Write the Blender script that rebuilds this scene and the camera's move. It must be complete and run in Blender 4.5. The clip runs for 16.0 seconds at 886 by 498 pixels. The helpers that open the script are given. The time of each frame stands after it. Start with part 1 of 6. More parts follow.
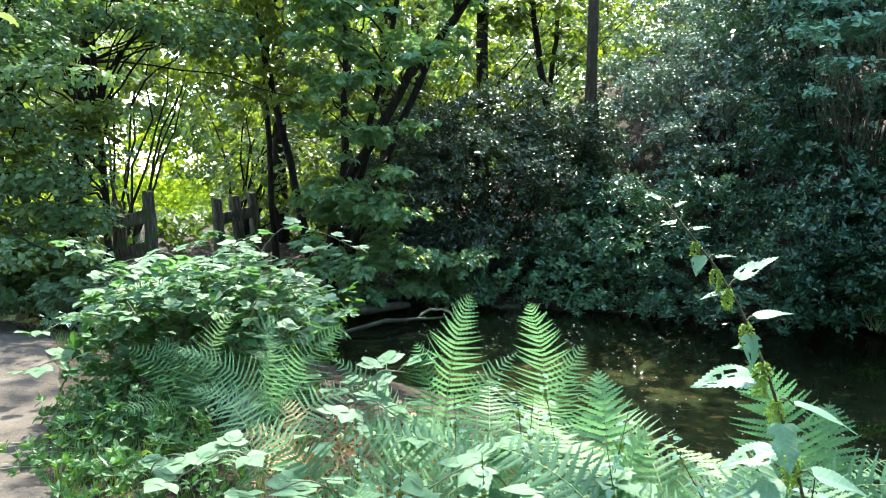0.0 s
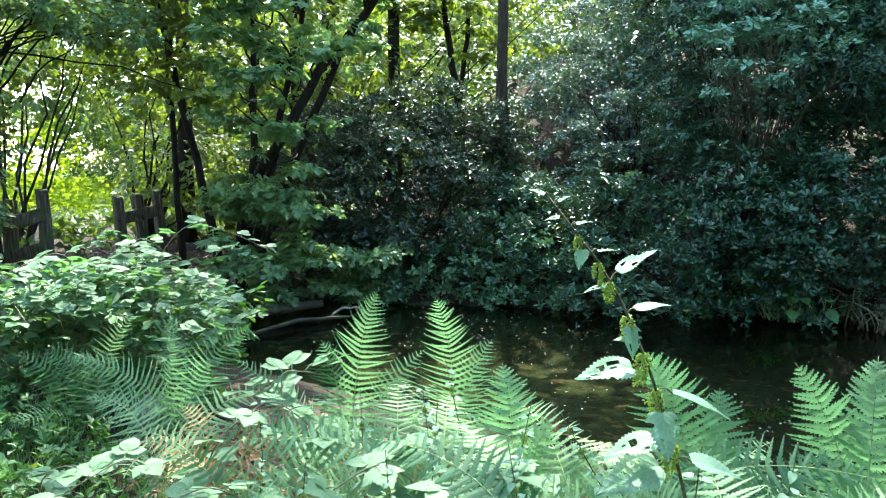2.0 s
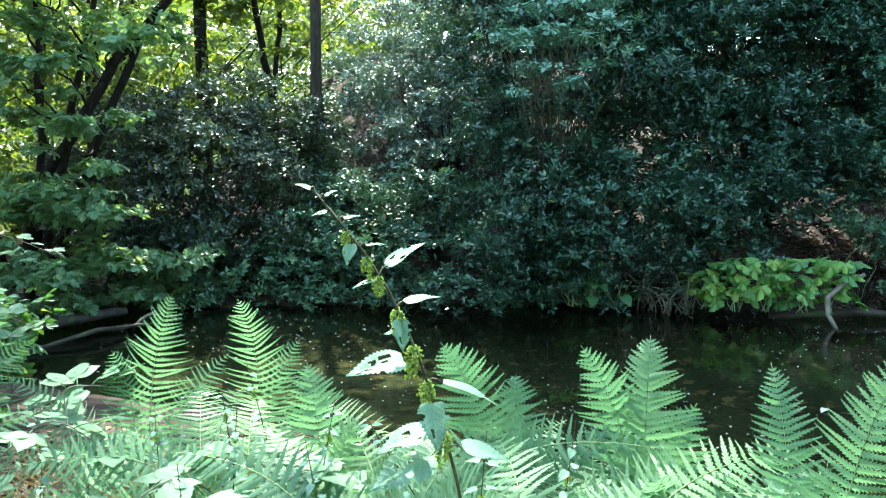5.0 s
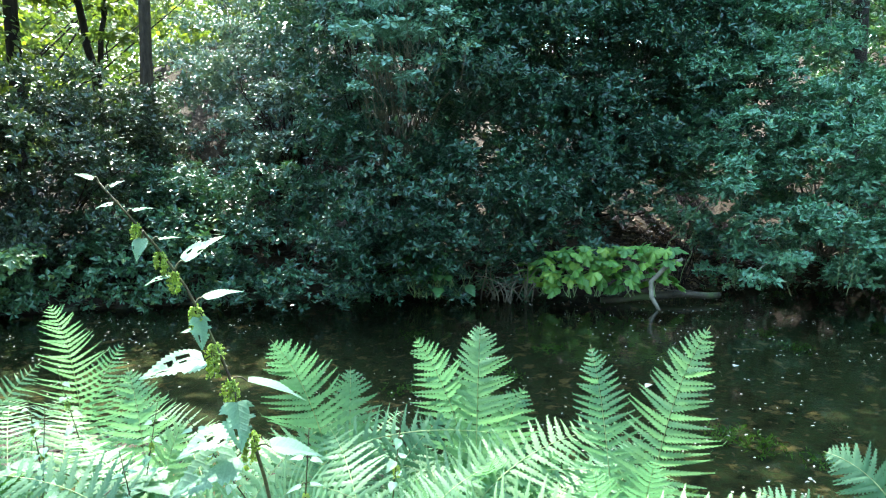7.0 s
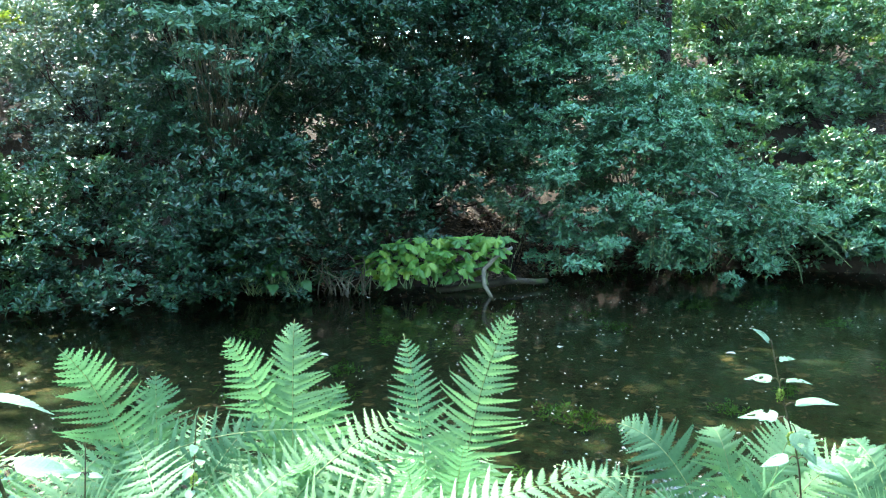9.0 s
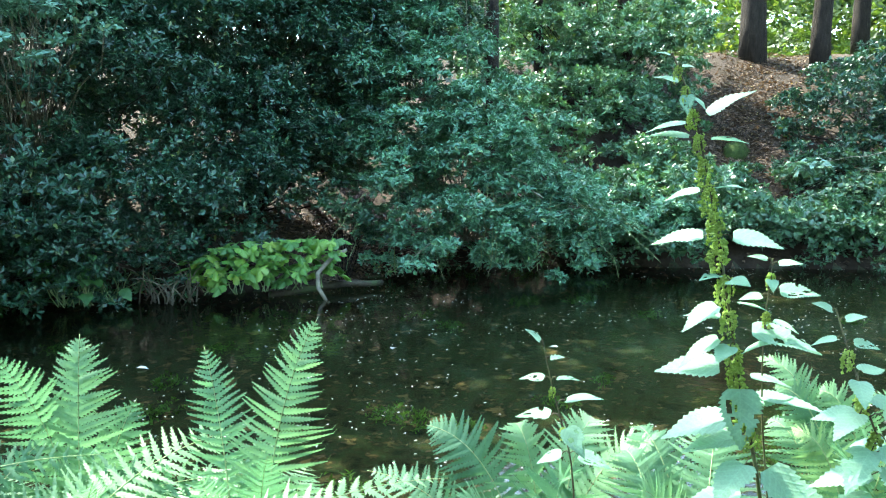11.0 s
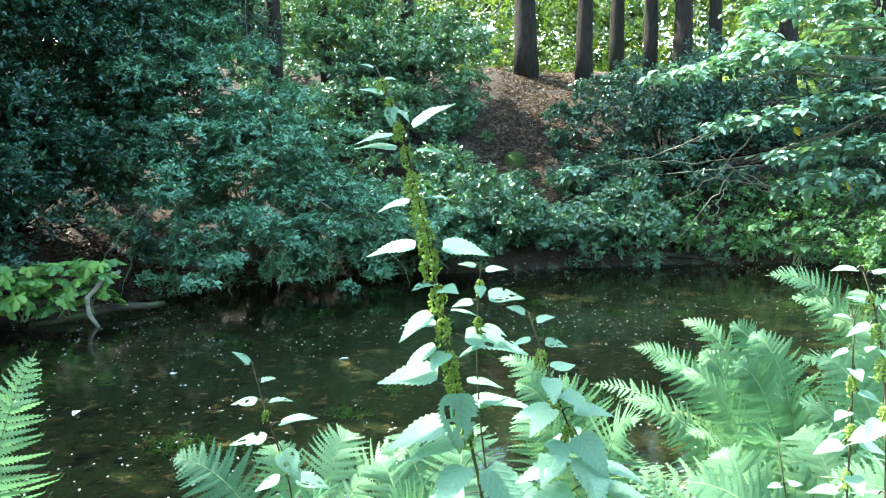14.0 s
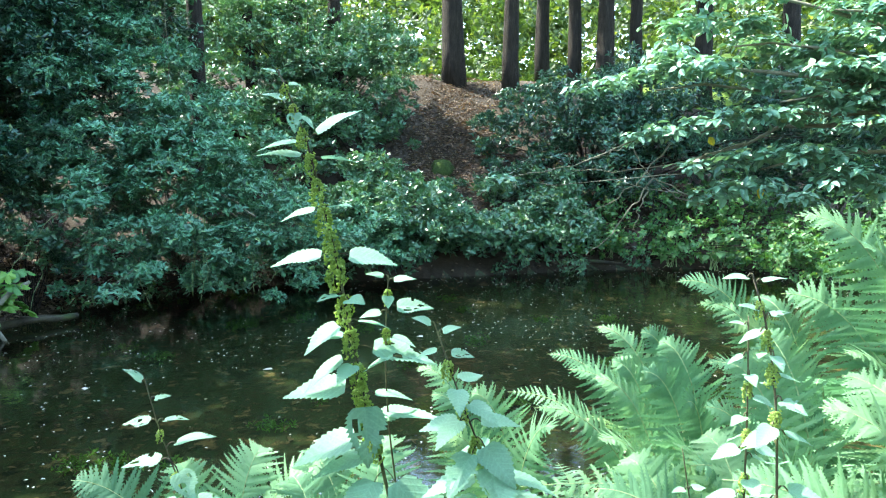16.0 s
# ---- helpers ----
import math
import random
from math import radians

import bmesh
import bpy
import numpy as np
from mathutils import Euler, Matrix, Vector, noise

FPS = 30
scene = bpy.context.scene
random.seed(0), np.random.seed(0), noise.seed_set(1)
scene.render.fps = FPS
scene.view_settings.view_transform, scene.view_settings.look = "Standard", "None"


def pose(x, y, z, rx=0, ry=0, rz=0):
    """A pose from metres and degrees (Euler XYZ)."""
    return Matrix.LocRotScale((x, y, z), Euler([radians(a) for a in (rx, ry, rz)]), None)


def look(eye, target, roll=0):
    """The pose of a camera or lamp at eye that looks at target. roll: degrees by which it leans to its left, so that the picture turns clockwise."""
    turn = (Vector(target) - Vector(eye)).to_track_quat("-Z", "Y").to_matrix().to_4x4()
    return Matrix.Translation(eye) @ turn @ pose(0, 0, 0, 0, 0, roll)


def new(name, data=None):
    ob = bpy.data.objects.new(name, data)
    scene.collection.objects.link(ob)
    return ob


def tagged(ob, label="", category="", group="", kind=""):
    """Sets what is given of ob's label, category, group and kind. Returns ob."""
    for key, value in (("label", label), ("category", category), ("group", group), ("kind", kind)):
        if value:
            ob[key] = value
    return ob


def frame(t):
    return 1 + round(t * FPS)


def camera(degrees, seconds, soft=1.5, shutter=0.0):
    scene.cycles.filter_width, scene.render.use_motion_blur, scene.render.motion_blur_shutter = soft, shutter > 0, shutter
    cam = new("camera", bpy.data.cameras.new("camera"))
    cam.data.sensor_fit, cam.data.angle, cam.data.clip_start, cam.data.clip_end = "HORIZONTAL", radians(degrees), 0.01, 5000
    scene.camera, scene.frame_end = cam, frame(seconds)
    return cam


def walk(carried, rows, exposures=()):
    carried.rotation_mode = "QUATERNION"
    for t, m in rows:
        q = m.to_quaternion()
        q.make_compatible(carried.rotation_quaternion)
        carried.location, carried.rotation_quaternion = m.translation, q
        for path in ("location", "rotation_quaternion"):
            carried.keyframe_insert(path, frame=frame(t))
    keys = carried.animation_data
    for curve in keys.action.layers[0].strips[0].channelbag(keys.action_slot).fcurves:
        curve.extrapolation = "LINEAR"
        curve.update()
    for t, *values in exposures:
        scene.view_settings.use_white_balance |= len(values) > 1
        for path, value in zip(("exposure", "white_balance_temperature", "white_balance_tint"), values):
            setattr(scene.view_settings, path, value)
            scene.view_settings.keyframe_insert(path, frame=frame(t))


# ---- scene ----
cam = camera(61.3, 16.0, soft=1.1)
METRES, EYE, TILT, LEAN, TURN = 0.65, 1.6, -6.0, 0.0, 0.0
ROWS = [
    (0.0, 0.0, 0.0, 0.0, -0.0, 0.0, -0.0),
    (0.5, 0.0131, 0.0097, -0.0028, -1.02, 0.01, -0.01),
    (1.0, 0.0323, 0.0169, -0.0028, -2.59, -0.1, 0.29),
    (1.5, 0.0554, 0.0238, -0.0036, -4.54, -0.21, 0.4),
    (2.0, 0.0687, 0.0199, -0.0018, -6.41, -0.25, 0.68),
    (2.5, 0.0783, 0.0173, -0.0024, -8.25, -0.23, 0.92),
    (3.0, 0.0934, 0.0117, -0.0035, -10.54, -0.24, 1.12),
    (3.5, 0.1041, 0.0117, -0.0047, -12.9, -0.27, 1.39),
    (4.0, 0.1311, 0.0239, -0.0061, -15.26, -0.36, 1.72),
    (6.5, 0.2706, 0.0182, -0.0162, -28.08, -1.57, 2.76),
    (7.0, 0.2925, 0.0024, -0.0224, -31.36, -1.78, 3.18),
    (7.5, 0.333, -0.0134, -0.0265, -34.27, -2.1, 3.63),
    (8.0, 0.369, -0.0314, -0.03, -37.34, -2.57, 3.82),
    (8.5, 0.398, -0.0509, -0.0305, -40.12, -2.83, 3.94),
    (9.0, 0.4352, -0.0764, -0.0344, -43.4, -3.1, 4.34),
    (11.5, 0.6366, -0.1909, -0.0432, -58.19, -4.08, 4.77),
    (12.0, 0.6669, -0.2169, -0.0463, -60.75, -4.21, 5.0),
    (12.5, 0.6981, -0.2509, -0.0459, -63.21, -4.28, 5.02),
    (13.0, 0.7247, -0.2897, -0.051, -65.96, -4.41, 5.43),
    (13.5, 0.7434, -0.3256, -0.0553, -68.52, -4.54, 5.62),
    (14.0, 0.7653, -0.3605, -0.0558, -70.85, -4.55, 5.99),
    (14.5, 0.7827, -0.388, -0.0566, -73.09, -4.57, 6.06),
    (15.0, 0.7951, -0.3943, -0.0563, -74.32, -4.47, 5.74),
    (15.5, 0.8042, -0.4007, -0.0577, -75.17, -4.49, 5.7),
    (16.0, 0.8199, -0.4106, -0.0595, -76.23, -4.55, 5.87),
]
walk(cam, [(t, pose(0, 0, EYE, TILT, LEAN, TURN) @ pose(METRES * x, METRES * y, METRES * z, 90 + pitch, roll, yaw))
           for t, x, y, z, yaw, pitch, roll in ROWS],
     exposures=[(0.0, 3.45, 6500, 2), (5.0, 3.75, 6250, 1), (8.0, 3.98, 6250, 1), (12.5, 4.07, 6300, 0), (16.0, 3.82, 6250, 0)])

# ---- sky and sun ----
SUN_BEARING, SUN_HEIGHT = 10.0, 55.0          # degrees clockwise from +y, degrees above the horizon
world = bpy.data.worlds.new("sky")
scene.world = world
world.use_nodes = True
wn = world.node_tree
sky = wn.nodes.new("ShaderNodeTexSky")
sky.sky_type, sky.sun_disc = "NISHITA", False
sky.sun_elevation, sky.sun_rotation = radians(SUN_HEIGHT), radians(SUN_BEARING)
sky.dust_density, sky.ozone_density = 1.5, 1.0
wn.links.new(sky.outputs[0], wn.nodes["Background"].inputs[0])
wn.nodes["Background"].inputs[1].default_value = 0.15
sun = new("sun", bpy.data.lights.new("sun", "SUN"))
sun.data.energy, sun.data.angle, sun.data.color = 2.2, radians(0.6), (1.0, 0.95, 0.86)
_b, _h = radians(SUN_BEARING), radians(SUN_HEIGHT)
sun.matrix_world = look((math.sin(_b) * math.cos(_h) * 40, math.cos(_b) * math.cos(_h) * 40, math.sin(_h) * 40), (0, 0, 0))


# ---- materials ----
def node_material(name):
    m = bpy.data.materials.new(name)
    m.use_nodes = True
    nt = m.node_tree
    nt.nodes.clear()
    out = nt.nodes.new("ShaderNodeOutputMaterial")
    return m, nt, out


def ramp(nt, fac, stops):
    r = nt.nodes.new("ShaderNodeValToRGB")
    while len(r.color_ramp.elements) < len(stops):
        r.color_ramp.elements.new(0.5)
    for e, (p, c) in zip(r.color_ramp.elements, stops):
        e.position, e.color = p, (*c, 1)
    nt.links.new(fac, r.inputs[0])
    return r.outputs[0]


def mixed(nt, a, b, fac, mode="MIX"):
    """A colour mix; a, b and fac are sockets, colours or numbers."""
    n = nt.nodes.new("ShaderNodeMix")
    n.data_type, n.blend_type = "RGBA", mode
    for socket, v in ((n.inputs[0], fac), (n.inputs[6], a), (n.inputs[7], b)):
        if isinstance(v, bpy.types.NodeSocket):
            nt.links.new(v, socket)
        else:
            socket.default_value = v if isinstance(v, (int, float)) else (*v, 1)
    return n.outputs[2]


def noise_at(nt, scale, detail=4, rough=0.6, stretch=None, coords="Object"):
    tc = nt.nodes.new("ShaderNodeTexCoord")
    vec = tc.outputs[coords]
    if stretch:
        mp = nt.nodes.new("ShaderNodeMapping")
        mp.inputs["Scale"].default_value = stretch
        nt.links.new(vec, mp.inputs[0])
        vec = mp.outputs[0]
    n = nt.nodes.new("ShaderNodeTexNoise")
    n.inputs["Scale"].default_value, n.inputs["Detail"].default_value, n.inputs["Roughness"].default_value = scale, detail, rough
    nt.links.new(vec, n.inputs["Vector"])
    return n.outputs[0]


def bump(nt, height, strength, distance):
    b = nt.nodes.new("ShaderNodeBump")
    b.inputs["Strength"].default_value, b.inputs["Distance"].default_value = strength, distance
    nt.links.new(height, b.inputs["Height"])
    return b.outputs[0]


def rib_pattern(nt, count):
    """Side veins that run forward from a midrib along x, on a blade one unit long."""
    tc = nt.nodes.new("ShaderNodeTexCoord")
    xyz = nt.nodes.new("ShaderNodeSeparateXYZ")
    nt.links.new(tc.outputs["Object"], xyz.inputs[0])

    def calc(op, a, b=None):
        n = nt.nodes.new("ShaderNodeMath")
        n.operation = op
        for k, v in enumerate((a, b)):
            if isinstance(v, bpy.types.NodeSocket):
                nt.links.new(v, n.inputs[k])
            elif v is not None:
                n.inputs[k].default_value = v
        return n.outputs[0]

    away = calc("ABSOLUTE", xyz.outputs[1])
    wave = calc("SINE", calc("MULTIPLY", calc("SUBTRACT", xyz.outputs[0], calc("MULTIPLY", away, 0.8)), count * 6.283))
    side = calc("POWER", calc("ADD", calc("MULTIPLY", wave, 0.5), 0.5), 5.0)
    middle = calc("LESS_THAN", away, 0.012)
    return calc("MAXIMUM", side, middle)


def leaf_material(name, dark, mid, light, rough=0.4, through_light=0.4, glow=(1.25, 1.2, 0.55), patch=1.5, spec=0.5, vein=60, ribs=0, even=False):
    """Leaves: colour by leaf and by patch, a waxy face and light that comes through the blade."""
    m, nt, out = node_material(name)
    geo = nt.nodes.new("ShaderNodeNewGeometry")
    info = nt.nodes.new("ShaderNodeObjectInfo")
    by_leaf = ramp(nt, info.outputs["Random"] if even else geo.outputs["Random Per Island"], [(0.0, dark), (0.5, mid), (0.93, light), (1.0, [0.5 * a + 0.5 * b for a, b in zip(light, (0.35, 0.33, 0.04))])])
    area = noise_at(nt, patch, 2)
    col = mixed(nt, by_leaf, mid, ramp(nt, area, [(0.35, (0, 0, 0)), (0.65, (0.6, 0.6, 0.6))]))
    col = mixed(nt, col, light, ramp(nt, info.outputs["Random"], [(0.0, (0, 0, 0)), (1.0, (0.3, 0.3, 0.3))]))
    fine = noise_at(nt, vein, 3)
    col = mixed(nt, col, mixed(nt, (0.7, 0.72, 0.7), (1.2, 1.2, 1.15), fine), 1.0, "MULTIPLY")
    if ribs:
        rib = rib_pattern(nt, ribs)
        col = mixed(nt, col, mixed(nt, (0.97, 0.97, 0.97), (1.07, 1.07, 1.07), rib), 1.0, "MULTIPLY")
        fine = mixed(nt, fine, rib, 0.3)
    p = nt.nodes.new("ShaderNodeBsdfPrincipled")
    nt.links.new(col, p.inputs["Base Color"])
    p.inputs["Roughness"].default_value = rough
    p.inputs["Specular IOR Level"].default_value = spec
    nt.links.new(bump(nt, fine, 0.35, 0.004), p.inputs["Normal"])
    tr = nt.nodes.new("ShaderNodeBsdfTranslucent")
    nt.links.new(mixed(nt, col, glow, 1.0, "MULTIPLY"), tr.inputs[0])
    mx = nt.nodes.new("ShaderNodeMixShader")
    mx.inputs[0].default_value = through_light
    nt.links.new(p.outputs[0], mx.inputs[1])
    nt.links.new(tr.outputs[0], mx.inputs[2])
    nt.links.new(mx.outputs[0], out.inputs[0])
    return m


def rough_material(name, stops, scale=6, fine=60, rough=0.85, bumps=0.02, stretch=None, moss=None):
    """Soil, bark, stone: two scales of colour, relief, and moss where it is given."""
    m, nt, out = node_material(name)
    big = noise_at(nt, scale, 5, 0.65, stretch)
    small = noise_at(nt, fine, 4, 0.7, stretch)
    col = ramp(nt, big, stops)
    col = mixed(nt, col, mixed(nt, (0.45, 0.45, 0.45), (1.45, 1.45, 1.4), small), 1.0, "MULTIPLY")
    if moss:
        col = mixed(nt, col, moss, ramp(nt, noise_at(nt, scale * 0.6, 4), [(0.52, (0, 0, 0)), (0.62, (0.8, 0.8, 0.8))]))
    p = nt.nodes.new("ShaderNodeBsdfPrincipled")
    nt.links.new(col, p.inputs["Base Color"])
    p.inputs["Roughness"].default_value = rough
    p.inputs["Specular IOR Level"].default_value = 0.15
    both = nt.nodes.new("ShaderNodeMath")
    nt.links.new(big, both.inputs[0]), nt.links.new(small, both.inputs[1])
    nt.links.new(bump(nt, both.outputs[0], 0.8, bumps), p.inputs["Normal"])
    nt.links.new(p.outputs[0], out.inputs[0])
    return m


M_FERN = leaf_material("fern_green", (0.078, 0.17, 0.088), (0.118, 0.235, 0.118), (0.185, 0.315, 0.145), 0.6, 0.43, glow=(1.05, 1.2, 1.05), spec=0.3, patch=6, even=True)
M_FERN_STALK = rough_material("fern_stalk", [(0.3, (0.17, 0.24, 0.1)), (0.7, (0.28, 0.36, 0.17))], 20, 120, 0.6, 0.002)
M_NETTLE = leaf_material("nettle_green", (0.14, 0.265, 0.18), (0.185, 0.325, 0.225), (0.26, 0.41, 0.295), 0.6, 0.45, glow=(1.1, 1.15, 1.0), vein=25, ribs=8, spec=0.3)
M_NETTLE_STEM = rough_material("nettle_stem", [(0.35, (0.05, 0.035, 0.03)), (0.65, (0.1, 0.11, 0.05))], 15, 120, 0.6, 0.001)
M_CATKIN = leaf_material("nettle_flower", (0.24, 0.34, 0.09), (0.32, 0.43, 0.12), (0.43, 0.54, 0.17), 0.7, 0.55, glow=(1.2, 1.2, 0.7))
M_BRAMBLE = leaf_material("bramble_green", (0.07, 0.15, 0.08), (0.1, 0.2, 0.11), (0.15, 0.26, 0.13), 0.55, 0.4, glow=(1.1, 1.2, 0.7), vein=120, spec=0.3)
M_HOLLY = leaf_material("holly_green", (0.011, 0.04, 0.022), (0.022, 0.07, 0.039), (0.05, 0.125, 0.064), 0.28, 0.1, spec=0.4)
# paler copy of the holly green, with the sky's sheen put into its colour
M_HOLLY_SHEEN = leaf_material("sheen_holly_green", (0.05, 0.1, 0.075), (0.095, 0.165, 0.125), (0.19, 0.265, 0.215), 0.26, 0.1, spec=0.6)
M_SYCAMORE = leaf_material("sycamore_green", (0.075, 0.16, 0.085), (0.125, 0.24, 0.12), (0.19, 0.31, 0.14), 0.4, 0.5)
M_LAUREL = leaf_material("laurel_green", (0.03, 0.1, 0.058), (0.066, 0.18, 0.1), (0.16, 0.33, 0.175), 0.32, 0.14, spec=0.5)
M_IVY = leaf_material("ivy_green", (0.035, 0.09, 0.05), (0.05, 0.125, 0.065), (0.09, 0.19, 0.08), 0.33, 0.2)
M_MAPLE = leaf_material("maple_green", (0.055, 0.115, 0.062), (0.09, 0.175, 0.088), (0.14, 0.235, 0.11), 0.4, 0.4)
# very dark leaf colour that stands in for shade
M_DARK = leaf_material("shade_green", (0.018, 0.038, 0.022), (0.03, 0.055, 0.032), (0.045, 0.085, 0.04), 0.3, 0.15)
M_WOOD = leaf_material("woodland_green", (0.05, 0.082, 0.025), (0.085, 0.135, 0.034), (0.16, 0.22, 0.045), 0.4, 0.42, glow=(1.5, 1.4, 0.5))
M_FAR = leaf_material("sunlit_wood_green", (0.02, 0.042, 0.012), (0.048, 0.09, 0.02), (0.12, 0.18, 0.04), 0.5, 0.45, glow=(1.4, 1.3, 0.65), patch=0.3)
M_BEECH = leaf_material("pale_branch_green", (0.075, 0.17, 0.115), (0.115, 0.24, 0.165), (0.17, 0.31, 0.21), 0.42, 0.2)
M_HERB = leaf_material("herb_green", (0.035, 0.1, 0.034), (0.058, 0.155, 0.048), (0.1, 0.215, 0.062), 0.5, 0.4)
M_LIME = leaf_material("lime_green", (0.07, 0.18, 0.05), (0.12, 0.27, 0.055), (0.24, 0.4, 0.07), 0.45, 0.4, ribs=6, even=True)
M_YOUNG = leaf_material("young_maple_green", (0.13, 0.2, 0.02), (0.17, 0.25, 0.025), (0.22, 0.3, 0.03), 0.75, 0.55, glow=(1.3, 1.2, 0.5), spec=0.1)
M_GRASS = leaf_material("grass_green", (0.045, 0.12, 0.03), (0.075, 0.17, 0.04), (0.12, 0.22, 0.06), 0.5, 0.4)
M_LITTER = leaf_material("dead_leaf", (0.05, 0.032, 0.02), (0.095, 0.062, 0.04), (0.19, 0.135, 0.088), 0.7, 0.15, glow=(1.2, 0.9, 0.5))
# bright straw tan, with the sun on dry ground put into it
M_SUNLIT_STRAW = leaf_material("sunlit_straw", (0.2, 0.14, 0.075), (0.31, 0.225, 0.125), (0.43, 0.33, 0.2), 0.8, 0.3, glow=(1.2, 1.0, 0.6), spec=0.15)
M_PETAL = leaf_material("floating_fleck", (0.3, 0.3, 0.22), (0.45, 0.45, 0.36), (0.6, 0.6, 0.5), 0.5, 0.1, glow=(1, 1, 0.8))
M_SOIL = rough_material("woodland_soil", [(0.3, (0.02, 0.014, 0.009)), (0.5, (0.034, 0.025, 0.017)), (0.7, (0.058, 0.043, 0.03))], 1.3, 22, 0.9, 0.03)
M_MEADOW = rough_material("sunlit_meadow", [(0.3, (0.05, 0.085, 0.012)), (0.5, (0.075, 0.12, 0.016)), (0.7, (0.11, 0.15, 0.026))], 0.5, 8, 0.9, 0.05)
M_PATH = rough_material("trodden_earth", [(0.3, (0.05, 0.04, 0.034)), (0.55, (0.085, 0.07, 0.058)), (0.75, (0.13, 0.108, 0.09))], 2.0, 40, 0.9, 0.015)
M_BED = rough_material("stream_bed", [(0.36, (0.01, 0.014, 0.01)), (0.45, (0.05, 0.046, 0.026)), (0.51, (0.038, 0.062, 0.03)), (0.57, (0.03, 0.028, 0.02)), (0.64, (0.19, 0.14, 0.075))], 4.5, 26, 0.8, 0.02)
M_BARK = rough_material("dark_bark", [(0.3, (0.009, 0.0075, 0.006)), (0.6, (0.026, 0.02, 0.015)), (0.8, (0.06, 0.048, 0.038))], 5, 30, 0.9, 0.03, (3, 3, 0.6))
M_BROWN_BARK = rough_material("brown_bark", [(0.3, (0.03, 0.023, 0.017)), (0.6, (0.075, 0.058, 0.042)), (0.8, (0.14, 0.115, 0.09))], 5, 30, 0.9, 0.03, (3, 3, 0.6))
M_TWIG = rough_material("pale_twig", [(0.3, (0.11, 0.1, 0.07)), (0.7, (0.24, 0.22, 0.16))], 12, 90, 0.8, 0.004)
M_GREEN_TWIG = rough_material("green_twig", [(0.3, (0.09, 0.13, 0.05)), (0.7, (0.2, 0.24, 0.11))], 12, 90, 0.7, 0.003)
M_OLDWOOD = rough_material("weathered_timber", [(0.3, (0.03, 0.024, 0.018)), (0.55, (0.09, 0.075, 0.058)), (0.75, (0.24, 0.21, 0.175))], 6, 60, 0.85, 0.008, (4, 4, 0.5), moss=(0.05, 0.08, 0.02))
M_LOG = rough_material("wet_log", [(0.3, (0.018, 0.016, 0.012)), (0.7, (0.07, 0.06, 0.042))], 6, 50, 0.6, 0.012, moss=(0.05, 0.075, 0.025))
M_MOSS = rough_material("green_moss", [(0.3, (0.018, 0.03, 0.008)), (0.7, (0.05, 0.075, 0.018))], 9, 90, 0.95, 0.02)
M_STONE = rough_material("mossy_stone", [(0.3, (0.09, 0.095, 0.1)), (0.7, (0.2, 0.21, 0.22))], 6, 60, 0.8, 0.01, moss=(0.06, 0.09, 0.02))


def water_material():
    m, nt, out = node_material("stream_water")
    tr = nt.nodes.new("ShaderNodeBsdfTransparent")
    tr.inputs[0].default_value = (0.58, 0.61, 0.47, 1)
    gl = nt.nodes.new("ShaderNodeBsdfGlossy")
    gl.inputs["Roughness"].default_value = 0.03
    nrm = bump(nt, noise_at(nt, 7.0, 3, 0.6), 0.2, 0.012)
    nt.links.new(nrm, gl.inputs["Normal"])
    fr = nt.nodes.new("ShaderNodeFresnel")
    fr.inputs[0].default_value = 1.36
    nt.links.new(nrm, fr.inputs["Normal"])
    mx = nt.nodes.new("ShaderNodeMixShader")
    nt.links.new(fr.outputs[0], mx.inputs[0])
    nt.links.new(tr.outputs[0], mx.inputs[1]), nt.links.new(gl.outputs[0], mx.inputs[2])
    nt.links.new(mx.outputs[0], out.inputs[0])
    return m


M_WATER = water_material()


# ---- building blocks ----
RNG = np.random.default_rng(7)


def at(bearing, d, z=0.0):
    """A place by its bearing (degrees clockwise from +y) and distance from about the camera, to fit its view."""
    return np.array((0.25 + d * math.sin(radians(bearing)), -0.1 + d * math.cos(radians(bearing)), z))


def unit(v):
    v = np.asarray(v, float)
    return v / np.maximum(np.linalg.norm(v, axis=-1, keepdims=True), 1e-9)


def raw_mesh(name, verts, faces, mat, smooth=False):
    """A mesh from arrays: verts (n, 3), faces (m, 3 or 4), or a list of such face arrays."""
    me = bpy.data.meshes.new(name)
    blocks = [np.asarray(f) for f in (faces if isinstance(faces, list) else [faces]) if len(f)]
    loops = np.concatenate([f.ravel() for f in blocks]).astype(np.int32)
    sizes = np.concatenate([np.full(len(f), f.shape[1]) for f in blocks])
    me.vertices.add(len(verts))
    me.vertices.foreach_set("co", np.asarray(verts, np.float32).ravel())
    me.loops.add(len(loops))
    me.loops.foreach_set("vertex_index", loops)
    me.polygons.add(len(sizes))
    me.polygons.foreach_set("loop_start", (np.cumsum(sizes) - sizes).astype(np.int32))
    me.polygons.foreach_set("use_smooth", np.full(len(sizes), smooth))
    me.materials.append(mat)
    me.update(calc_edges=True)
    me.validate()
    return me


def part(name, data, parent=None, label=""):
    """One mesh object, as a part under its thing (or as a thing with no parent)."""
    ob = new(name, data)
    ob.parent = parent
    if parent is not None and parent.parent is None and parent.data is None:
        ob.matrix_parent_inverse = Matrix.Translation(-parent.location)
    return tagged(ob, label)


def thing(name, place, label, category, group="", kind=""):
    """An Empty at a thing's base; its parts keep world coordinates relative to it."""
    ob = new(name)
    ob.empty_display_size = 0.1
    ob.location = place
    return tagged(ob, label, category, group, kind)


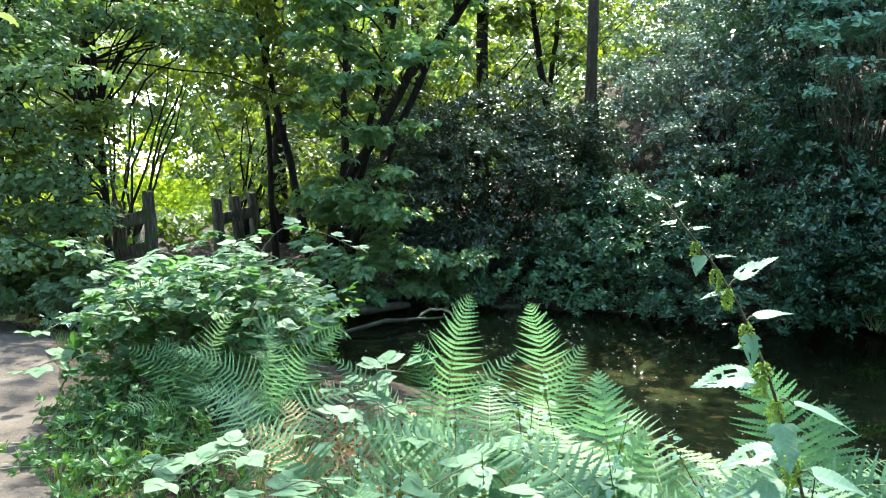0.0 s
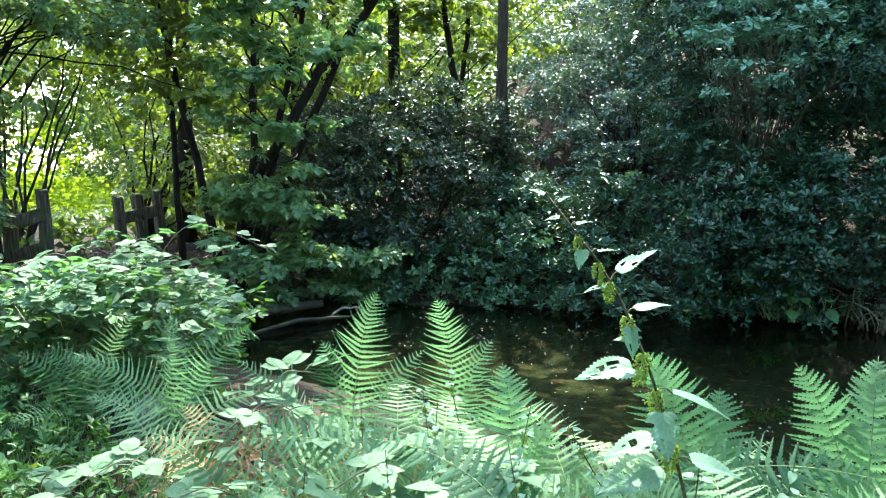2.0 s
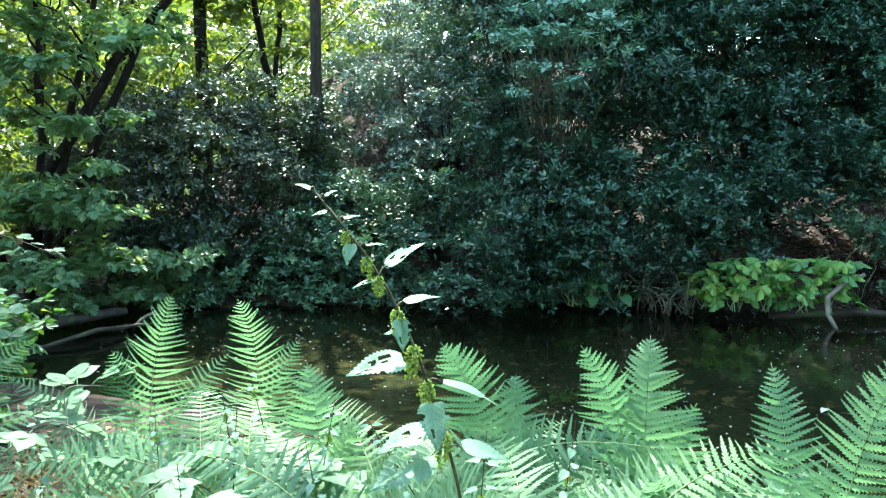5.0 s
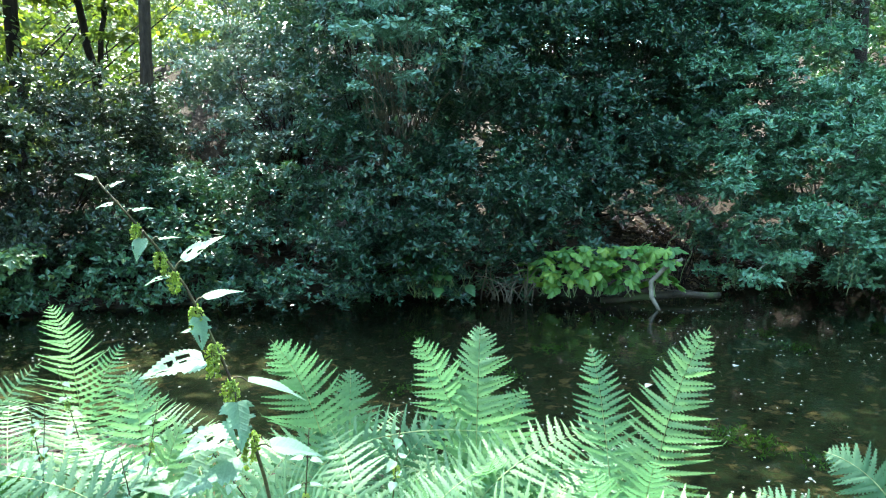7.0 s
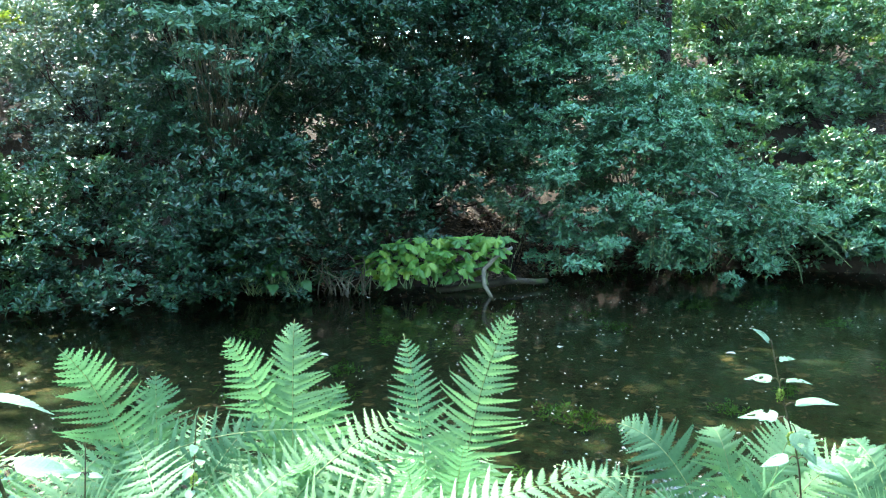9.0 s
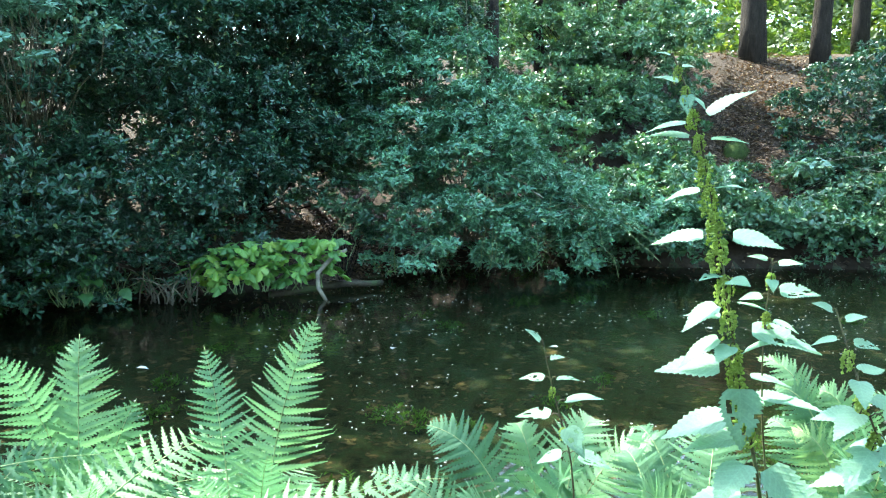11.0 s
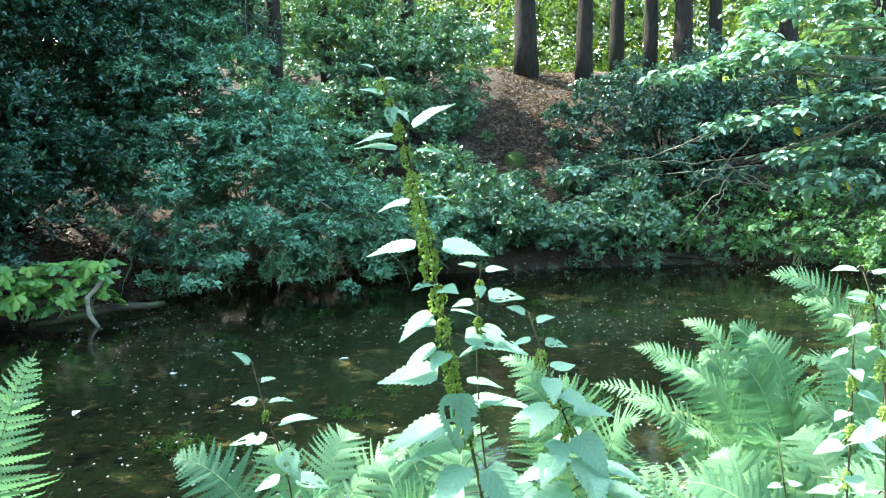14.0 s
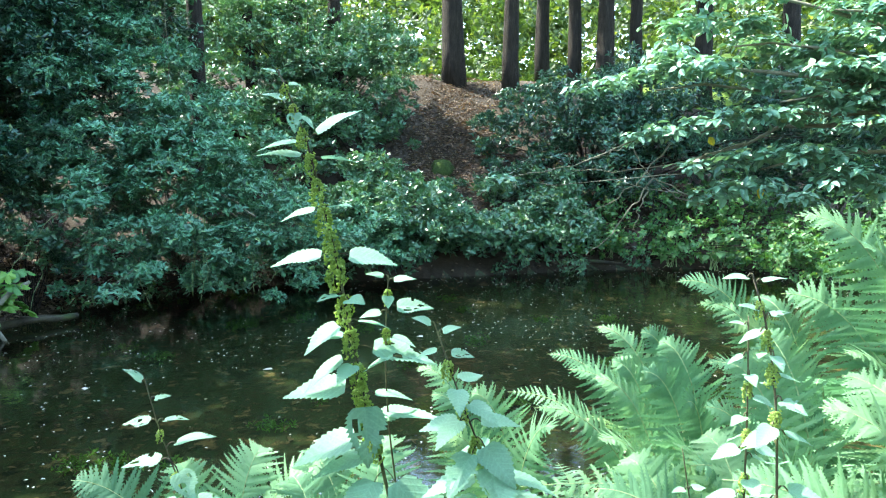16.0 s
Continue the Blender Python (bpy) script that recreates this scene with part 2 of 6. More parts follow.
def tube(points, radii, sides=6, rough=0.0):
    """Verts and quads of a tapered tube along points."""
    pts = np.asarray(points, float)
    n = len(pts)
    r = np.interp(np.linspace(0, 1, n), np.linspace(0, 1, len(radii)), radii)
    tang = unit(np.gradient(pts, axis=0))
    ref = np.array((0.31, 0.95, 0.05)) if abs(tang[0] @ np.array((0.31, 0.95, 0.05))) < 0.9 else np.array((1.0, 0, 0))
    u = unit(np.cross(tang, ref))
    v = np.cross(tang, u)
    a = np.linspace(0, 2 * math.pi, sides, endpoint=False)
    rr = r[:, None] * (1 + rough * RNG.normal(size=(n, sides)))
    verts = pts[:, None] + rr[..., None] * (np.cos(a)[None, :, None] * u[:, None] + np.sin(a)[None, :, None] * v[:, None])
    i, j = np.meshgrid(np.arange(n - 1), np.arange(sides), indexing="ij")
    k = (j + 1) % sides
    quads = np.stack([i * sides + j, i * sides + k, (i + 1) * sides + k, (i + 1) * sides + j], -1).reshape(-1, 4)
    cap = np.array([[(n - 1) * sides + q for q in ((0, 1, 2, 3) if sides > 3 else (0, 1, 2, 2))]]) if sides <= 4 else np.zeros((0, 4), int)
    if sides > 4:
        verts2 = np.concatenate([verts.reshape(-1, 3), pts[-1:] + tang[-1:] * r[-1] * 0.5, pts[:1]])
        m = n * sides
        fan = np.array([[(n - 1) * sides + q, (n - 1) * sides + (q + 1) % sides, m] for q in range(sides)] + [[(q + 1) % sides, q, m + 1] for q in range(sides)])
        return verts2, quads, fan
    return verts.reshape(-1, 3), quads, cap[:, :3]


def joined(pieces):
    """Several (verts, quads, tris) as one."""
    vs, qs, ts, off = [], [], [], 0
    for v, q, t in pieces:
        vs.append(v), qs.append(q + off), ts.append(t + off)
        off += len(v)
    return np.concatenate(vs), [np.concatenate(qs), np.concatenate(ts)]


def curve(a, b, bend, n=8, wobble=0.0):
    """Points from a to b that bow out by the vector bend, with a wobble."""
    a, b, bend = (np.asarray(q, float) for q in (a, b, bend))
    s = np.linspace(0, 1, n)[:, None]
    p = a + (b - a) * s + bend * 4 * s * (1 - s)
    if wobble:
        p[1:-1] += RNG.normal(size=(n - 2, 3)) * wobble
    return p


# leaf outlines: along the blade, across it, and up; then the quads
OVATE = (np.array([(0, 0, 0), (0.3, 0.5, 0.07), (0.7, 0.34, 0.03), (1, 0, -0.12), (0.7, -0.34, 0.03), (0.3, -0.5, 0.07)]), np.array([(0, 3, 2, 1), (0, 5, 4, 3)]))
LOBED = (np.array([(0, 0, 0), (0.12, 0.42, 0.02), (0.5, 0.56, -0.04), (0.48, 0.26, 0.05), (0.78, 0.3, 0.0), (1.0, 0, -0.12),
                   (0.78, -0.3, 0.0), (0.48, -0.26, 0.05), (0.5, -0.56, -0.04), (0.12, -0.42, 0.02)]),
         np.array([(0, 3, 2, 1), (0, 5, 4, 3), (0, 7, 6, 5), (0, 9, 8, 7)]))
SIMPLE = (np.array([(0, 0, 0), (0.45, 0.5, 0.08), (1, 0, -0.06), (0.45, -0.5, 0.08)]), np.array([(0, 3, 2, 1)]))
BLADE = (np.array([(0, 0.5, 0), (0, -0.5, 0), (0.45, 0.4, 0.0), (0.45, -0.4, 0.0), (1, 0.04, -0.15), (1, -0.04, -0.15)]), np.array([(0, 1, 3, 2), (2, 3, 5, 4)]))


def leaf_arrays(p, d, nrm, length, width, outline):
    tv, tq = outline
    d = unit(d)
    side = unit(np.cross(nrm, d))
    up = np.cross(d, side)
    n = len(p)
    L, W = np.broadcast_to(length, n)[:, None, None], np.broadcast_to(width, n)[:, None, None]
    v = p[:, None] + tv[None, :, 0:1] * L * d[:, None] + tv[None, :, 1:2] * W * side[:, None] + tv[None, :, 2:3] * L * up[:, None]
    q = tq[None] + (np.arange(n) * len(tv))[:, None, None]
    return v.reshape(-1, 3), q.reshape(-1, 4)


def rosettes(c, axis, count, length, aspect, spread=(35, 85), lift=0.0):
    """Leaves round twig ends: places, directions, normals and sizes."""
    m = len(c)
    axis = unit(axis)
    ref = np.where(np.abs(axis[:, 2:3]) < 0.9, np.array([[0, 0, 1.0]]), np.array([[1.0, 0, 0]]))
    u = unit(np.cross(axis, ref))
    v = np.cross(axis, u)
    phi = (np.arange(count)[None] * 2.4 + RNG.uniform(0, 6.28, (m, 1)) + RNG.normal(size=(m, count)) * 0.3)[..., None]
    th = np.radians(RNG.uniform(*spread, (m, count)))[..., None]
    out = np.cos(phi) * u[:, None] + np.sin(phi) * v[:, None]
    d = axis[:, None] * np.cos(th) + out * np.sin(th)
    nrm = axis[:, None] * np.sin(th) - out * np.cos(th) + RNG.normal(size=(m, count, 3)) * 0.25
    p = c[:, None] + d * length * 0.12 - axis[:, None] * (np.arange(count)[None, :, None] * length * lift)
    size = length * RNG.uniform(0.6, 1.15, (m, count))
    return p.reshape(-1, 3), d.reshape(-1, 3), nrm.reshape(-1, 3), size.ravel(), size.ravel() * aspect


def blob_points(blob, n, shell=(0.62, 1.05), lump=0.3, cap=0.0):
    """Places and outward directions in the outer part of a lumpy ellipsoid (centre, radii)."""
    c, r = np.array(blob[:3]), np.array(blob[3:6])
    d = unit(RNG.normal(size=(n, 3)))
    if cap:
        d[:, 2] = np.where(RNG.random(n) < cap, np.abs(d[:, 2]), d[:, 2])
    ph = RNG.uniform(0, 6.28, 6)
    wob = sum(np.sin(d @ (RNG.normal(size=3) * k) + ph[i]) for i, k in enumerate((3, 5, 8))) / 3
    rad = RNG.uniform(*shell, n) ** 0.7 * (1 + lump * wob)
    return c + d * r * rad[:, None], unit(d / r)


def clumped(blobs, count):
    """Breaks leaf masses into many small flat clumps near their surfaces, with gaps between."""
    out = []
    for b in blobs:
        c, r = np.array(b[:3]), np.array(b[3:6])
        for _ in range(max(4, int(count * (r[0] * r[2] + r[0] * r[1]) / 2))):
            d = unit(RNG.normal(size=3))
            s = RNG.uniform(0.2, 0.42) * min(1.3, r.mean())
            out.append((*(c + d * r * RNG.uniform(0.5, 1.05)), s, s, s * RNG.uniform(0.5, 0.85)))
    return out


def foliage(name, blobs, density, leaf, aspect, mat, per=6, outline=OVATE, up=0.5, spread=(35, 85), floor=None, shell=(0.62, 1.05), lump=0.3, droop=0.0, core=0, cap=0.0):
    """A crown of leaf rosettes over several blobs; density: rosettes for each square metre of blob."""
    cs, axs = [], []
    for b in blobs:
        area = 4.2 * ((b[3] * b[4]) ** 1.6 + (b[3] * b[5]) ** 1.6 + (b[4] * b[5]) ** 1.6) ** 0.625
        p, o = blob_points(b, max(8, int(area * density)), shell, lump, cap)
        cs.append(p), axs.append(o)
    c, a = np.concatenate(cs), np.concatenate(axs)
    if floor is not None:
        keep = c[:, 2] > np.maximum(floor, ground(c[:, 0], c[:, 1]) + 0.02)
        c, a = c[keep], a[keep]
    a = unit(a + np.array((0, 0, up)) + RNG.normal(size=a.shape) * 0.35)
    p, d, nn, L, W = rosettes(c, a, per, leaf, aspect, spread, 0.1)
    d = d - np.array((0, 0, droop))
    v, q = leaf_arrays(p, d, nn, L, W, outline)
    if core:
        ci = np.concatenate([blob_points(b, max(6, int(core * b[3] * b[5])), (0.15, 0.7), lump)[0] for b in blobs])
        if floor is not None:
            ci = ci[ci[:, 2] > np.maximum(floor, ground(ci[:, 0], ci[:, 1]) + 0.02)]
        m = len(ci)
        v2, q2 = leaf_arrays(ci, RNG.normal(size=(m, 3)), RNG.normal(size=(m, 3)) + (0, -0.5, 0.8), leaf * RNG.uniform(0.8, 1.4, m), leaf * RNG.uniform(0.5, 0.9, m), SIMPLE)
        v, q = np.concatenate([v, v2]), np.concatenate([q, q2 + len(v)])
    return raw_mesh(name, v, q, mat), c


def stems(name, parent, base, tips, radius, mat, sides=5, bow=0.3, thin=0.25, label=""):
    """One part for each branch from a base to a tip, bowed upwards."""
    for t in tips:
        t = np.asarray(t, float)
        far_off = np.linalg.norm(t - base)
        bend = np.array((0, 0, bow)) * far_off * 0.25 + RNG.normal(size=3) * 0.04
        line = curve(base + RNG.normal(size=3) * (0.06, 0.06, 0), t, bend, 7, 0.015 * far_off)
        part(name, raw_mesh(name, *joined([tube(line, (radius, radius * thin), sides)]), mat, True), parent, label)


# ---- the lie of the land ----
WATER = -0.45
FAR_EDGE = [(-9, 13.0), (-4.5, 12.2), (-1, 11.4), (1.2, 11.0), (3.2, 10.5), (5, 9.9), (6.7, 8.9), (8.1, 8.0), (9.6, 7.7), (11.4, 7.0), (12.7, 5.8), (14.3, 3.2), (16.2, 0.2), (17, -2.5), (19, -7)]
NEAR_EDGE = [(14, -8.5), (10, -5.4), (7.2, -3.6), (5.3, -1.9), (4.3, -0.4), (3.8, 1.0), (3.45, 2.2), (2.9, 3.3), (1.9, 4.8), (0.6, 6.2), (-1.2, 7.8), (-3, 8.9), (-6, 10), (-9, 10.8)]
CHANNEL = np.array(FAR_EDGE + NEAR_EDGE, float)


def segment_gap(x, y, pts):
    """Distance from places to a broken line."""
    best = np.full(np.shape(x), 1e9)
    for (ax, ay), (bx, by) in zip(pts[:-1], pts[1:]):
        ex, ey = bx - ax, by - ay
        s = np.clip(((x - ax) * ex + (y - ay) * ey) / (ex * ex + ey * ey), 0, 1)
        best = np.minimum(best, np.hypot(x - ax - s * ex, y - ay - s * ey))
    return best


def in_channel(x, y):
    inside = np.zeros(np.shape(x), bool)
    for (ax, ay), (bx, by) in zip(CHANNEL, np.roll(CHANNEL, -1, 0)):
        if ay != by:
            inside ^= ((ay > y) != (by > y)) & (x < (bx - ax) * (y - ay) / (by - ay) + ax)
    return inside


def ground(x, y):
    """Height of the land."""
    x, y = np.asarray(x, float), np.asarray(y, float)
    far, near = segment_gap(x, y, FAR_EDGE), segment_gap(x, y, NEAR_EDGE)
    inside = in_channel(x, y)
    d = np.minimum(far, near)
    bed = WATER - 0.38 * (1 - np.exp(-d / 0.7)) - 0.02
    near_bank = np.minimum(0.0, WATER + 0.05 + 0.17 * d) * 1.0 + WATER * np.exp(-d / 0.15) * 0.15
    steep = np.clip((x + 0.5) / 6.0, 0, 1)
    steep = steep * steep * (3 - 2 * steep)
    top = 0.1 + 4.3 * steep
    rise = np.minimum(0.05 + 0.12 * steep + (0.12 + 0.44 * steep) * far, top - WATER)
    far_bank = WATER + rise * (1 - np.exp(-far / 0.12))
    z = np.where(inside, bed, np.where(far < near, far_bank, near_bank))
    lumps = 0.05 * np.sin(1.7 * x + 0.6 * y) * np.sin(1.3 * y - 0.4 * x) + 0.025 * np.sin(4.1 * x + 2.2) * np.sin(3.7 * y)
    return z + np.where(inside, 0.5, 1.0) * lumps * np.clip(d / 0.6, 0, 1)


def on_ground(x, y, dz=0.0):
    return np.array((x, y, float(ground(x, y)) + dz))


def axis_steps(fine0, fine1, step, reach):
    a = np.arange(fine0, fine1, step)
    grow = np.array([step * 1.35 ** k for k in range(1, 40)]).cumsum()
    grow = grow[grow < reach]
    return np.concatenate([fine0 - grow[::-1], a, a[-1] + grow])


gx, gy = axis_steps(-7, 19, 0.19, 400), axis_steps(-6, 22, 0.19, 400)
GX, GY = np.meshgrid(gx, gy, indexing="ij")
gv = np.stack([GX, GY, ground(GX, GY)], -1).reshape(-1, 3)
ii, jj = np.meshgrid(np.arange(len(gx) - 1), np.arange(len(gy) - 1), indexing="ij")
gq = np.stack([ii * len(gy) + jj, (ii + 1) * len(gy) + jj, (ii + 1) * len(gy) + jj + 1, ii * len(gy) + jj + 1], -1).reshape(-1, 4)
mid = gv[gq].mean(1)
soil = raw_mesh("ground", gv, gq, M_SOIL, True)
soil.materials.append(M_BED)
soil.materials.append(M_MEADOW)
open_land = np.hypot(mid[:, 0], mid[:, 1]) + 2.0 * np.sin(0.6 * mid[:, 0]) > 26
soil.polygons.foreach_set("material_index", np.where(in_channel(mid[:, 0], mid[:, 1]), 1, np.where(open_land, 2, 0)).astype(np.int32))
tagged(part("ground", soil), "brown woodland soil sloping to a stream bed", "ground", kind="structure")

wx, wy = np.meshgrid(np.linspace(-9.5, 20, 60), np.linspace(-9, 13.5, 50), indexing="ij")
wv = np.stack([wx, wy, np.full_like(wx, WATER)], -1).reshape(-1, 3)
a, b = np.meshgrid(np.arange(59), np.arange(49), indexing="ij")
wq = np.stack([a * 50 + b, (a + 1) * 50 + b, (a + 1) * 50 + b + 1, a * 50 + b + 1], -1).reshape(-1, 4)
tagged(part("water", raw_mesh("water", wv, wq, M_WATER, True)), "dark clear shallow stream water with reflections", "water", kind="structure")

# trodden path on the near bank
PATH_LINE = [(1.5, -6.0), (-0.2, -2.0), (-1.2, 0.6), (-2.25, 3.2), (-3.1, 5.0), (-4.1, 6.9), (-5.6, 8.8), (-8, 11)]
s = np.linspace(0, len(PATH_LINE) - 1, 90)
px = np.interp(s, range(len(PATH_LINE)), [p[0] for p in PATH_LINE])
py = np.interp(s, range(len(PATH_LINE)), [p[1] for p in PATH_LINE])
tang = unit(np.stack([np.gradient(px), np.gradient(py)], -1))
off = np.linspace(-0.5, 0.5, 9)
wid = 1.0 + 0.14 * np.sin(s * 5) + 0.08 * np.sin(s * 13)
pxx, pyy = px[:, None] + off[None] * wid[:, None] * tang[:, 1:2], py[:, None] - off[None] * wid[:, None] * tang[:, 0:1]
edge = 0.012 - 0.05 * (np.abs(off) > 0.45)
pv = np.stack([pxx, pyy, ground(pxx, pyy) + edge[None]], -1).reshape(-1, 3)
a, b = np.meshgrid(np.arange(89), np.arange(8), indexing="ij")
pq = np.stack([a * 9 + b, a * 9 + b + 1, (a + 1) * 9 + b + 1, (a + 1) * 9 + b], -1).reshape(-1, 4)
tagged(part("path", raw_mesh("path", pv, pq, M_PATH, True)), "grey-brown trodden earth footpath beside grass", "path", kind="structure")


# ---- bushes and trees of the far bank ----
def bush(name, base, blobs, density, leaf, aspect, mat, label, category="bush", per=6, outline=OVATE, stem_r=0.03, stem_mat=None, clumps=0, **more):
    base = np.asarray(base, float)
    ob = thing(name, base, label, category)
    masses = clumped(blobs, clumps) if clumps else blobs
    me, c = foliage(name + "_leaves", masses, density, leaf, aspect, mat, per, outline, floor=WATER + 0.03, **more)
    part("crown", me, ob)
    tips = [np.array(b[:3]) for b in blobs] + [c[k] for k in RNG.integers(0, len(c), 2 * len(blobs))]
    stems("stem", ob, base - np.array((0, 0, 0.1)), tips, stem_r, stem_mat or M_BARK)
    return ob


def tree(name, foot, lean, height, radius, blobs, density, leaf, aspect, mat, label, per=5, outline=OVATE, bark=None, **more):
    """A tree: a tapered trunk that leans by the vector lean, limbs to its leaf masses, a crown."""
    foot = np.asarray(foot, float)
    ob = thing(name, foot, label, "tree")
    top = foot + np.array((lean[0], lean[1], height))
    line = curve(foot - np.array((0, 0, 0.25)), top, np.array((-lean[1], lean[0], 0)) * 0.06, 14, 0.006 * height ** 0.5)
    rr = [radius * 1.45, radius * 1.05, radius * 0.95, radius * 0.8, radius * 0.6, radius * 0.3]
    part("trunk", raw_mesh("trunk", *joined([tube(line, rr, 12, 0.03)]), bark or M_BARK, True), ob)
    for b in blobs:
        k = int(np.clip(np.searchsorted(line[:, 2], b[2] - 0.35 * (b[2] - foot[2])), 3, 12))
        arm = tube(curve(line[k], b[:3], (0, 0, 0.12 * np.linalg.norm(line[k] - b[:3])), 8, 0.05), (radius * 0.4, radius * 0.1), 6, 0.04)
        part("limb", raw_mesh("limb", *joined([arm]), M_BARK, True), ob)
    me, _ = foliage(name + "_leaves", blobs, density, leaf, aspect, mat, per, outline, **more)
    part("crown", me, ob)
    return ob


def blob(bearing, d, z, w, h, depth=None):
    """A leaf mass: bearing, distance, height of its middle, half width, half height."""
    p = at(bearing, d, z)
    return (*p, w, depth or w, h)


# lower part of the same holly, left in the darker green for shade
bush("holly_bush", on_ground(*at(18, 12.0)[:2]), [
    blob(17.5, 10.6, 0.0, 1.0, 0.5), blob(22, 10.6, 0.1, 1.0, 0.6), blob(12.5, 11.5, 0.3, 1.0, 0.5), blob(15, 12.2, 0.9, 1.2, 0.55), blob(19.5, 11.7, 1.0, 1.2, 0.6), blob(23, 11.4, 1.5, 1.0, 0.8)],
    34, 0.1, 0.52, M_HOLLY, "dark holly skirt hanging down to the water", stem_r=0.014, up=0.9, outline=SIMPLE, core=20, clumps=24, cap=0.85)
# the great holly over the water, its upper part in the paled green
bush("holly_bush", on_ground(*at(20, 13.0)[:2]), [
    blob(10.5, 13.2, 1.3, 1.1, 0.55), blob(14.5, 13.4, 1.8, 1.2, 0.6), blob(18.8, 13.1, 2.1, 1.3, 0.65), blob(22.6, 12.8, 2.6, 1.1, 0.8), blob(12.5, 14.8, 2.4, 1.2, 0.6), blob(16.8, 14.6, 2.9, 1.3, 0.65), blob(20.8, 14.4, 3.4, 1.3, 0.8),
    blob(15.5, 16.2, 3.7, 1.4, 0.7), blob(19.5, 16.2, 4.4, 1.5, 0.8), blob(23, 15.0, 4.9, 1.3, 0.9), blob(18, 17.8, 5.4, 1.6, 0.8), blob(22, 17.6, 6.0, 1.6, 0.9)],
    40, 0.095, 0.52, M_HOLLY_SHEEN, "tall dense holly bush, glossy leaves paled grey-green for sky reflection", stem_r=0.018, up=1.0, spread=(45, 85), outline=SIMPLE, core=5, clumps=19, cap=0.8)
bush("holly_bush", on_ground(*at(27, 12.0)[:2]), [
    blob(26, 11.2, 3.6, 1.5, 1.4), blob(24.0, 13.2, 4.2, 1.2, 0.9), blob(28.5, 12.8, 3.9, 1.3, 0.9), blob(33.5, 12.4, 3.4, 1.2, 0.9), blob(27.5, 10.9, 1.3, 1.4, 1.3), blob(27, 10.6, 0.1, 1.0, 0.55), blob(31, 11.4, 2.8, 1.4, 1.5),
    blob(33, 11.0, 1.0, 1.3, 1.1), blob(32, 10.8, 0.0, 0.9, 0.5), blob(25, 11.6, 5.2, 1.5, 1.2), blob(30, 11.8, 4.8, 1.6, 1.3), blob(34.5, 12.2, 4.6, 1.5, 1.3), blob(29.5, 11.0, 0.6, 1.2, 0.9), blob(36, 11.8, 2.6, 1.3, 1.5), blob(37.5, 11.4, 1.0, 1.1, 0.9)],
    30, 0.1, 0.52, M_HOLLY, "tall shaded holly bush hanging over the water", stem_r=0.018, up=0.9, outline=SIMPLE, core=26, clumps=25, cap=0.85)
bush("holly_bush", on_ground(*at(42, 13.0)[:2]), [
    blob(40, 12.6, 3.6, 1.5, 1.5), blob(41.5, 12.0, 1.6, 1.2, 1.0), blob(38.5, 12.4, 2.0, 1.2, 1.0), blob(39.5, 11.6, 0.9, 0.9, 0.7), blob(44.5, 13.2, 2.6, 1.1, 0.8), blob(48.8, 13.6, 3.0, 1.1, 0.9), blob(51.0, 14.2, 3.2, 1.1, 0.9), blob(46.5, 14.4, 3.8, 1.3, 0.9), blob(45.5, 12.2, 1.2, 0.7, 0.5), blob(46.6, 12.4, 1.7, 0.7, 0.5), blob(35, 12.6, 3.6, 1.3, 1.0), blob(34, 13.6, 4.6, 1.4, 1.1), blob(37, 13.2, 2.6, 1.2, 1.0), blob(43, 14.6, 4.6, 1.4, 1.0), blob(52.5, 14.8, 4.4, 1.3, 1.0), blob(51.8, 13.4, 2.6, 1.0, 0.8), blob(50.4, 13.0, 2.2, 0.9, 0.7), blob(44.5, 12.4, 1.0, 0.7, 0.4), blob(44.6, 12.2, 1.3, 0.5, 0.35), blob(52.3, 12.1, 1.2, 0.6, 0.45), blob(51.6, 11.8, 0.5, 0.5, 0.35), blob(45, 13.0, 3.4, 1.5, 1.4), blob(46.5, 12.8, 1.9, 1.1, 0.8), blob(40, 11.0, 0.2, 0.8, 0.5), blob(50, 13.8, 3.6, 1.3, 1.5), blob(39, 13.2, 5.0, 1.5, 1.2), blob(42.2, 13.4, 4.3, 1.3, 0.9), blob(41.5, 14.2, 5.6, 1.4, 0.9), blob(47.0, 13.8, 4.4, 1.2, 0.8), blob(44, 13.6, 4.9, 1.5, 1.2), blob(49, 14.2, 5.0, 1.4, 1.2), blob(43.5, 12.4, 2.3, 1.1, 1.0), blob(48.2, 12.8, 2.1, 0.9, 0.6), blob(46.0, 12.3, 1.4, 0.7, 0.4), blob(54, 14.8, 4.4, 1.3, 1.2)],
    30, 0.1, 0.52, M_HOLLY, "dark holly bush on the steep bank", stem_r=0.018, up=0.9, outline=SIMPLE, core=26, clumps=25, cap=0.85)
# a pale-leaved bough hanging before the holly
bush("pale_bough", on_ground(*at(27.5, 12.2)[:2]), [
    blob(25, 10.3, 3.6, 0.5, 0.13), blob(27, 10.3, 3.3, 0.5, 0.12), blob(29, 10.4, 3.8, 0.5, 0.13), blob(26, 10.3, 2.9, 0.35, 0.1), blob(31, 10.6, 3.95, 0.5, 0.13), blob(23.5, 10.6, 4.1, 0.5, 0.13), blob(28.2, 10.4, 2.7, 0.3, 0.1), blob(26.5, 10.4, 4.2, 0.6, 0.15), blob(30, 10.6, 4.5, 0.6, 0.2)],
    55, 0.085, 0.65, M_BEECH, "hanging bough of pale green leaves before the holly", "tree", per=4, stem_r=0.014, stem_mat=M_TWIG, up=1.3, spread=(65, 95), shell=(0.1, 1.05))
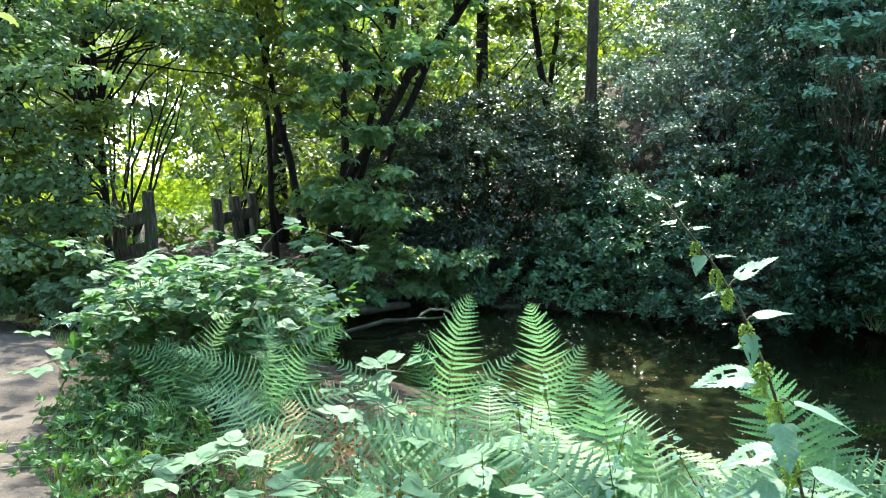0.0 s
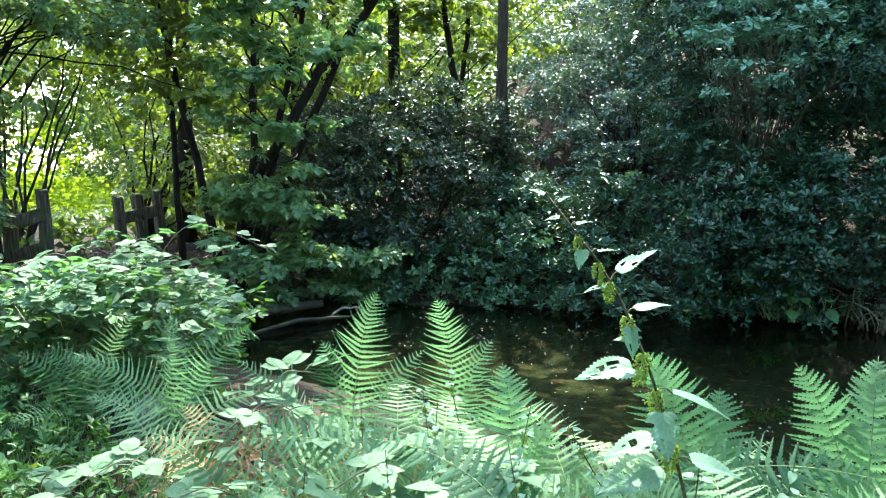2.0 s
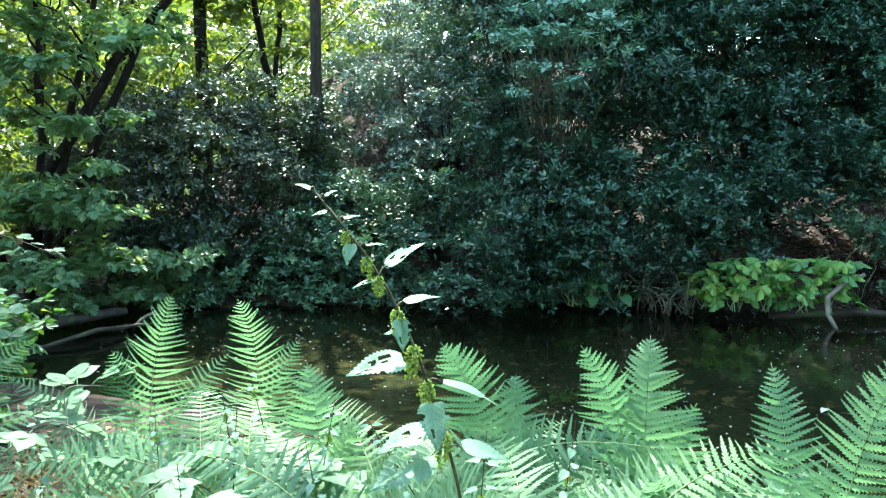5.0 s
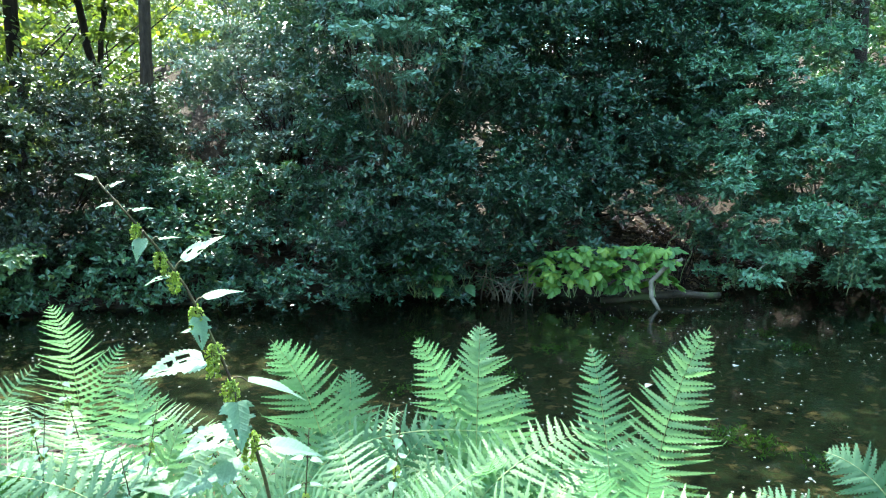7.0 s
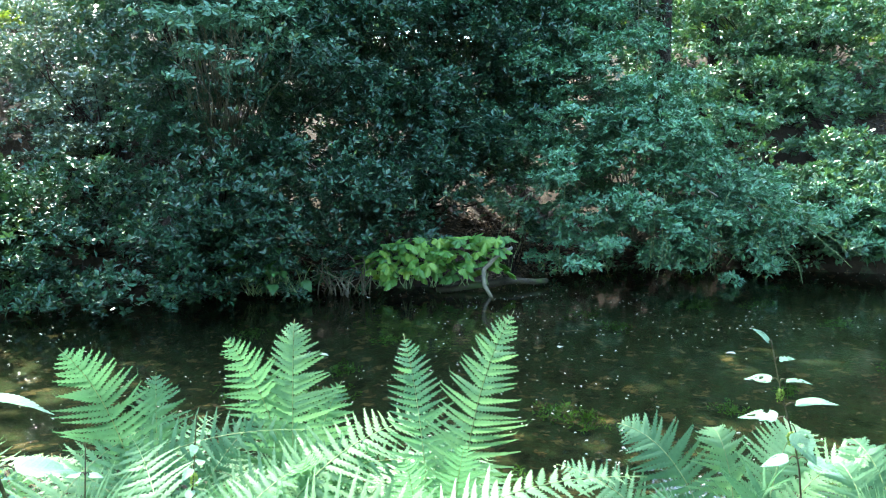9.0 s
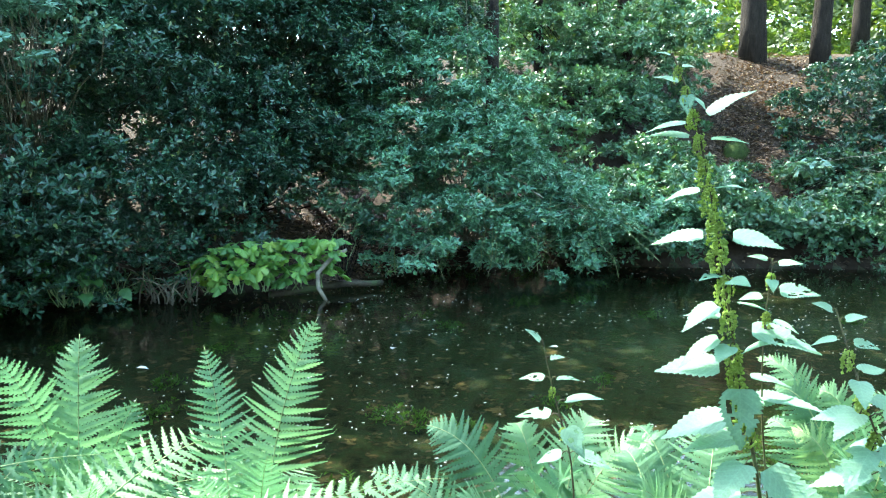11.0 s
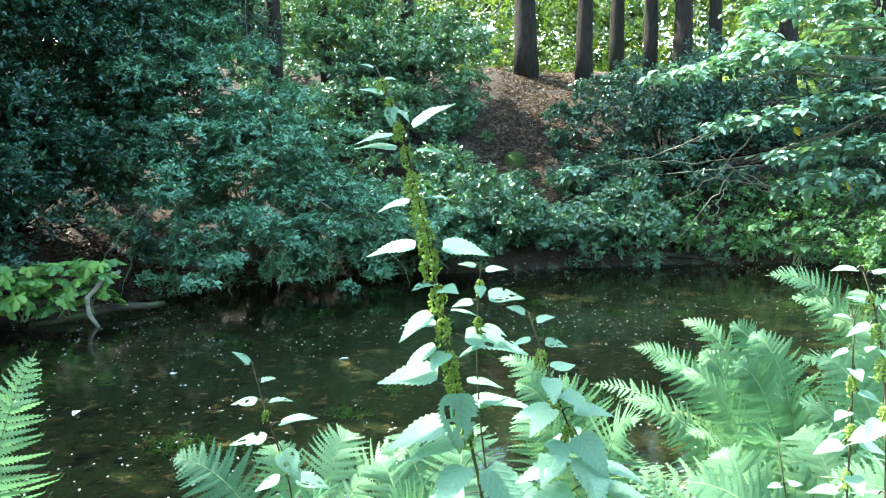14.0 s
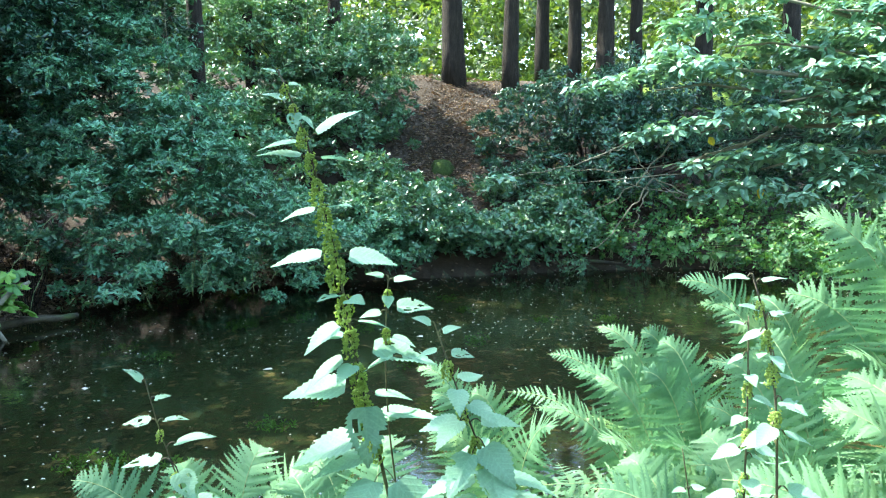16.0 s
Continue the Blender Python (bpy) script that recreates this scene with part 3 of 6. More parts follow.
# undergrowth between the maple and the holly, darkened by its leaf colour
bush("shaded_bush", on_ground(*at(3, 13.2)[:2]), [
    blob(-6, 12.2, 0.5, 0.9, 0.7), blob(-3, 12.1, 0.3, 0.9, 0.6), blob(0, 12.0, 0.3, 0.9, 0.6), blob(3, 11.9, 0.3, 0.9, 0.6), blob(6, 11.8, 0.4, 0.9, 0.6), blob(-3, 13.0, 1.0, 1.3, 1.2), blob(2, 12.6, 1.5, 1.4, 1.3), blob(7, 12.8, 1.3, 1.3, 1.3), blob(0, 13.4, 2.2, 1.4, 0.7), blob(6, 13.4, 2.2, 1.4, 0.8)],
    50, 0.095, 0.55, M_DARK, "bush with small glossy leaves, shade put into their dark colour", stem_r=0.02, outline=SIMPLE, core=12, clumps=18, cap=0.8)
bush("low_undergrowth", on_ground(*at(8, 11.6)[:2]), [
    blob(3, 11.8, 0.1, 0.9, 0.45), blob(8, 11.6, 0.1, 0.9, 0.5), blob(12, 11.5, 0.3, 0.8, 0.5), blob(11, 12.4, 0.8, 0.9, 0.45), blob(8.5, 12.2, 0.7, 0.8, 0.4), blob(9.5, 13.0, 1.3, 0.9, 0.4)],
    45, 0.1, 0.6, M_IVY, "low leafy undergrowth at the water's edge", stem_r=0.012)
# the laurel mound
laurel = bush("laurel_bush", on_ground(*at(58, 13.8)[:2]), [
    blob(51, 13.6, 3.2, 1.2, 1.1), blob(55, 13.8, 3.9, 1.2, 1.0), blob(53, 13.0, 2.2, 1.3, 1.3), blob(56.5, 13.4, 2.9, 1.2, 0.9), blob(52.5, 12.2, 0.9, 1.0, 0.9), blob(50.6, 12.0, 0.7, 0.7, 0.6), blob(51.0, 11.8, 0.15, 0.6, 0.4), blob(57, 12.5, 1.0, 1.3, 1.0), blob(60, 12.8, 1.7, 1.3, 0.9),
    blob(62, 12.7, 0.7, 1.3, 0.8), blob(66, 13.2, 0.6, 1.3, 0.75), blob(70, 13.8, 0.4, 1.2, 0.55), blob(58, 11.9, 0.1, 0.9, 0.5), blob(63, 12.2, 0.0, 0.9, 0.42), blob(54.5, 11.6, 0.0, 0.8, 0.45), blob(67, 12.9, -0.05, 0.9, 0.35), blob(54.5, 12.4, 1.7, 1.0, 0.9), blob(59.5, 12.1, 0.6, 1.0, 0.7)],
    58, 0.098, 0.5, M_LAUREL, "wide drooping laurel bush with blue-green leaves", stem_r=0.014, stem_mat=M_TWIG, up=0.9, spread=(45, 80), outline=OVATE, core=6, clumps=15, cap=0.95)
for _ in range(24):
    b = RNG.uniform(50.5, 70.0)
    z0 = float(np.interp(b, (50.5, 58, 63, 70), (1.1, 1.5, 1.1, 0.6)))
    d0 = RNG.uniform(11.5, 12.1) + 0.09 * max(0.0, b - 60)
    line = curve(at(b, d0 + 0.5, z0 * RNG.uniform(0.6, 1.1)), at(b + RNG.normal() * 3.5, d0 - 0.3, RNG.uniform(-0.4, 0.2)), (0, 0, RNG.uniform(0.05, 0.35)), 9, 0.03)
    part("branch", raw_mesh("branch", *joined([tube(line, (0.009, 0.004), 5)]), M_GREEN_TWIG, True), laurel, "slender pale green branch")
bush("ivy_patch", on_ground(*at(78, 15.5)[:2]), [
    blob(71.5, 14.1, 0.1, 0.8, 0.35), blob(72, 14.6, 1.0, 1.1, 0.5), blob(73, 14.6, 0.3, 1.3, 0.45), blob(77, 15.0, 0.3, 1.3, 0.45), blob(81, 15.6, 0.3, 1.3, 0.5), blob(85, 16.2, 0.4, 1.3, 0.5), blob(75, 15.8, 0.9, 1.2, 0.45), blob(84, 17.2, 1.2, 1.2, 0.4)],
    50, 0.13, 0.6, M_IVY, "low ivy and laurel covering the bank foot", "undergrowth", stem_r=0.012, outline=SIMPLE, core=8, clumps=26, cap=0.7)
bush("green_herbs", on_ground(*at(92, 16.5)[:2]), [
    blob(88, 16.4, 0.15, 1.0, 0.35), blob(92, 16.6, 0.15, 1.1, 0.4), blob(96, 16.6, 0.15, 1.1, 0.45), blob(100, 16.5, 0.2, 1.2, 0.5), blob(91, 17.6, 0.8, 1.2, 0.4), blob(104, 16.2, 0.2, 1.2, 0.5), blob(103, 15.3, 0.0, 0.9, 0.4), blob(107, 15.3, 0.0, 1.0, 0.45), blob(106, 17.4, 0.9, 1.3, 0.5), blob(110, 16.4, 0.4, 1.3, 0.6), blob(98, 17.8, 1.0, 1.4, 0.5)],
    40, 0.1, 0.7, M_HERB, "fresh green herbs along the far water edge", "undergrowth", stem_r=0.01, outline=SIMPLE)
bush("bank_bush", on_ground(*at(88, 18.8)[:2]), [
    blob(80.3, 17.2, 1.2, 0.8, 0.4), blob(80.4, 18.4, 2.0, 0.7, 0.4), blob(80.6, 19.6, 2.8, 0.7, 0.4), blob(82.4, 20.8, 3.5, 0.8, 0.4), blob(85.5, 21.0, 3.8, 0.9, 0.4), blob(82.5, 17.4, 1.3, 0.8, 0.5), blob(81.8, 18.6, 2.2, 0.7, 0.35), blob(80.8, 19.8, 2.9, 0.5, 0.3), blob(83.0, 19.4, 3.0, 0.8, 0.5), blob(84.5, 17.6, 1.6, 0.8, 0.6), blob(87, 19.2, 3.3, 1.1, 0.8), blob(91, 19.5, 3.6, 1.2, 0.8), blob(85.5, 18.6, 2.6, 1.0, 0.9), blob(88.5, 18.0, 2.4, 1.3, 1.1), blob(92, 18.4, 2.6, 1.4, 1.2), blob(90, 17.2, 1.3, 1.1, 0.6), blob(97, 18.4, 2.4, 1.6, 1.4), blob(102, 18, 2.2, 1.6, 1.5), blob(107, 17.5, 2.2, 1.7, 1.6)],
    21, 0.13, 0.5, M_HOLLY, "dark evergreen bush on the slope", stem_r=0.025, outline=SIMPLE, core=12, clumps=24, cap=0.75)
bush("sunlit_holly", on_ground(*at(68, 19)[:2]), [
    blob(60, 16.8, 2.2, 1.2, 0.9), blob(64, 16.6, 1.7, 1.3, 0.8), blob(69.5, 16.8, 1.3, 1.3, 0.7), blob(72.3, 17.2, 1.3, 0.9, 0.6), blob(61.5, 18.2, 3.4, 1.4, 0.8), blob(66, 18.0, 2.7, 1.5, 0.8), blob(70.6, 18.4, 2.6, 1.2, 0.8), blob(72.4, 19.2, 3.2, 0.9, 0.7), blob(73.2, 18.4, 2.1, 0.7, 0.5), blob(73.4, 20.0, 3.5, 0.7, 0.6), blob(73.2, 21.4, 4.4, 0.8, 0.6),
    blob(63.5, 19.6, 4.5, 1.6, 0.9), blob(68.5, 19.8, 4.1, 1.6, 0.9), blob(72, 20.4, 4.6, 1.3, 0.9), blob(60.5, 20.4, 5.4, 1.5, 0.9), blob(66, 21.0, 5.6, 1.6, 0.9)],
    18, 0.14, 0.5, M_IVY, "sun-flecked holly thicket above the slope", stem_r=0.018, up=1.0, outline=SIMPLE, core=7, clumps=23, cap=0.75)

# the leaning sycamore at the head of the water
def sprays(count, bearings, distances, heights, width, inside=None):
    """Flat layers of leaves, as boughs hold them out; inside(bearing, height) keeps a share of the region."""
    out = []
    while len(out) < count:
        b, z = RNG.uniform(*bearings), RNG.uniform(*heights)
        if inside is None or inside(b, z):
            w = RNG.uniform(*width)
            out.append((*at(b, RNG.uniform(*distances), z), w, w * 0.8, w * RNG.uniform(0.14, 0.28)))
    return out


def spray_tree(name, foot, leaders, layers, density, leaf, mat, label, radius=0.09, twigs=26, outline=LOBED, droop=0.3):
    """A tree of several leaders, each a broken line of places, with flat leaf layers on thin boughs."""
    foot = np.asarray(foot, float)
    ob = thing(name, foot, label, "tree")
    lines = []
    for k, pts in enumerate(leaders):
        pts = np.array([foot - np.array((0, 0, 0.2))] + [at(*p) for p in pts])
        f = np.linspace(0, len(pts) - 1, 18)
        line = np.stack([np.interp(f, range(len(pts)), pts[:, c]) for c in range(3)], -1)
        for _ in range(2):
            line[1:-1] = (line[:-2] + 2 * line[1:-1] + line[2:]) / 4
        line[1:-1] += RNG.normal(size=(16, 3)) * 0.02
        r = radius * (1.0 if k == 0 else 0.7)
        part("trunk", raw_mesh("trunk", *joined([tube(line, (r * 1.3, r, r * 0.8, r * 0.3), 9, 0.05)]), M_BARK, True), ob)
        lines.append(line)
    every = np.concatenate(lines)
    for b in layers[:twigs]:
        tip = np.array(b[:3])
        near = every[np.argmin(np.linalg.norm(every - tip - np.array((0, 0, -0.5)), axis=1))]
        part("bough", raw_mesh("bough", *joined([tube(curve(near, tip, (0, 0, 0.15), 7, 0.03), (0.018, 0.006), 5, 0.05)]), M_BARK, True), ob)
    me, _ = foliage(name + "_leaves", layers, density, leaf, 0.95, mat, 3, outline, up=1.5, spread=(70, 98), shell=(0.15, 1.05), droop=droop, floor=WATER + 0.04)
    part("crown", me, ob)
    return ob


spray_tree("sycamore_tree", on_ground(*at(-9.6, 12.4)[:2]),
           [[(-9.8, 12.2, 0.9), (-7.0, 11.6, 1.9), (-3.4, 11.3, 3.1), (0.4, 11.0, 3.95), (3.0, 10.8, 4.6)], [(-7.6, 12.0, 1.4), (-6.2, 11.7, 2.7), (-4.6, 11.4, 4.0), (-3.6, 11.2, 5.2)],
            [(-8.6, 12.4, 1.6), (-8.4, 12.3, 3.2), (-8.2, 12.3, 5.4)], [(-2.2, 11.3, 3.4), (0.2, 11.1, 3.9), (-0.2, 11.0, 4.7)]],
           sprays(84, (-12.0, 3.5), (10.2, 11.6), (1.0, 4.9), (0.2, 0.42), lambda b, z: b < -5.0 + 2.8 * (z - 1.4)) + sprays(52, (-12.0, -1.0), (10.2, 11.3), (-0.3, 1.4), (0.2, 0.42), lambda b, z: b < -1.5 - 2.0 * z) + sprays(18, (-9.0, 1.5), (10.6, 11.5), (-0.3, 0.5), (0.2, 0.4)),
           40, 0.135, M_SYCAMORE, "leaning sycamore with leaves hanging to the water", 0.075, 40)
spray_tree("maple_tree", on_ground(*at(-27.0, 12.5)[:2]),
           [[(-27.0, 12.3, 1.5), (-26.0, 12.0, 3.2), (-24.0, 11.6, 4.8)], [(-28.0, 12.2, 1.4), (-30.5, 11.6, 2.6), (-33.0, 11.0, 3.6)]],
           sprays(64, (-34.0, -12.0), (10.0, 13.5), (2.1, 5.0), (0.25, 0.5), lambda b, z: not (-25.0 < b < -17.5 and z < 2.9)) + sprays(14, (-34.0, -25.0), (9.6, 12.0), (0.3, 2.4), (0.4, 0.7)),
           34, 0.125, M_WOOD, "spreading maple with dark layered boughs", 0.09, 30)
spray_tree("maple_tree", on_ground(*at(7.0, 16.5)[:2]), [[(7.0, 16.4, 2.5), (6.0, 16.0, 4.5), (5.0, 15.5, 6.5)], [(7.0, 16.2, 3.0), (7.5, 15.8, 4.6), (8.0, 15.6, 6.0)]],
           sprays(15, (0.5, 8.8), (14.8, 16.0), (3.6, 5.8), (0.4, 0.7)), 20, 0.16, M_WOOD, "maple with sunlit yellow-green leaves", 0.08, 14)
LEFT = "slender dark-barked tree in a leafy thicket"
tree("thin_tree", on_ground(*at(-10.5, 13.0)[:2]), (-1.5, 0.2), 7.0, 0.062, [blob(-12.5, 12.6, 5.0, 1.5, 0.9), blob(-9, 12.8, 5.4, 1.4, 0.9), blob(-16, 12.4, 4.6, 1.5, 0.8)],
     30, 0.15, 0.9, M_WOOD, LEFT, outline=LOBED, per=2, up=0.9, spread=(55, 95))
tree("thin_tree", on_ground(*at(-13.5, 13.8)[:2]), (-0.3, 0.3), 6.5, 0.05, [blob(-15, 13.6, 3.6, 1.2, 0.6), blob(-19, 13.4, 4.4, 1.6, 0.8), blob(-12, 14.2, 3.0, 0.9, 0.5)],
     30, 0.15, 0.9, M_WOOD, LEFT, outline=LOBED, per=2, up=0.9, spread=(55, 95))
tree("thin_tree", on_ground(*at(-8.4, 14.4)[:2]), (0.05, 0.3), 7.0, 0.06, [blob(-7, 14.4, 4.6, 1.4, 0.9), blob(-10, 14.8, 3.4, 1.0, 0.6), blob(-4, 14.6, 5.4, 1.6, 0.9)],
     30, 0.15, 0.9, M_WOOD, LEFT, outline=LOBED, per=2, up=0.9, spread=(55, 95))
tree("thin_tree", on_ground(*at(-24.5, 11.5)[:2]), (-0.4, 0.2), 5.2, 0.05, sprays(20, (-34.0, -26.5), (9.6, 11.4), (0.9, 3.6), (0.4, 0.75)) + sprays(16, (-31.0, -16.0), (9.0, 11.2), (3.3, 4.4), (0.4, 0.8)),
     70, 0.085, 0.85, M_MAPLE, "young maple leaning over the path", outline=OVATE, per=2, up=0.9, spread=(55, 95))
tree("thin_tree", on_ground(*at(-34, 10.5)[:2]), (0.5, 0.2), 5.5, 0.08, sprays(22, (-38.0, -28.0), (8.8, 10.4), (0.3, 4.2), (0.4, 0.75)),
     70, 0.085, 0.85, M_MAPLE, "young maple beside the path", outline=OVATE, per=2, up=0.9, spread=(55, 95))

for base_b, masses in ((-30, [blob(-33, 12.5, 1.2, 1.4, 1.1), blob(-29.5, 13.0, 0.9, 1.1, 0.8), blob(-32, 13, 2.9, 1.5, 1.0), blob(-28, 13.5, 3.4, 1.4, 0.8)]),
                       (-16, [blob(-15.2, 17.5, 1.0, 0.9, 0.8), blob(-13.5, 17.0, 1.6, 1.4, 1.1), blob(-10, 16.5, 1.2, 1.3, 1.1), blob(-15.5, 17.5, 3.2, 1.5, 1.0), blob(-11, 17, 3.4, 1.5, 1.0)]),
                       (-6, [blob(-7, 16.0, 1.2, 1.3, 1.2), blob(-3.5, 15.8, 2.2, 1.4, 1.2), blob(-6, 16.5, 3.6, 1.6, 1.1), blob(-1, 16.0, 3.6, 1.5, 1.1), blob(2, 17.5, 4.0, 1.6, 1.1), blob(6, 19.5, 5.2, 1.8, 1.0), blob(10, 20, 6.0, 1.8, 1.0), blob(13.5, 20, 5.0, 1.6, 1.0), blob(8, 19, 3.2, 1.6, 0.9)]),
                       (-24, [blob(-26, 17.5, 3.6, 1.5, 0.9), blob(-22, 18, 4.2, 1.6, 0.9), blob(-18, 17.5, 4.4, 1.6, 0.9)])):
    bush("hazel_thicket", on_ground(*at(base_b, 16.5)[:2]), masses, 17, 0.15, 0.8, M_WOOD, "leafy hazel thicket with sun behind it", per=5, outline=SIMPLE, stem_r=0.035, up=0.9, spread=(60, 95))

# straight trunks of the wood behind; their unseen high crowns set how sun passes
WOODS = [(9.95, 14.6, 0.1, 0.1, 13), (2.0, 15.5, 0.12, 0.1, 14), (-5.0, 16.0, 0.13, -0.1, 14), (21.0, 15.0, 0.14, 0.0, 13), (31.0, 15.5, 0.15, 0.1, 13), (-13, 16.5, 0.13, 0.1, 14),
         (47.2, 15.0, 0.17, 0.05, 13), (59.5, 15.5, 0.15, 0.0, 13), (36.4, 14.5, 0.1, 0.0, 13), (69.0, 20.5, 0.16, 0.0, 13), (63, 20.0, 0.12, 0.0, 12), (51.5, 16.0, 0.1, 1.2, 12), (40.0, 16.0, 0.13, 0.0, 14), (57.5, 19.5, 0.14, 0.0, 13), (66.0, 22.0, 0.2, 0.1, 13), (55.0, 15.2, 0.14, 0.0, 12), (-30.0, 17.0, 0.14, 0.0, 14)]
for bear, d, r, lean, tall in WOODS:
    foot = on_ground(*at(bear, d)[:2])
    top = foot[2] + tall
    # crowns thinned here to let sun through to the holly
    open_crown = -8.0 < bear < 8.0
    tree("woodland_tree", foot, (lean, 0.1), tall * 0.92, r, [blob(bear - 5, d - 0.9, top - 5.4, 2.1, 1.4), blob(bear + 5, d - 0.4, top - 4.4, 2.1, 1.5), blob(bear - 3, d - 1.6, top - 2.4, 2.2, 1.4), blob(bear + 3, d + 0.4, top - 1.2, 2.1, 1.4), blob(bear, d - 2.2, top - 3.9, 1.9, 1.3)],
         0.3 if open_crown else (0.5 if bear < 0 else (1.4 if bear > 55 else 1.7)), 0.3, 0.75, M_WOOD, "tall woodland tree with a brown straight trunk" if 9 < bear < 11 else "tall woodland tree with a dark straight trunk", bark=M_BROWN_BARK if 9 < bear < 11 else None, up=0.9, spread=(60, 95), outline=SIMPLE)
# two added trees; unseen high boughs keep sun off the near bank and holly skirt
for bear, d, lean, reach in ((-3.0, 17.5, 0.2, [(0.6, 7.6), (-0.4, 10.0), (1.6, 9.2), (1.0, 11.6), (2.2, 8.2)]),
                             (24.0, 15.5, -0.2, [(3.0, 7.6), (2.6, 9.8), (4.2, 8.6), (2.2, 6.0), (3.6, 11.4), (3.6, 17.9), (4.5, 16.9)])):
    foot = on_ground(*at(bear, d)[:2])
    tree("shade_tree", foot, (lean, -1.2), 13.0, 0.2, [(x, y, RNG.uniform(10.6, 12.6), 1.6, 1.6, 0.55) for x, y in reach],
         1.7, 0.24, 0.75, M_WOOD, "woodland tree whose unseen boughs are added to block the sun", up=0.9, spread=(60, 95), outline=SIMPLE)
ROW = [(77.7, 23.2, 0.27, -0.25), (81.9, 23.4, 0.2, 0.05), (84.2, 24.8, 0.18, 0.0), (86.5, 24.2, 0.17, -0.05), (88.7, 23.8, 0.22, 0.05), (90.9, 24.4, 0.16, 0.05), (95.5, 24.5, 0.22, 0.0), (101.0, 25.0, 0.24, 0.0)]
for bear, d, r, lean in ROW:
    foot = on_ground(*at(bear, d)[:2])
    # upper leaf masses are out of view, added against sky reflection in the water
    tree("beech_tree", foot, (0.1, -lean), 14.0, r, [blob(bear, d - 2.5, foot[2] + 9.4, 2.5, 1.3), blob(bear - 1, d - 3.5, foot[2] + 12.0, 2.6, 1.4), blob(bear - 2, d - 1.0, foot[2] + 6.0, 1.8, 1.0), blob(bear + 2, d + 0.6, foot[2] + 7.6, 2.0, 1.2)],
         4, 0.32, 0.7, M_WOOD, "straight dark beech trunk at the top of the bank", up=0.9, spread=(60, 95), outline=SIMPLE)

# the wood farther back: one mass of leaves, and sunny undergrowth
far = []
for bear in np.arange(-44, 122, 2.6):
    for d, z, w, h in ((27, 1.2, 1.7, 1.0), (28, 3.6, 1.8, 1.3), (30, 6.0, 2.0, 1.5), (32, 1.8, 1.8, 1.5), (33, 8.4, 2.2, 1.5)):
        if RNG.random() < 0.9 and not (-25.5 < bear < -17.0 and z < 7):
            zz = 3.6 if bear > 25 else 0.2 + 3.4 * max(0, bear) / 25
            far.append(blob(bear + RNG.normal() * 1.0, d + RNG.normal() * 1.5, z + zz * 0.9 + RNG.normal() * 0.7, w, h))
for bear in np.arange(-46, 26, 3.4):
    for z in (1.5, 4.2, 7.0, 9.8):
        if -24.5 < bear < -17.5 and z < 8:
            continue
        far.append(blob(bear + RNG.normal() * 1.5, 40 + RNG.normal() * 2, z + RNG.normal() * 0.6, 2.6, 1.9))
for bear in np.arange(56, 116, 1.6):
    for z in (4.6, 6.4, 8.6):
        far.append(blob(bear + RNG.normal(), 36 + RNG.normal(), z + RNG.normal() * 0.4, 1.9, 1.4))
me, _ = foliage("far_wood", far, 1.65, 0.28, 0.7, M_FAR, 5, up=0.8, spread=(50, 95), outline=SIMPLE)
tagged(part("far_wood", me), "sunlit leaves of the wood farther back", "wood", kind="stuff")
distant = [blob(b + RNG.normal() * 1.2, 44 + RNG.normal() * 2, z + RNG.normal() * 0.6, 2.8, 2.0) for b in np.arange(50, 114, 3.2) for z in (4.5, 7.5, 10.5, 13.5)]
distant += [blob(b + RNG.normal() * 0.8, 60 + RNG.normal() * 3, z + RNG.normal() * 0.5, 2.6, 1.5) for b in np.arange(-44, 4, 2.2) for z in (1.0, 3.0, 5.2) if not (-25.0 < b < -18.5 and z < 4)]
distant += [blob(b + RNG.normal() * 1.2, 46 + RNG.normal() * 2, z + RNG.normal() * 0.6, 2.8, 2.0) for b in np.arange(-46, 28, 3.6) for z in (4.8, 7.8, 10.8) if not (-25.0 < b < -18.0 and z < 6)]
me, _ = foliage("distant_wood", distant, 3.4, 0.48, 0.6, M_FAR, 5, up=0.8, spread=(50, 95), outline=SIMPLE)
tagged(part("distant_wood", me), "hazy green leaves of distant woodland", "wood", kind="stuff")
# unseen leaf mass added behind the camera; closes the place and cuts skylight
back = [blob(b + RNG.normal() * 3, RNG.uniform(6.5, 12.5), z + RNG.normal() * 0.6, 1.9, 1.3) for b in np.arange(132, 296, 7) for z in (0.8, 2.8, 5.0, 7.4, 9.6)]
me, _ = foliage("wood_behind", back, 1.4, 0.6, 0.7, M_WOOD, 5, up=0.6, spread=(50, 95), outline=SIMPLE)
tagged(part("wood_behind", me), "unseen leaf mass added behind the camera to block skylight", "wood", kind="stuff")
low = [blob(b + RNG.normal(), d, float(ground(*at(b, d)[:2])) + 0.15, 1.3, 0.35) for b in np.arange(-34, -2, 3.5) for d in (17.5, 20.5, 23.5)]
# leaf masses in bright yellow-green, sunlight on the clearing put into the colour
sunny = [blob(b + RNG.normal(), d, float(ground(*at(b, d)[:2])) + 0.2, 3.4, 0.7) for b in np.arange(-34, -10, 3.0) for d in (52, 64, 80)]
sunny += [blob(b + RNG.normal(), d, float(ground(*at(b, d)[:2])) + 0.3, 1.8, 0.5) for b in np.arange(-36, -8, 3.0) for d in (27, 31, 36, 42)]
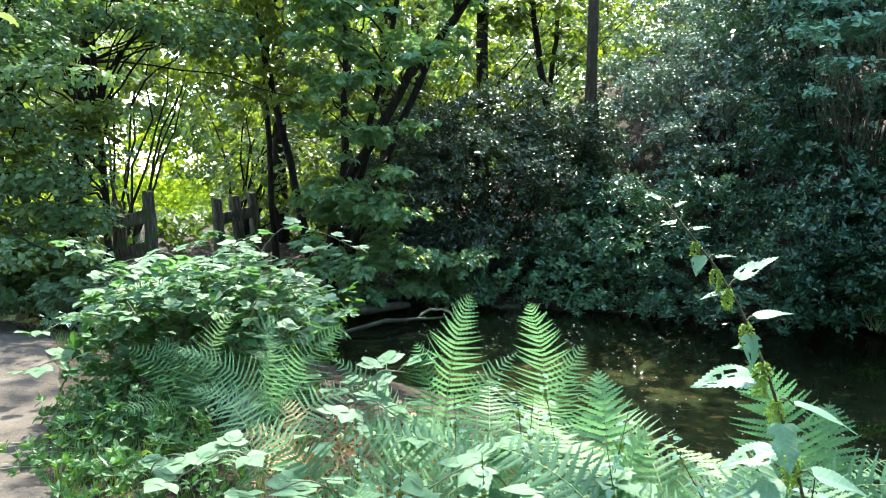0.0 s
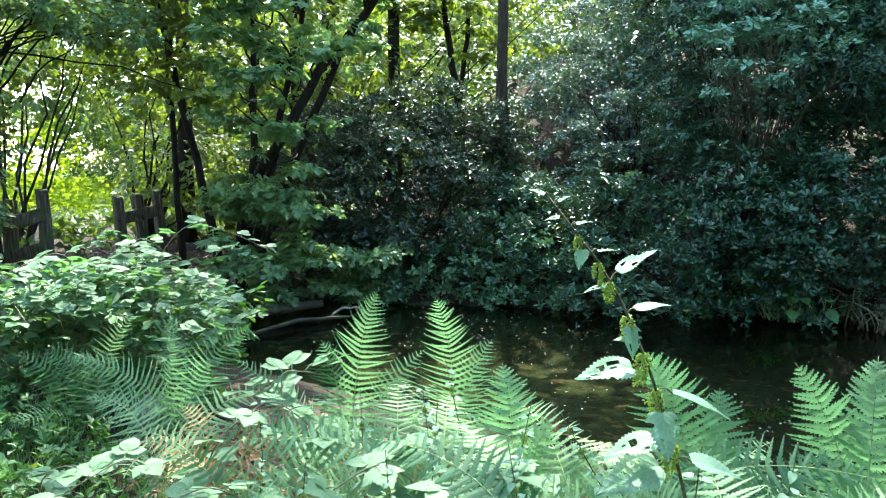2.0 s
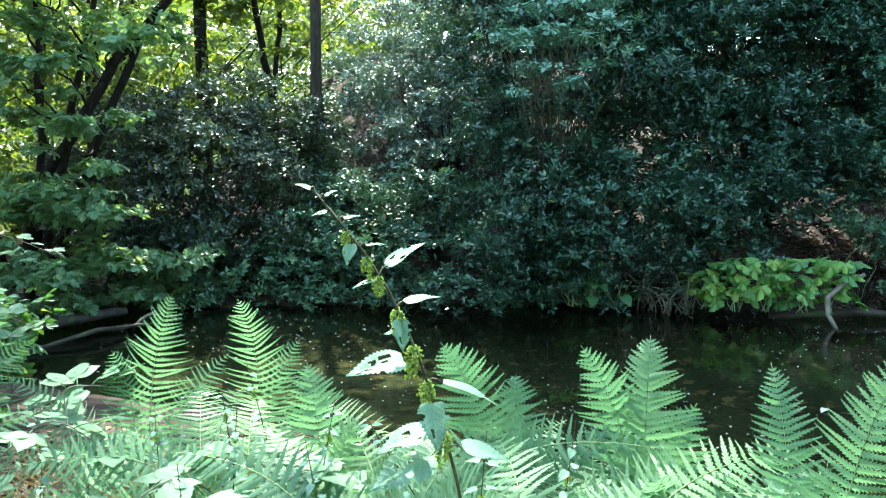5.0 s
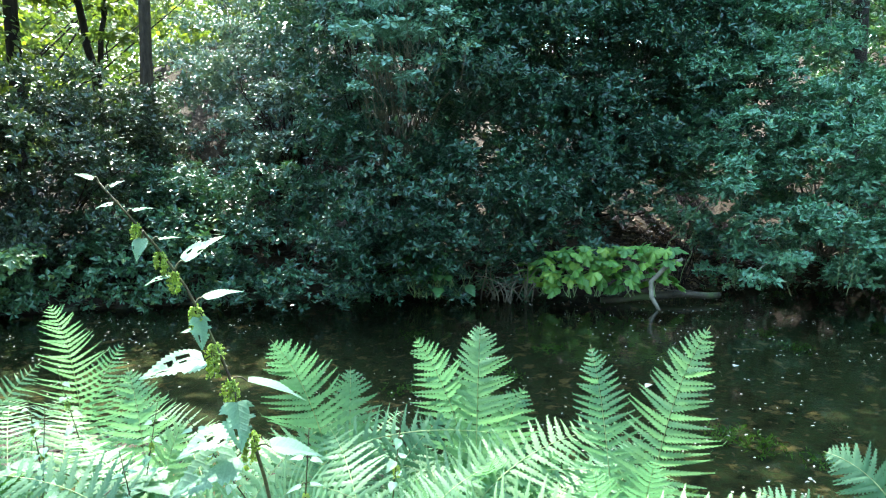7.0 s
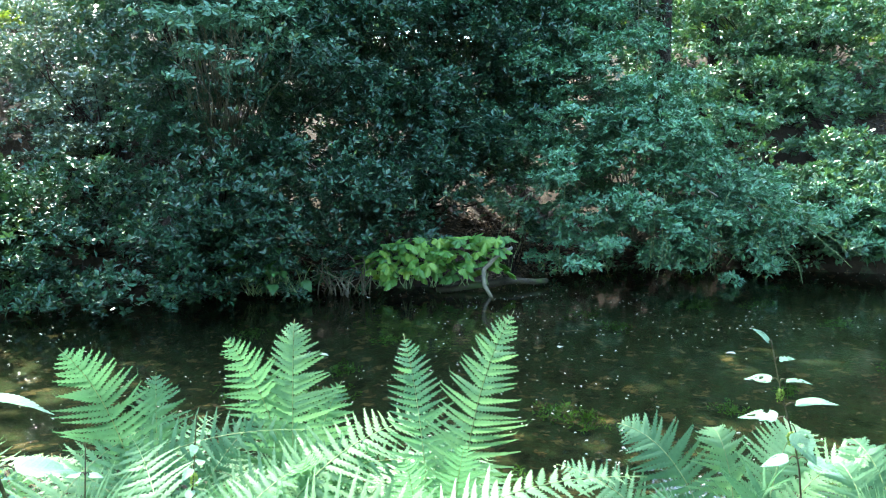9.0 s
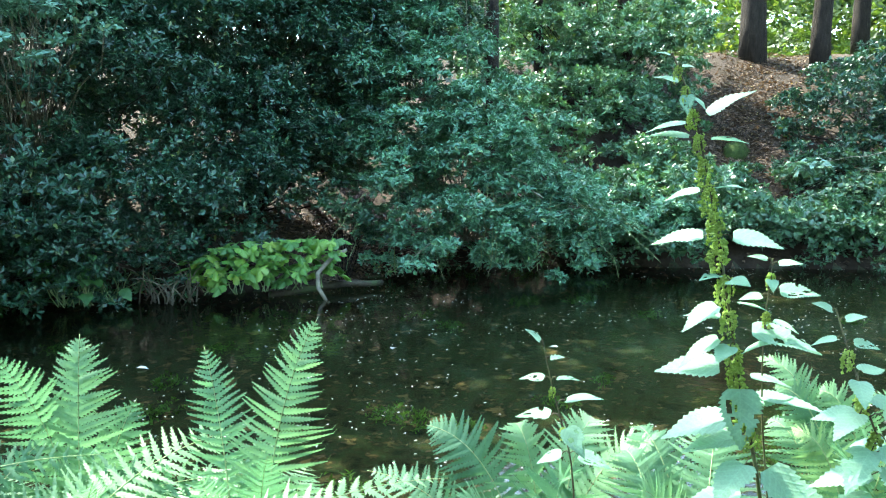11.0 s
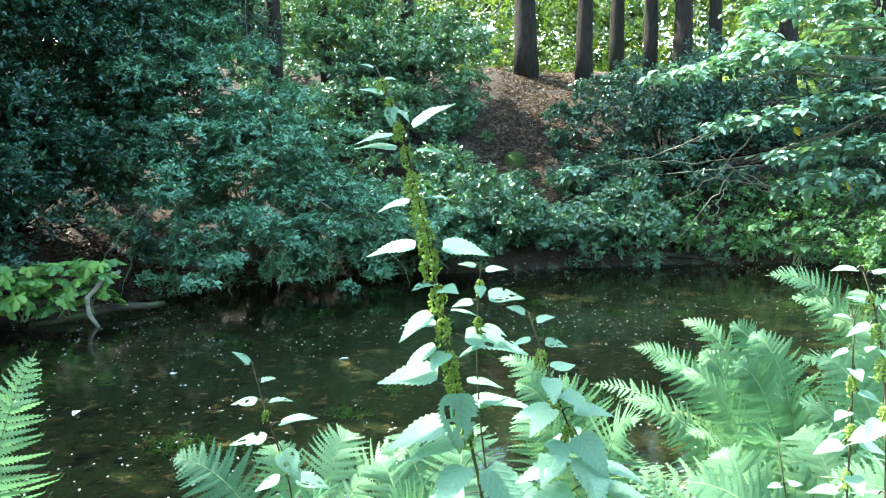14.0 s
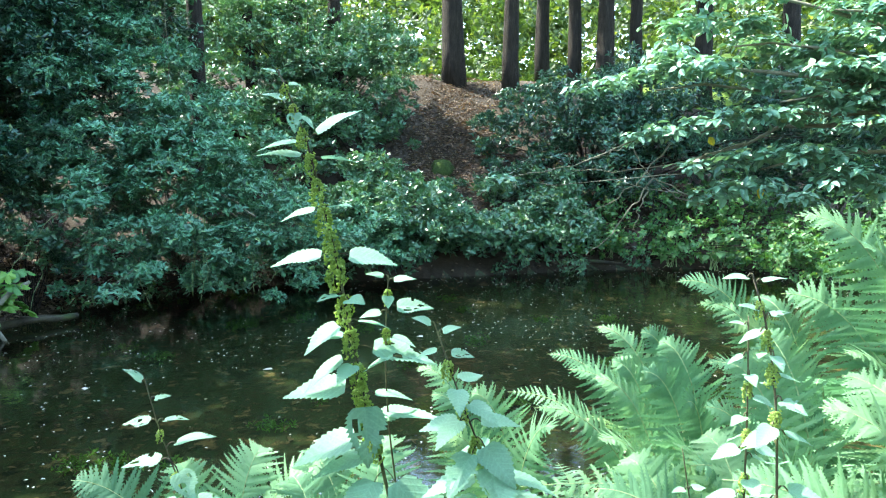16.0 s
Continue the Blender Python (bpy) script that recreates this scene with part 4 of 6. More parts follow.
sunny += [blob(b, d, z, 0.9, 0.5) for b, d, z in ((-24.6, 30, 1.6), (-23.4, 33, 2.2), (-22.6, 29, 1.2), (-21.2, 34, 1.7), (-20.4, 30, 1.1), (-22.0, 36, 3.0), (-19.6, 32, 2.0), (-21.0, 31, 2.7))]
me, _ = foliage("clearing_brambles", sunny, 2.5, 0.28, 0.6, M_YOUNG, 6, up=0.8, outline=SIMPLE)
tagged(part("clearing_brambles", me), "yellow-green leaves standing in for the clearing's sunlit glow", "undergrowth", kind="stuff")
low += [blob(b + RNG.normal(), d, float(ground(*at(b, d)[:2])) + 0.1, 1.4, 0.3) for b in np.arange(60, 112, 3.5) for d in (26.5, 29.5)]
me, _ = foliage("clearing_growth", low, 2.5, 0.28, 0.6, M_FAR, 6, up=0.8, outline=SIMPLE)
tagged(part("clearing_growth", me), "bright sunlit undergrowth in the clearing", "undergrowth", kind="stuff")

# low growth that hides the foot of the far bank
edge_masses = []
run = np.concatenate([[0], np.cumsum(np.hypot(*np.diff(np.array(FAR_EDGE, float), axis=0).T))])
for s in np.arange(3.0, run[-1] - 5.0, 0.42):
    ex, ey = np.interp(s, run, [p[0] for p in FAR_EDGE]), np.interp(s, run, [p[1] for p in FAR_EDGE])
    bearing = math.degrees(math.atan2(ex - 0.25, ey + 0.1))
    if 37 < bearing < 50 or RNG.random() < (0.75 if bearing > 70 else 0.12):
        continue
    edge_masses.append((ex + RNG.normal() * 0.12, ey + RNG.normal() * 0.12, WATER + RNG.uniform(0.08, 0.3), RNG.uniform(0.25, 0.5), RNG.uniform(0.25, 0.45), RNG.uniform(0.12, 0.26)))
me, _ = foliage("water_edge_growth", edge_masses, 55, 0.1, 0.5, M_IVY, 5, up=0.6, outline=SIMPLE, floor=WATER + 0.02)
tagged(part("water_edge_growth", me), "dark leaves and seedlings along the far water edge", "undergrowth", kind="stuff")

# the lower tips of the pale bough, out in front of the holly
bush("pale_bough", on_ground(*at(27.5, 12.2)[:2]), [
    blob(23.6, 9.5, 3.2, 0.4, 0.1), blob(25.2, 9.4, 3.05, 0.45, 0.1), blob(27, 9.4, 3.2, 0.45, 0.1), blob(29, 9.4, 3.1, 0.45, 0.1), blob(31, 9.5, 3.3, 0.45, 0.1), blob(26, 9.4, 2.75, 0.35, 0.09),
    blob(28.2, 9.4, 2.6, 0.28, 0.08), blob(24.6, 9.4, 2.5, 0.22, 0.08), blob(26.4, 9.4, 3.5, 0.5, 0.12), blob(29.8, 9.5, 3.55, 0.5, 0.12), blob(32.6, 9.6, 3.0, 0.3, 0.09), blob(30.2, 9.4, 2.8, 0.3, 0.08)],
    55, 0.085, 0.65, M_BEECH, "hanging bough of pale green leaves before the holly", "tree", per=4, stem_r=0.014, stem_mat=M_TWIG, up=1.3, spread=(65, 95), shell=(0.1, 1.05))


# ---- ferns of the near bank ----
RNG = np.random.default_rng(23)
VIEW_SIDE = np.array((0.25, -0.1, 1.0))      # close to the camera; fronds and nettle leaves are turned to face it


def frond_mesh(base, tip, half, sag=0.12, face=None, bare=0.2, fine=0.0078, nod=0.2, bow=0.0, slim=1.0, gap=0.025):
    """A fern frond: an arching stalk, pinnae in pairs, each cut into small leaflets."""
    base, tip = np.asarray(base, float), np.asarray(tip, float)
    length = np.linalg.norm(tip - base)
    pairs = int(np.clip(length * (1 - bare) / gap, 18, 40))
    flat = np.array((tip[0] - base[0], tip[1] - base[1], 0.0))
    n = 40
    s = np.linspace(0, 1, n)[:, None]
    ctrl = base + (tip - base) * 0.5 + np.array((0, 0, sag * length)) - flat * 0.25
    line = (1 - s) ** 2 * base + 2 * s * (1 - s) * ctrl + s ** 2 * tip
    if bow:                                   # rises from the crown, then arches over towards its tip
        ctrl = base + (tip - base) * np.array((0.42 - 0.3 * bow, 0.42 - 0.3 * bow, 0.75 + 0.4 * bow))
        line = (1 - s) ** 2 * base + 2 * s * (1 - s) * ctrl + s ** 2 * tip
    line = line + unit(flat + 1e-6) * (nod * length * (s ** 4 - s)) + np.array((0, 0, 0.5 * nod * length)) * (s - s ** 4)
    tang = unit(np.gradient(line, axis=0))
    look_to = unit(face) if face is not None else unit(np.array((0, 0, 1.0)) - 0.4 * unit(flat + 1e-6))
    thick = 0.0024 * length ** 0.5 + 0.0007
    stalk = tube(line, (thick, thick * 0.85, thick * 0.6, 0.0008), 5)
    rv, rq, _ = tube(line[int(n * bare * 0.9):], (thick * 0.6, 0.0006), 4)
    vs, qs, ts, offset = [rv], [rq], [], len(rv)
    for k in range(pairs):
        f = k / (pairs - 1)
        pos = bare + (0.985 - bare) * (1 - (1 - f) ** 1.15)
        i = pos * (n - 1)
        i0 = min(int(i), n - 2)
        p = line[i0] + (line[i0 + 1] - line[i0]) * (i - i0)
        t = tang[i0]
        side = unit(np.cross(t, look_to))
        nrm = unit(np.cross(side, t))
        shape = min(1.0, 0.62 + 1.5 * f) * (1 - f) ** 0.85 * 1.25 + 0.012
        for sign in (1, -1):
            ln = half * shape * RNG.uniform(0.9, 1.08)
            if ln < 0.004:
                continue
            lift = math.radians(3 + 27 * f + RNG.normal() * 4)
            d = unit(side * sign * math.cos(lift) + t * math.sin(lift) + nrm * (0.09 * RNG.normal() + 0.06))
            droop = RNG.uniform(0.2, 1.1) * (2.2 if slim < 0.7 else 1.0)
            up = unit(nrm + 0.14 * RNG.normal(size=3))
            across = unit(np.cross(up, d))
            lobes = int(np.clip(ln / fine, 4, 22))
            u = np.arange(lobes + 1) / lobes
            curl = -0.24 * ln * u ** 2 * droop
            spine = p + d * (ln * u)[:, None] + up * curl[:, None] + t * (0.03 * ln * u ** 2)[:, None]
            wide = 0.0108 * slim * (half / 0.14) ** 0.7 * (1 - 0.96 * u ** 1.25) * min(1.0, 0.35 + ln / 0.12) * RNG.uniform(0.85, 1.12, lobes + 1)
            step = ln / lobes
            # saw-toothed margins on both sides of the midrib
            for e in (1, -1):
                o = across * e - up * 0.12
                notch = spine[:-1] + o * (0.4 * wide[:-1])[:, None]
                point = spine[1:] + o * wide[:-1, None] + d * step * 0.3
                vs.append(np.stack([spine[:-1], spine[1:], point, notch], 1).reshape(-1, 3))
                qs.append(np.arange(lobes * 4).reshape(-1, 4) + offset)
                offset += lobes * 4
            # the tip of the pinna
            vs.append(np.array([spine[-1] - across * wide[-1] * 0.7, spine[-1] + across * wide[-1] * 0.7, p + d * ln * 1.08 + up * curl[-1] * 1.3 + t * (0.16 * ln)]))
            ts.append(np.arange(3)[None] + offset)
            offset += 3
    return stalk, (np.concatenate(vs), [np.concatenate(qs), np.concatenate(ts)])


def fern(x, y, fronds, label="pale green fern with arching fronds on the bank", mat=None, sag=0.12, bow=0.0, slim=1.0, coarse=1.0):
    """fronds: (tip x, tip y, tip z, half width of the blade)."""
    crown = on_ground(x, y)
    ob = thing("fern", crown, label, "fern", "ferns on the near bank")
    for tx, ty, tz, half in fronds:
        tip = np.array((tx, ty, tz))
        base = crown + np.array((RNG.normal() * 0.03, RNG.normal() * 0.03, 0.0))
        level = np.linalg.norm(tip[:2] - base[:2])
        # blades face the camera's side, to show broad in its view
        face = unit((VIEW_SIDE - tip) * (1, 1, 0)) + np.array((RNG.normal() * 0.35, RNG.normal() * 0.35, 0.55)) if level < 0.9 * (tip[2] - base[2]) else unit((VIEW_SIDE - tip) * (1, 1, 0)) * 0.75 + np.array((RNG.normal() * 0.25, RNG.normal() * 0.25, 0.85))
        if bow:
            face = unit((VIEW_SIDE - tip) * (1, 1, 0)) * 0.45 + np.array((RNG.normal() * 0.2, RNG.normal() * 0.2, 1.0))
        (sv, sq, st), (v, q) = frond_mesh(base, tip, half * 1.38, sag, face, gap=0.025 * coarse, fine=0.0068 * coarse * float(np.clip(np.linalg.norm(tip - VIEW_SIDE) / 1.6, 1.0, 2.0)), nod=0.0 if bow else (0.2 if sag > 0.2 else 0.06), bow=bow, slim=slim * coarse ** 0.5)
        fr = part("frond", raw_mesh("frond", v, q, mat or M_FERN), ob)
        part("stalk", raw_mesh("stalk", sv, [sq, st], M_FERN_STALK, True), fr)
    return ob


def fern_ring(x, y, count, length, rise, half, away=None, arc=360, label="pale green fern with arching fronds on the bank"):
    """A fern whose fronds spread evenly; away: middle direction (bearing) of its arc."""
    crown = on_ground(x, y)
    tips = []
    for k in range(count):
        a = radians((away or 0) + (k / count - 0.5) * arc + RNG.normal() * 12)
        ln = length * RNG.uniform(0.8, 1.15)
        r = rise * 0.68 * RNG.uniform(0.7, 1.25)
        e = math.atan(r)
        tips.append((x + ln * math.cos(e) * math.sin(a), y + ln * math.cos(e) * math.cos(a), crown[2] + ln * math.sin(e), half * 1.15 * RNG.uniform(0.85, 1.15)))
    return fern(x, y, tips, label, sag=0.3, coarse=1.1, slim=0.72 if y > 2.2 else 1.0)


# added tan fronds, low between the green ones, for sunlit dry ground and straw
TAN_FRONDS = "low straw-coloured fronds standing in for sunlit dry ground"
for x, y, turn in ((0.25, 2.95, 200), (0.72, 2.85, 190), (-0.25, 3.1, 210), (0.5, 2.5, 160), (-0.6, 3.4, 220), (1.0, 2.5, 175)):
    tips = [(x + 0.42 * math.sin(radians(turn + k)), y + 0.42 * math.cos(radians(turn + k)), 0.3 + 0.0012 * abs(k), 0.1) for k in (-110, -55, -20, 15, 50, 105)]
    fern(x, y, tips, TAN_FRONDS, M_SUNLIT_STRAW, sag=0.3, coarse=1.3, slim=0.7)
# ferns over the open water, left to right along the bank
fern(-0.05, 3.25, [(0.12, 3.05, 1.1, 0.15), (-0.12, 3.2, 0.86, 0.14), (-0.5, 3.25, 0.78, 0.14), (0.35, 3.45, 0.75, 0.13), (-0.3, 2.9, 0.6, 0.13)], slim=0.62)
fern(0.5, 3.4, [(0.38, 3.3, 1.02, 0.15), (0.66, 3.4, 0.8, 0.14), (0.75, 3.0, 0.66, 0.13), (0.2, 3.0, 0.6, 0.13)], slim=0.62)
fern(0.62, 2.6, [(0.58, 2.75, 0.86, 0.16), (0.72, 2.55, 0.7, 0.16), (0.95, 2.6, 0.55, 0.14), (0.4, 2.5, 0.62, 0.14), (1.05, 2.35, 0.5, 0.14), (0.75, 2.2, 0.5, 0.13)])
fern(-1.0, 4.3, [(-1.0, 4.2, 0.78, 0.16), (-0.55, 4.2, 0.72, 0.15), (-1.5, 4.1, 0.6, 0.16), (-1.35, 3.9, 0.42, 0.15), (-0.7, 3.9, 0.5, 0.14), (-1.1, 4.7, 0.6, 0.14)], slim=0.62)
fern(-1.5, 4.5, [(-1.65, 4.2, 0.62, 0.15), (-1.9, 4.4, 0.55, 0.14), (-1.3, 4.6, 0.72, 0.14), (-1.75, 3.95, 0.3, 0.14)], slim=0.62)
fern(1.2, 2.25, [(0.93, 2.25, 1.02, 0.18), (1.25, 2.35, 0.86, 0.17), (1.05, 2.0, 0.7, 0.14), (1.5, 2.1, 0.72, 0.14), (1.3, 1.85, 0.62, 0.13), (0.85, 1.95, 0.6, 0.14)])
fern(1.55, 2.0, [(1.42, 2.2, 0.98, 0.16), (1.63, 2.1, 1.02, 0.19), (1.75, 2.0, 0.8, 0.17), (1.45, 1.75, 0.7, 0.14), (1.7, 1.75, 0.66, 0.14), (1.25, 1.75, 0.6, 0.14)])
fern(1.78, 1.55, [(1.86, 1.8, 0.98, 0.14), (1.98, 1.42, 1.1, 0.15), (1.75, 1.4, 0.75, 0.13), (1.6, 1.5, 0.72, 0.13), (1.95, 1.65, 0.7, 0.12), (1.9, 1.3, 0.55, 0.12), (1.6, 1.25, 0.55, 0.12)])
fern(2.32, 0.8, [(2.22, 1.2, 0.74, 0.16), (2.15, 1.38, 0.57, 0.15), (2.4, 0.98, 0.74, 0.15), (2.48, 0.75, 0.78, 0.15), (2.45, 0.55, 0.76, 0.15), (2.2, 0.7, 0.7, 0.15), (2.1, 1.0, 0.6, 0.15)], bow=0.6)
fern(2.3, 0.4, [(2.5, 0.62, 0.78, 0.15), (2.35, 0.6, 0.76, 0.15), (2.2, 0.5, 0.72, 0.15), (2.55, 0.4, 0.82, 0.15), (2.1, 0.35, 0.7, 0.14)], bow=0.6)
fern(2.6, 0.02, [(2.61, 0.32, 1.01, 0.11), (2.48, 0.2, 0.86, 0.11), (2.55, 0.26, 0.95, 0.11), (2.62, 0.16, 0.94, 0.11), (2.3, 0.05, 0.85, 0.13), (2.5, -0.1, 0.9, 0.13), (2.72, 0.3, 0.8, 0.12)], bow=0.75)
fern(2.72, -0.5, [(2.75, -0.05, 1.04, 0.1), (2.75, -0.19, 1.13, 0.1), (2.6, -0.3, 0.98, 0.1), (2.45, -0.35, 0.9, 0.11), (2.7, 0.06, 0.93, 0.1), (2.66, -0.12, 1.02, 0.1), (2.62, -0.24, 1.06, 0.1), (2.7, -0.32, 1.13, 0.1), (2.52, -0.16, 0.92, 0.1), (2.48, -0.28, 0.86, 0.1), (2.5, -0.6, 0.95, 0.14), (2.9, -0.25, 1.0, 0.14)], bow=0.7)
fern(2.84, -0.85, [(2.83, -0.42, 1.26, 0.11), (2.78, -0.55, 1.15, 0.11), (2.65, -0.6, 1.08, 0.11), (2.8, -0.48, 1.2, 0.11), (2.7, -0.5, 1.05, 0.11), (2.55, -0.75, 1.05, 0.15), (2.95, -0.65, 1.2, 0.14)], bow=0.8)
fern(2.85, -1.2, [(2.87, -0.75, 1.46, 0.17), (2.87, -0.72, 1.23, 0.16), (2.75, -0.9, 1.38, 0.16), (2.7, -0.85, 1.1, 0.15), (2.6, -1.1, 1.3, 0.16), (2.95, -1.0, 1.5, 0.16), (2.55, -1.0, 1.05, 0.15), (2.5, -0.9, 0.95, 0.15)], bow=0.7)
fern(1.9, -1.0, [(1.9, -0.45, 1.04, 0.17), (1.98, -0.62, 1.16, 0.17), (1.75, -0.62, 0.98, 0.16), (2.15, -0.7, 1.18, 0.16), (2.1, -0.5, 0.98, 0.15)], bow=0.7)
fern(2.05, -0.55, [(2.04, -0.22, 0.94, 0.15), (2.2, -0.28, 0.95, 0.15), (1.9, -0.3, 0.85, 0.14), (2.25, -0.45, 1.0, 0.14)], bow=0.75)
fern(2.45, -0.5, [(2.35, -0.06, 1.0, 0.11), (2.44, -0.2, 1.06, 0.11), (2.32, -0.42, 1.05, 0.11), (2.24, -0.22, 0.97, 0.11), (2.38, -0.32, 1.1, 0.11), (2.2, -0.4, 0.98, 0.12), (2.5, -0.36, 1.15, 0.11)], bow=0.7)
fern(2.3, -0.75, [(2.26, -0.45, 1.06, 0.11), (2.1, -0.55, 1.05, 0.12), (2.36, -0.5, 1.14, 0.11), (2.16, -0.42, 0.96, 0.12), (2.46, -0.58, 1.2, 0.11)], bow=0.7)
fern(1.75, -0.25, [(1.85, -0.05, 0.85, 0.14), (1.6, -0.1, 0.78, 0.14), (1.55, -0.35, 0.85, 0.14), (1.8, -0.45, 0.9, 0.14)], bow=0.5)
for x, y, ln, count, half in ((-0.4, 2.75, 0.85, 7, 0.13), (0.35, 2.6, 0.9, 8, 0.14), (0.85, 2.3, 1.0, 8, 0.14), (1.15, 1.8, 1.05, 9, 0.14), (1.45, 1.5, 1.0, 8, 0.14), (0.95, 1.6, 1.1, 8, 0.14), (0.6, 1.95, 1.0, 8, 0.14), (-0.9, 3.6, 0.8, 7, 0.13), (-1.5, 4.8, 0.85, 7, 0.14), (1.2, 1.35, 1.05, 8, 0.13),
                              (1.95, 0.15, 1.0, 8, 0.13), (2.15, 0.45, 0.85, 7, 0.13), (2.05, -0.3, 1.15, 9, 0.14), (2.45, -0.6, 1.3, 9, 0.15), (1.75, -0.55, 1.15, 9, 0.14), (2.75, -0.25, 1.1, 8, 0.14), (2.0, -1.0, 1.45, 10, 0.15), (2.6, -1.0, 1.5, 9, 0.15), (1.9, 0.75, 0.8, 7, 0.12), (0.2, 3.5, 0.75, 7, 0.13), (0.9, 3.0, 0.7, 6, 0.13),
                              (1.55, 0.2, 1.0, 7, 0.13), (1.5, -0.9, 1.2, 8, 0.14)):
    fern_ring(x, y, max(3, count - 4) if y > 2.2 else (count - 2 if y > 0.5 else count - 1), ln if y > 0.5 else ln * 0.78, 1.15, half if y > 0.5 else half * 0.95)
for x, y, ln, count, rise in ((2.4, -0.15, 1.1, 8, 1.0), (2.55, -0.45, 1.2, 9, 1.1), (2.25, -0.6, 1.2, 8, 1.0), (2.75, -0.7, 1.35, 9, 1.2), (2.5, -0.95, 1.45, 9, 1.2), (2.8, -1.05, 1.6, 9, 1.3), (1.8, 1.6, 0.8, 8, 0.9), (1.65, 1.35, 0.85, 8, 0.9), (1.95, 1.25, 0.7, 7, 0.9), (1.85, 1.95, 0.85, 8, 0.8), (2.05, 1.7, 0.8, 8, 0.75), (1.7, 2.25, 0.8, 7, 0.8), (2.2, 1.95, 0.65, 6, 0.7), (2.0, 0.3, 1.05, 8, 0.9), (2.3, -0.15, 1.2, 9, 1.0), (1.85, -0.15, 1.15, 8, 0.95), (2.35, -0.95, 1.6, 10, 1.5), (2.7, -0.6, 1.45, 9, 1.3), (1.95, -0.75, 1.4, 9, 1.3), (2.2, -1.3, 1.7, 10, 1.6), (1.65, -0.35, 1.05, 8, 0.9), (2.15, 0.7, 0.85, 8, 0.8), (1.3, 1.65, 1.1, 8, 1.0), (1.0, 2.0, 1.1, 8, 1.0), (1.6, 1.75, 1.0, 8, 0.9), (0.2, 2.9, 0.95, 8, 0.9), (-0.2, 2.5, 0.8, 7, 0.8)):
    fern_ring(x, y, count - 2 if y > 0.5 else count - 1, ln if y > 0.5 else ln * 0.72, rise, 0.135 if y > 0.5 else 0.13)


# ---- nettles ----
def nettle_leaf(name, eaten=0, seed=0):
    """A toothed blade one unit long: folded along the midrib, drooping, with holes where it was eaten."""
    rng = np.random.default_rng(seed)
    nu, nv = (28, 7) if eaten else (22, 2)
    u = np.linspace(0, 1, nu)
    w = 0.33 * np.sin(math.pi * np.minimum(1, (u * 0.93 + 0.07) ** 0.62)) ** 0.95 * (1 - 0.15 * u) + 0.004
    tooth = 1 + 0.13 * np.where(np.arange(nu) % 2 == 0, 1, -0.35) * (u > 0.04) * (u < 0.97)
    verts, faces = [], []
    for i in range(nu):
        for j in range(-nv, nv + 1):
            f = j / nv
            edge = w[i] * (tooth[i] if abs(j) == nv else 1)
            verts.append((u[i] + 0.05 * abs(f) * (tooth[i] - 1) * 3, f * edge, 0.1 * abs(f) * w[i] * 2 - 0.14 * u[i] ** 2 + 0.012 * math.sin(9 * u[i] + 3 * abs(f))))
    holes = [(rng.uniform(0.2, 0.95), rng.uniform(-0.9, 0.9), rng.uniform(0.02, 0.065)) for _ in range(eaten)]
    m = 2 * nv + 1
    for i in range(nu - 1):
        for j in range(m - 1):
            cu, cf = (u[i] + u[i + 1]) / 2, (j + 0.5 - nv) / nv
            if not any((cu - a) ** 2 * 0.5 + (0.3 * (cf - b)) ** 2 < r * r for a, b, r in holes):
                faces.append((i * m + j, (i + 1) * m + j, (i + 1) * m + j + 1, i * m + j + 1))
    return raw_mesh(name, np.array(verts), np.array(faces), M_NETTLE, True)


LEAF_WHOLE = [nettle_leaf("nettle_leaf", 0, k) for k in range(2)]
LEAF_EATEN = [nettle_leaf("nettle_leaf_eaten", 3 + 2 * k, k + 5) for k in range(4)]


def catkin_mesh(name, seed, drop=1.0):
    """Hanging strings of tiny green flowers."""
    rng = np.random.default_rng(seed)
    pieces = []
    for k in range(7):
        a = k * 0.9 + rng.normal() * 0.3
        end = np.array((math.cos(a) * 0.19, math.sin(a) * 0.19, -rng.uniform(0.6, 1.1) * drop))
        line = curve((0, 0, 0), end, (math.cos(a) * 0.12, math.sin(a) * 0.12, 0.1), 7)
        pieces.append(tube(line, (0.02, 0.008), 4))
        for _ in range(26):
            p = line[int(rng.integers(1, 7))] + rng.normal(size=3) * 0.05
            r = rng.uniform(0.04, 0.07)
            o = np.array([(r, 0, 0), (-r, 0, 0), (0, r, 0), (0, -r, 0), (0, 0, r), (0, 0, -r)]) + rng.normal(size=(6, 3)) * r * 0.2 + p
            f = np.array([(0, 2, 4), (2, 1, 4), (1, 3, 4), (3, 0, 4), (2, 0, 5), (1, 2, 5), (3, 1, 5), (0, 3, 5)])
            pieces.append((o, np.zeros((0, 4), int), f))
    v, f = joined(pieces)
    return raw_mesh(name, v, f, M_CATKIN)


CATKINS = [catkin_mesh("nettle_catkins", 40 + k) for k in range(3)]


def leaf_pose(place, bearing, rise, size, twist=0.0):
    """A blade that points along a bearing and rises by degrees."""
    return Matrix.Translation(place) @ Matrix.Rotation(radians(90 - bearing), 4, "Z") @ Matrix.Rotation(radians(-rise), 4, "Y") @ Matrix.Rotation(radians(twist), 4, "X") @ Matrix.Scale(size, 4)


